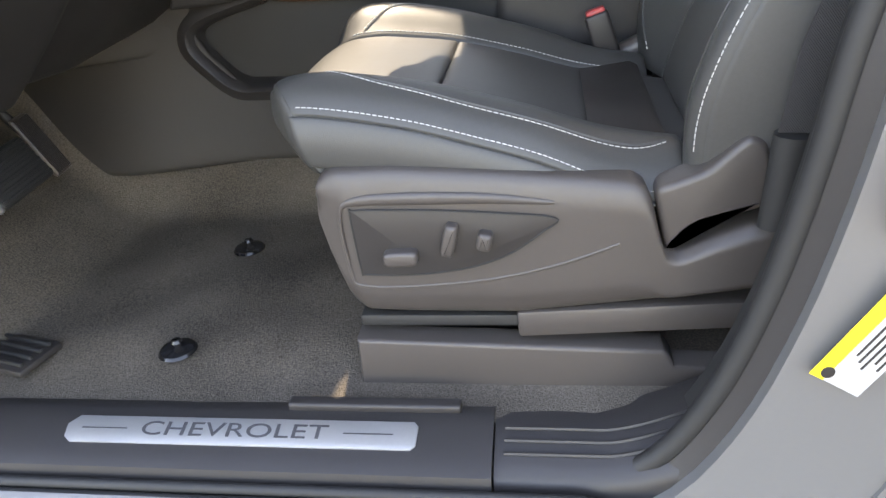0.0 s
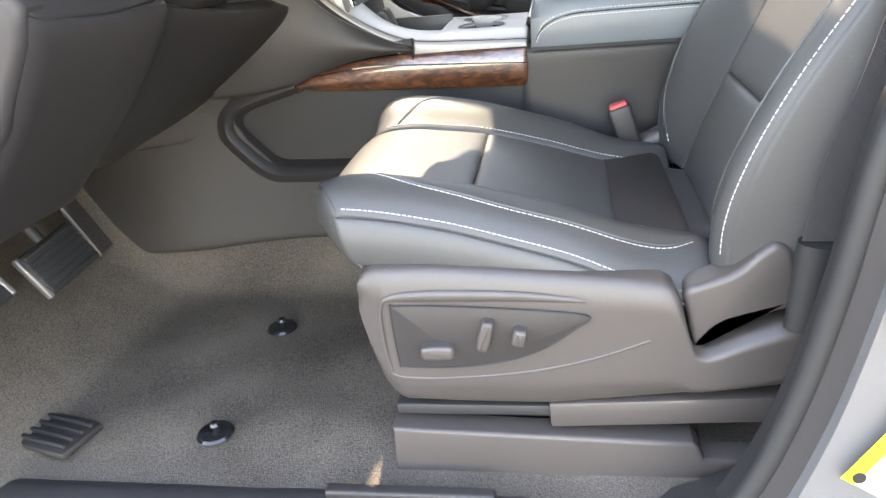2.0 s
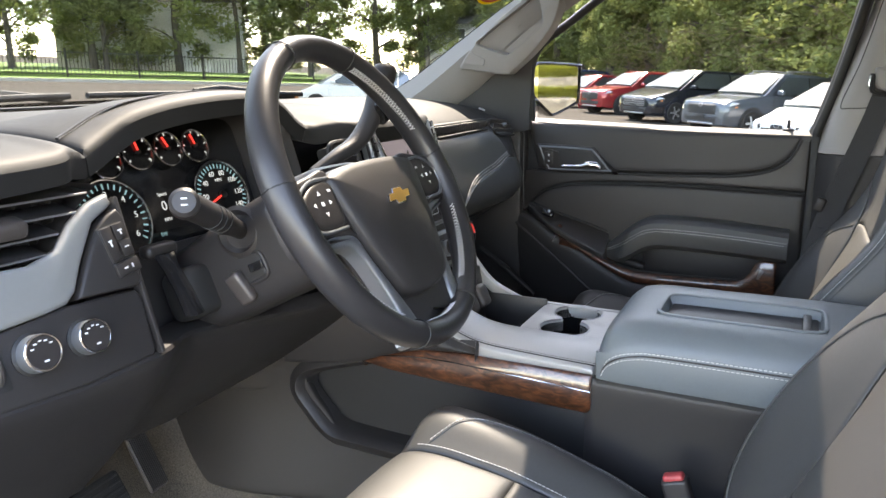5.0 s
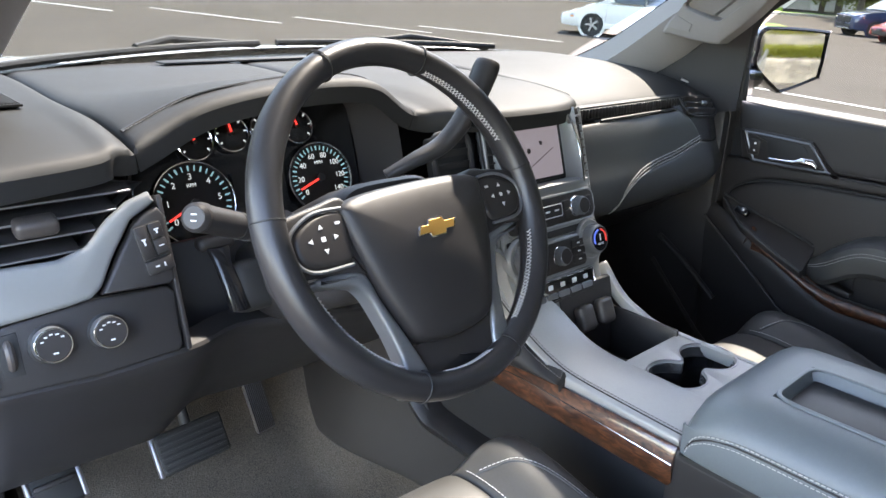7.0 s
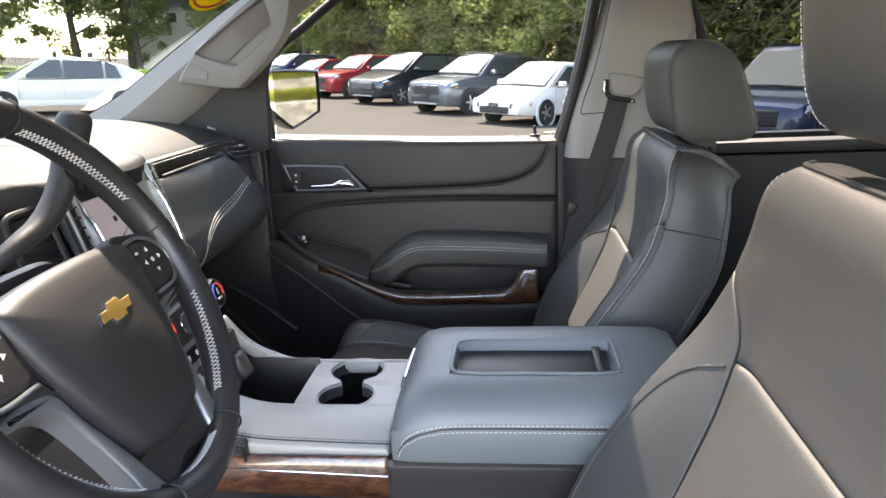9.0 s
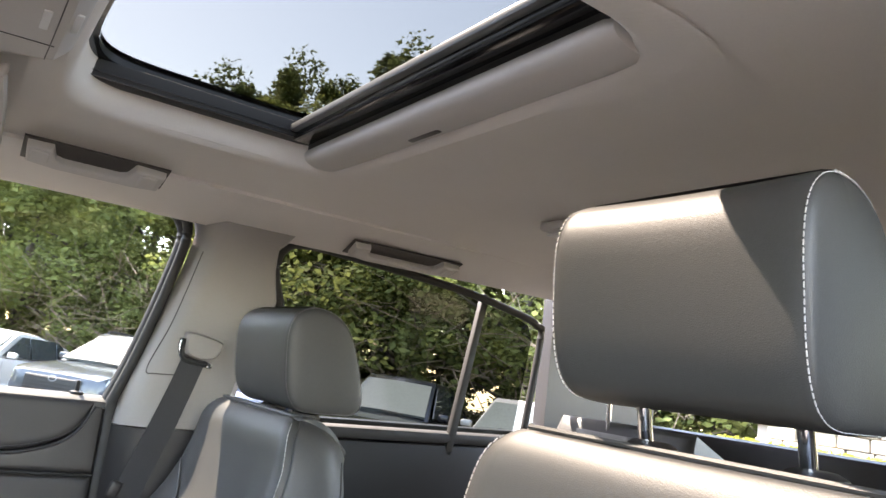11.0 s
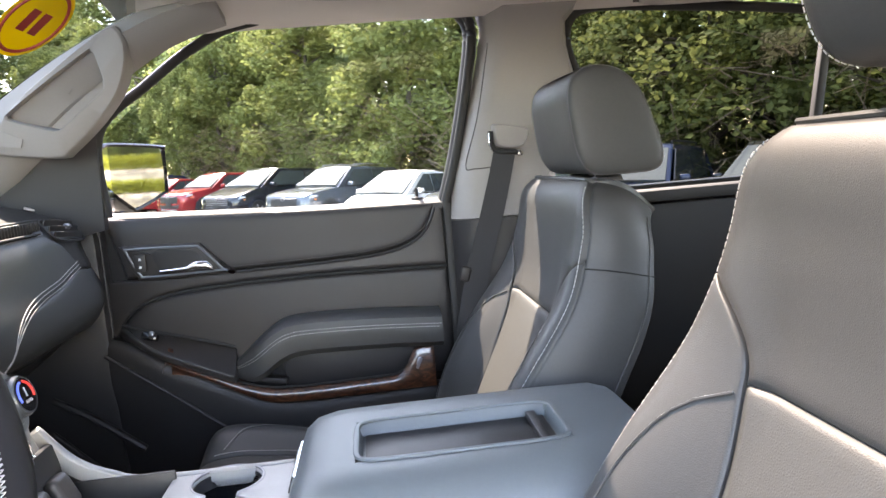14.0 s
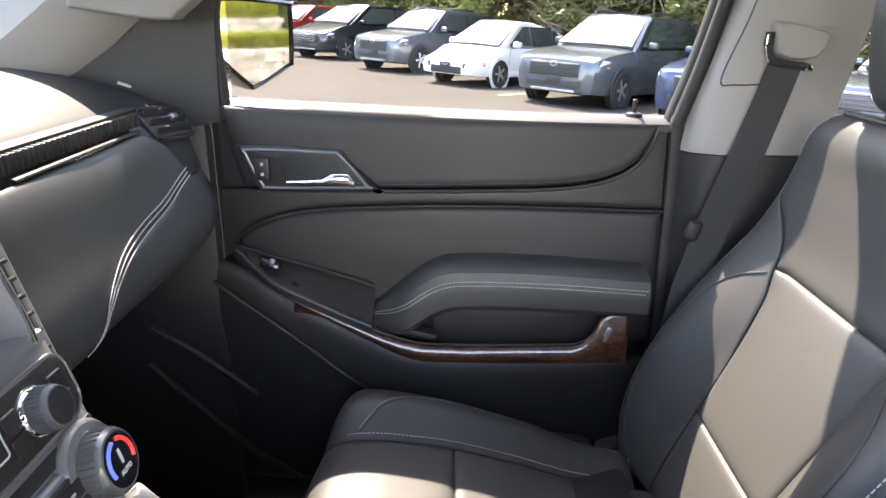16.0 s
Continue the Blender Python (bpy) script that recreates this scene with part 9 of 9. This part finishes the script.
HD = -130
P_WHITE, P_GREY, P_NAVY = paint("white_paint", (0.78, 0.78, 0.77), 0.25, 0.0), paint("grey_blue_paint", (0.12, 0.14, 0.165)), paint("dark_navy_paint", (0.022, 0.026, 0.036))
P_RED, P_STEEL, P_BLUE, P_LIGHT = paint("red_paint", (0.36, 0.03, 0.035)), paint("steel_grey_paint", (0.10, 0.115, 0.135)), paint("blue_paint", (0.035, 0.055, 0.12)), paint("silver_car_paint", (0.42, 0.43, 0.43))
WHITE_RIM = mat("white_rim", (0.62, 0.62, 0.62), 0.4, vary=0.05)
for nm, lab, wx, wy, L, W, H, st_, col_, kw in (
        ("parked_suv", "dark blue parked sport utility vehicle", -11.2, 34.2, 4.7, 1.86, 1.72, "suv", P_BLUE, dict(clad=False)),
        ("parked_car", "red parked compact car", -8.5, 30.6, 4.4, 1.78, 1.48, "hatch", P_RED, dict(clad=False)),
        ("parked_suv", "red parked sport utility vehicle", -6.0, 27.0, 4.6, 1.84, 1.66, "suv", P_RED, {}),
        ("parked_van", "dark navy parked minivan with chrome grille", -3.47, 23.45, 5.17, 1.99, 1.74, "van", P_NAVY, dict(clad=False)),
        ("parked_suv", "grey blue parked sport utility vehicle with roof rails and white wheels", -0.9, 19.65, 4.6, 1.86, 1.68, "suv", P_GREY, dict(rails=True, rim=WHITE_RIM)),
        ("parked_hatchback", "white parked hatchback beside the hedge", 1.08, 16.55, 4.48, 1.75, 1.48, "hatch", P_WHITE, dict(clad=False)),
        ("parked_suv", "steel grey parked sport utility vehicle with dark grille", 3.2, 13.45, 4.95, 1.93, 1.73, "suv", P_STEEL, dict(rails=True)),
        ("parked_suv", "blue parked off-road vehicle with roof rails", 5.2, 10.9, 4.83, 1.93, 1.80, "suv", P_BLUE, dict(rails=True))):
    px, py = by_wheel(wx, wy, HD, L, W)
    car(nm, lab, px, py, HD, col_, L, W, H, st_, **kw)
px, py = by_wheel(-12.4, 16.1, 213, 4.57, 1.76)
car("parked_hatchback", "white parked hatchback with roof bars", px, py, 213, P_WHITE, 4.57, 1.76, 1.47, "hatch", clad=False, bars=True)
car("parked_suv", "silver parked sport utility vehicle seen through the rear window", 8.8, 8.6, -140, P_LIGHT, 4.6, 1.85, 1.68, "suv")
car("parked_suv", "black parked sport utility vehicle", 7.6, 11.0, -140, P_NAVY, 4.7, 1.86, 1.78, "suv", clad=False)

# ---------------------------------------------------------------- trees, wall, lawn, house
def leaf_mat(name, c1, c2):
    m = bpy.data.materials.new(name)
    m.use_nodes = True
    nt = m.node_tree
    b = nt.nodes["Principled BSDF"]
    b.inputs["Roughness"].default_value = 0.7
    b.inputs["Specular IOR Level"].default_value = 0.2
    gi = nt.nodes.new("ShaderNodeNewGeometry")
    mx = nt.nodes.new("ShaderNodeMix")
    mx.data_type = "RGBA"
    mx.inputs["A"].default_value, mx.inputs["B"].default_value = (*c1, 1), (*c2, 1)
    nt.links.new(gi.outputs["Random Per Island"], mx.inputs["Factor"])
    nt.links.new(mx.outputs["Result"], b.inputs["Base Color"])
    tl = nt.nodes.new("ShaderNodeBsdfTranslucent")
    nt.links.new(mx.outputs["Result"], tl.inputs["Color"])
    ms_ = nt.nodes.new("ShaderNodeMixShader")
    ms_.inputs[0].default_value = 0.45
    nt.links.new(b.outputs[0], ms_.inputs[1])
    nt.links.new(tl.outputs[0], ms_.inputs[2])
    nt.links.new(ms_.outputs[0], nt.nodes["Material Output"].inputs["Surface"])
    return m


LEAF_A = leaf_mat("broad_leaves", (0.16, 0.19, 0.065), (0.27, 0.30, 0.10))
LEAF_B = leaf_mat("dark_leaves", (0.10, 0.13, 0.05), (0.18, 0.21, 0.08))
LEAF_C = leaf_mat("hedge_leaves", (0.17, 0.18, 0.02), (0.30, 0.31, 0.04))
BARK = mat("bark", (0.10, 0.085, 0.07), 0.9, vary=0.35, scale=20, bump=0.8, bump_scale=40)


def crown_mesh(name, h, rad, n, seed, material, leaf=0.16, low=0.12):
    """Leaves gathered in clumps round a lumpy crown, as one mesh."""
    rnd = random.Random(seed)
    clumps = []
    for _ in range(70):
        t = rnd.random() ** 0.8
        z = h * (low + (1 - low) * t)
        rr_ = rad * (0.35 + 0.65 * math.sin(math.pi * min(1, 0.12 + 0.85 * t)) ** 0.8) * math.sqrt(rnd.uniform(0.15, 1.0))
        a = rnd.uniform(0, 6.283)
        clumps.append((Vector((rr_ * math.cos(a), rr_ * math.sin(a), z)), rnd.uniform(0.35, 0.85) * rad * 0.36))
    verts, faces = [], []
    for i in range(n):
        c, r = clumps[rnd.randrange(len(clumps))]
        d = Vector((rnd.gauss(0, 1), rnd.gauss(0, 1), rnd.gauss(0, 0.7)))
        d.normalize()
        p = c + d * r * rnd.uniform(0.45, 1.05)
        u = Vector((rnd.gauss(0, 1), rnd.gauss(0, 1), rnd.gauss(0, 0.5))).normalized()
        nrm = (d * 0.7 + Vector((0, 0, 0.6)) + Vector((rnd.gauss(0, 0.5), rnd.gauss(0, 0.5), rnd.gauss(0, 0.5)))).normalized()
        v = nrm.cross(u).normalized()
        s = leaf * rnd.uniform(0.6, 1.3)
        k = len(verts)
        verts += [p - u * s * 0.5, p + v * s * 0.28 + nrm * s * 0.05, p + u * s * 0.55, p - v * s * 0.28 + nrm * s * 0.05]
        faces.append((k, k + 1, k + 2, k + 3))
    me = bpy.data.meshes.new(name)
    me.from_pydata([tuple(v) for v in verts], [], faces)
    me.materials.append(material)
    return me


def trunk_mesh(h, r, seed):
    rnd = random.Random(seed)
    bms = []
    top = Vector((rnd.uniform(-0.3, 0.3), rnd.uniform(-0.3, 0.3), h * 0.85))
    bms.append(tube(curve([(0, 0, -0.2), (0.05, 0.03, h * 0.3), tuple(top * 0.7), tuple(top)], 14), [r * (1.15 - 1.0 * i / 13) for i in range(14)], 8, up=(0, 1, 0.1)))
    for k in range(12):
        z = h * rnd.uniform(0.15, 0.75)
        a = rnd.uniform(0, 6.283)
        l = rnd.uniform(0.25, 0.45) * h * 0.6
        b0 = Vector((0.05, 0.03, z))
        d = Vector((math.cos(a), math.sin(a), 0.45))
        bms.append(tube(curve([b0, b0 + d * l * 0.5 + Vector((0, 0, 0.1)), b0 + d * l], 6), [r * 0.38 * (1.05 - i / 6) for i in range(6)], 5, up=(0.3, 0.2, 1)))
    return join(*bms)


KINDS = []
for i, (h, rad, n, m_, lf) in enumerate(((9.0, 2.6, 15000, LEAF_A, 0.19), (11.0, 2.4, 15000, LEAF_B, 0.18), (8.0, 2.9, 15000, LEAF_A, 0.20), (5.0, 2.4, 9000, LEAF_A, 0.17))):
    cm = crown_mesh("crown", h, rad, n, 10 + i, m_, lf, 0.10 if i < 3 else 0.02)
    tb_ = trunk_mesh(h, 0.17, 30 + i)
    bmesh.ops.recalc_face_normals(tb_, faces=tb_.faces)
    tm = bpy.data.meshes.new("trunk")
    tb_.to_mesh(tm)
    tb_.free()
    tm.materials.append(BARK)
    KINDS.append((cm, tm))


def tree(kind, x, y, s, rot, label="leafy green tree on the wooded bank behind the parking lot"):
    t = thing("tree", label, "tree", "bank trees")
    t.matrix_world = Matrix.Translation((x, y, ground_z(x, y) - 0.05)) @ pose(0, 0, 0, 0, 0, rot) @ Matrix.Diagonal((s, s, s, 1))
    for nm, me in zip(("crown", "trunk"), KINDS[kind]):
        ob = new(nm, me)
        ob.parent = t
    return t


rnd = random.Random(7)
RD = Vector((0.56, -0.83)).normalized()
BK = Vector((0.83, 0.56)).normalized()
for row, (off, kinds, n, stp) in enumerate(((5.2, (3, 3, 0), 22, 2.3), (7.6, (0, 1, 2), 20, 2.6), (10.5, (1, 0, 1), 17, 3.2))):
    for k in range(n):
        p = Vector((-0.9, 19.65)) + BK * (off + rnd.uniform(-0.6, 0.6)) + RD * ((k - n * 0.46) * stp + rnd.uniform(-0.6, 0.6))
        tree(rnd.choice(kinds), p.x, p.y, rnd.uniform(0.85, 1.2), rnd.uniform(0, 360))
for k in range(14):
    p = Vector((-0.9, 19.65)) + BK * (7.5 + 3 * (k % 2)) - RD * (24 + 3.4 * k)
    tree(rnd.choice((0, 1, 2)), p.x, p.y, rnd.uniform(1.5, 1.9), rnd.uniform(0, 360))
for x, y, s in ((-54, 34, 1.4), (-56, 44, 1.5), (-62, 20, 1.6), (-44, 58, 1.5), (-50, 66, 1.6), (-36, 68, 1.4), (-72, 8, 1.6), (-76, 32, 1.7)):
    tree(rnd.choice((0, 2)), x, y, s, rnd.uniform(0, 360), "leafy green tree on the lawn beyond the fence")

for k in range(22):
    tree(rnd.choice((0, 1, 2)), -84 - 9 * rnd.random() + 2.6 * k, -22 + 5.6 * k + rnd.uniform(-2.5, 2.5), rnd.uniform(1.7, 2.3), rnd.uniform(0, 360), "tall green tree beyond the lawn and houses")

# bare brown twigs tangled through the bank
TWIG = mat("dry_twigs", (0.26, 0.20, 0.14), 0.9, vary=0.35, scale=20)
verts, faces = [], []
for i in range(2600):
    p = Vector((-0.9, 19.65, 0)) + Vector((*BK, 0)) * rnd.uniform(2.8, 5.0) + Vector((*RD, 0)) * rnd.uniform(-20, 26)
    p.z = ground_z(p.x, p.y) + rnd.uniform(0.2, 3.6)
    d = Vector((rnd.gauss(0, 1), rnd.gauss(0, 1), rnd.gauss(0.2, 0.6))).normalized()
    bend = Vector((rnd.gauss(0, 0.2), rnd.gauss(0, 0.2), rnd.gauss(-0.1, 0.2)))
    l, w = rnd.uniform(0.5, 1.6), rnd.uniform(0.006, 0.016)
    s = d.orthogonal().normalized() * w
    u = d.cross(s).normalized() * w
    for a, b in ((p, p + d * l * 0.5 + bend * 0.3), (p + d * l * 0.5 + bend * 0.3, p + d * l + bend)):
        k = len(verts)
        verts += [tuple(a + s), tuple(a - s), tuple(b - s * 0.6), tuple(b + s * 0.6), tuple(a + u), tuple(a - u), tuple(b - u * 0.6), tuple(b + u * 0.6)]
        faces += [(k, k + 1, k + 2, k + 3), (k + 4, k + 5, k + 6, k + 7)]
tw = bpy.data.meshes.new("brush")
tw.from_pydata(verts, [], faces)
tw.materials.append(TWIG)
tagged(new("brush", tw), "tangled dry brown twigs on the wooded bank", "brush", kind="stuff")

# stone wall with hedge behind the vehicle
sw_ = thing("retaining_wall", "pale terraced stone retaining wall with mortar joints", "stone wall", kind="structure")
STONE = mat("pale_stone", (0.42, 0.36, 0.27), 0.85, vary=0.25, scale=6, bump=0.5, bump_scale=30)
nt = STONE.node_tree
oi = nt.nodes.new("ShaderNodeObjectInfo")
hs = nt.nodes.new("ShaderNodeHueSaturation")
mr_ = nt.nodes.new("ShaderNodeMapRange")
mr_.inputs["To Min"].default_value, mr_.inputs["To Max"].default_value = 0.62, 1.25
bsdf = nt.nodes["Principled BSDF"]
lk = bsdf.inputs["Base Color"].links[0].from_socket
nt.links.new(oi.outputs["Random"], mr_.inputs["Value"])
nt.links.new(mr_.outputs[0], hs.inputs["Value"])
nt.links.new(lk, hs.inputs["Color"])
nt.links.new(hs.outputs[0], bsdf.inputs["Base Color"])
MORTAR = mat("mortar", (0.30, 0.27, 0.23), 0.95, vary=0.2)
WX = 8.6
part("wall_core", box((0.35, 17, 0.96), (WX + 0.2, -2.9, ground_z(WX, 0) + 0.46)), MORTAR, sw_)
part("upper_core", box((0.35, 17, 1.95), (WX + 2.4, -2.9, ground_z(WX, 0) + 0.95)), MORTAR, sw_)
part("terrace", box((2.2, 17, 0.9), (WX + 1.3, -2.9, ground_z(WX, 0) + 0.43)), BARK, sw_)
rnd = random.Random(11)
verts, faces = [], []
for i in range(26000):
    up = i % 3 == 0
    p = Vector((WX + (2.9 if up else 0.85) + rnd.uniform(-0.4, 0.4), rnd.uniform(-11, 5.6), 0))
    p.z = ground_z(WX, 0) + ((1.85 + 0.8 * rnd.random() ** 0.8) if up else (0.92 + 0.56 * rnd.random() ** 0.7))
    u = Vector((rnd.gauss(0, 1), rnd.gauss(0, 1), rnd.gauss(0, 1))).normalized()
    v = u.orthogonal().normalized()
    s = rnd.uniform(0.05, 0.11)
    k = len(verts)
    verts += [tuple(p - u * s), tuple(p + v * s * 0.6), tuple(p + u * s), tuple(p - v * s * 0.6)]
    faces.append((k, k + 1, k + 2, k + 3))
hm = bpy.data.meshes.new("hedge")
hm.from_pydata(verts, [], faces)
hm.materials.append(LEAF_C)
tagged(new("hedge", hm), "clipped yellow green hedges on top of the stone walls", "hedge", kind="stuff")

# lawn, kerb, fence and house beyond the lot, ahead of the vehicle
LAWN = mat("sunlit_lawn", (0.13, 0.22, 0.035), 0.9, vary=0.3, scale=3, bump=0.6, bump_scale=60, fine=30)
lw = thing("lawn", "bright green lawn beyond the parking lot", "lawn", kind="structure")
LO = Vector((-48.0, 0))
LD = Vector((0.40, 0.917))
LB = Vector((-0.917, 0.40))
def lot(a, b, z=0.0):
    p = LO + LD * a + LB * b
    return Vector((p.x, p.y, ground_z(p.x, p.y) + z))
def slab(a0, a1, b0, b1, z0, z1):
    return loft([[lot(a0, b0, z), lot(a1, b0, z), lot(a1, b1, z), lot(a0, b1, z)] for z in (z0, z1)])
part("verge", slab(-110, 66, 0.3, 4.0, -0.1, 0.15), LAWN, lw)
part("turf", slab(-110, 66, 7.5, 60, -0.1, 0.35), LAWN, lw)
KERB = mat("kerb_concrete", (0.42, 0.40, 0.36), 0.9, vary=0.2)
kb = thing("kerb", "pale concrete kerb along the lot", "kerb", kind="structure")
part("kerb_stone", slab(-110, 66, 0, 0.3, -0.1, 0.17), KERB, kb)
yk = thing("kerb_island", "grass island with yellow painted kerb", "kerb", kind="structure")
part("island_kerb", loft([[Vector((x, y, ground_z(x, y) + z)) for x, y in ((-13.5, 27.0), (-11.5, 29.0), (-15.0, 33.5), (-17.0, 31.5))] for z in (-0.05, 0.16)]), YELLOW, yk)
part("island_grass", loft([[Vector((x, y, ground_z(x, y) + z)) for x, y in ((-13.6, 27.4), (-11.9, 29.1), (-15.0, 33.1), (-16.7, 31.4))] for z in (0.0, 0.19)]), LAWN, yk)
IRON = mat("black_iron", (0.02, 0.02, 0.021), 0.5, vary=0.1)
fen = thing("fence", "black iron picket fence along the lot", "fence", kind="structure")
for k in range(26):
    a = -54 + 4.4 * k
    part("post", moved(box((0.10, 0.10, 1.95), (0, 0, 0.92)), Matrix.Translation(lot(a, 5.8))), IRON, fen)
for z in (0.30, 1.65):
    part("rail", tube([lot(-54, 5.8, z), lot(56, 5.8, z)], 0.03, 6), IRON, fen)
bars = []
for k in range(480):
    bars.append(box((0.025, 0.025, 1.65), tuple(lot(-54 + 0.229 * k, 5.8, 0.92))))
tagged(part("pickets", join(*bars), IRON, fen), kind="stuff")
HOUSE = mat("pale_siding", (0.55, 0.54, 0.50), 0.8, vary=0.08, scale=10)
ROOFM = mat("grey_shingles", (0.16, 0.15, 0.15), 0.9, vary=0.25, scale=20)
def house(x, y, rot, w, d, h, label):
    hs_ = thing("house", label, "house", "houses")
    hs_.matrix_world = Matrix.Translation((x, y, ground_z(x, y))) @ pose(0, 0, 0, 0, 0, rot)
    part("wall", box((w, d, h + 1), (0, 0, h / 2 - 0.5)), HOUSE, hs_)
    part("roof", loft([[Vector((sx * (w / 2 + 0.4), -d / 2 - 0.4, h)), Vector((sx * (w / 2 + 0.4), d / 2 + 0.4, h)), Vector((sx * (w / 2 + 0.4), 0, h + 2.4))] for sx in (-1, 1)]), ROOFM, hs_)
    gd = part("garage_door", box((4.6, 0.08, 2.2), (w * 0.18, -d / 2 - 0.03, 1.1), 0.01), WHITE_MARK, hs_)
    for i in range(4):
        part("panel", box((4.4, 0.03, 0.45), (w * 0.18, -d / 2 - 0.085, 0.30 + 0.52 * i), 0.02), WHITE_MARK, gd)
    for i in range(3):
        wn_ = part("window", box((1.1, 0.06, 1.2), (-w * 0.36 + 1.7 * i * (w / 14), -d / 2 - 0.03, h - 1.1), 0.01), WHITE_MARK, hs_)
        part("pane", box((0.92, 0.03, 1.02), (-w * 0.36 + 1.7 * i * (w / 14), -d / 2 - 0.07, h - 1.1)), CARGLASS, wn_)
    return hs_
house(-60, 54, 40, 17, 11, 6.5, "pale house with white garage door beyond the lot")
house(-34, 84, 10, 16, 11, 7.0, "pale house partly hidden behind trees")
house(-84, 10, 65, 18, 12, 6.6, "pale house beyond the lawn")
# stones of the wall, each a piece
stone_mes = []
for k in range(4):
    b = box((0.14, 0.36 + 0.07 * k, 0.19), (0, 0, 0), 0.025, 2)
    me = bpy.data.meshes.new("stone")
    b.to_mesh(me)
    b.free()
    me.materials.append(STONE)
    for p in me.polygons:
        p.use_smooth = False
    stone_mes.append((me, 0.36 + 0.07 * k))
rnd = random.Random(5)
for r in range(8):
    y = -3.0 + rnd.uniform(0, 0.3)
    while y < 5.3:
        me, w = rnd.choice(stone_mes)
        ob = new("stone", me)
        ob.parent = sw_
        ob.location = (WX + (0.0 if r < 5 else 2.2) + rnd.uniform(-0.02, 0.02), y + w / 2, ground_z(WX, 0) + (0.07 + 0.195 * r if r < 5 else 1.42 + 0.195 * (r - 5)))
        y += w + 0.02
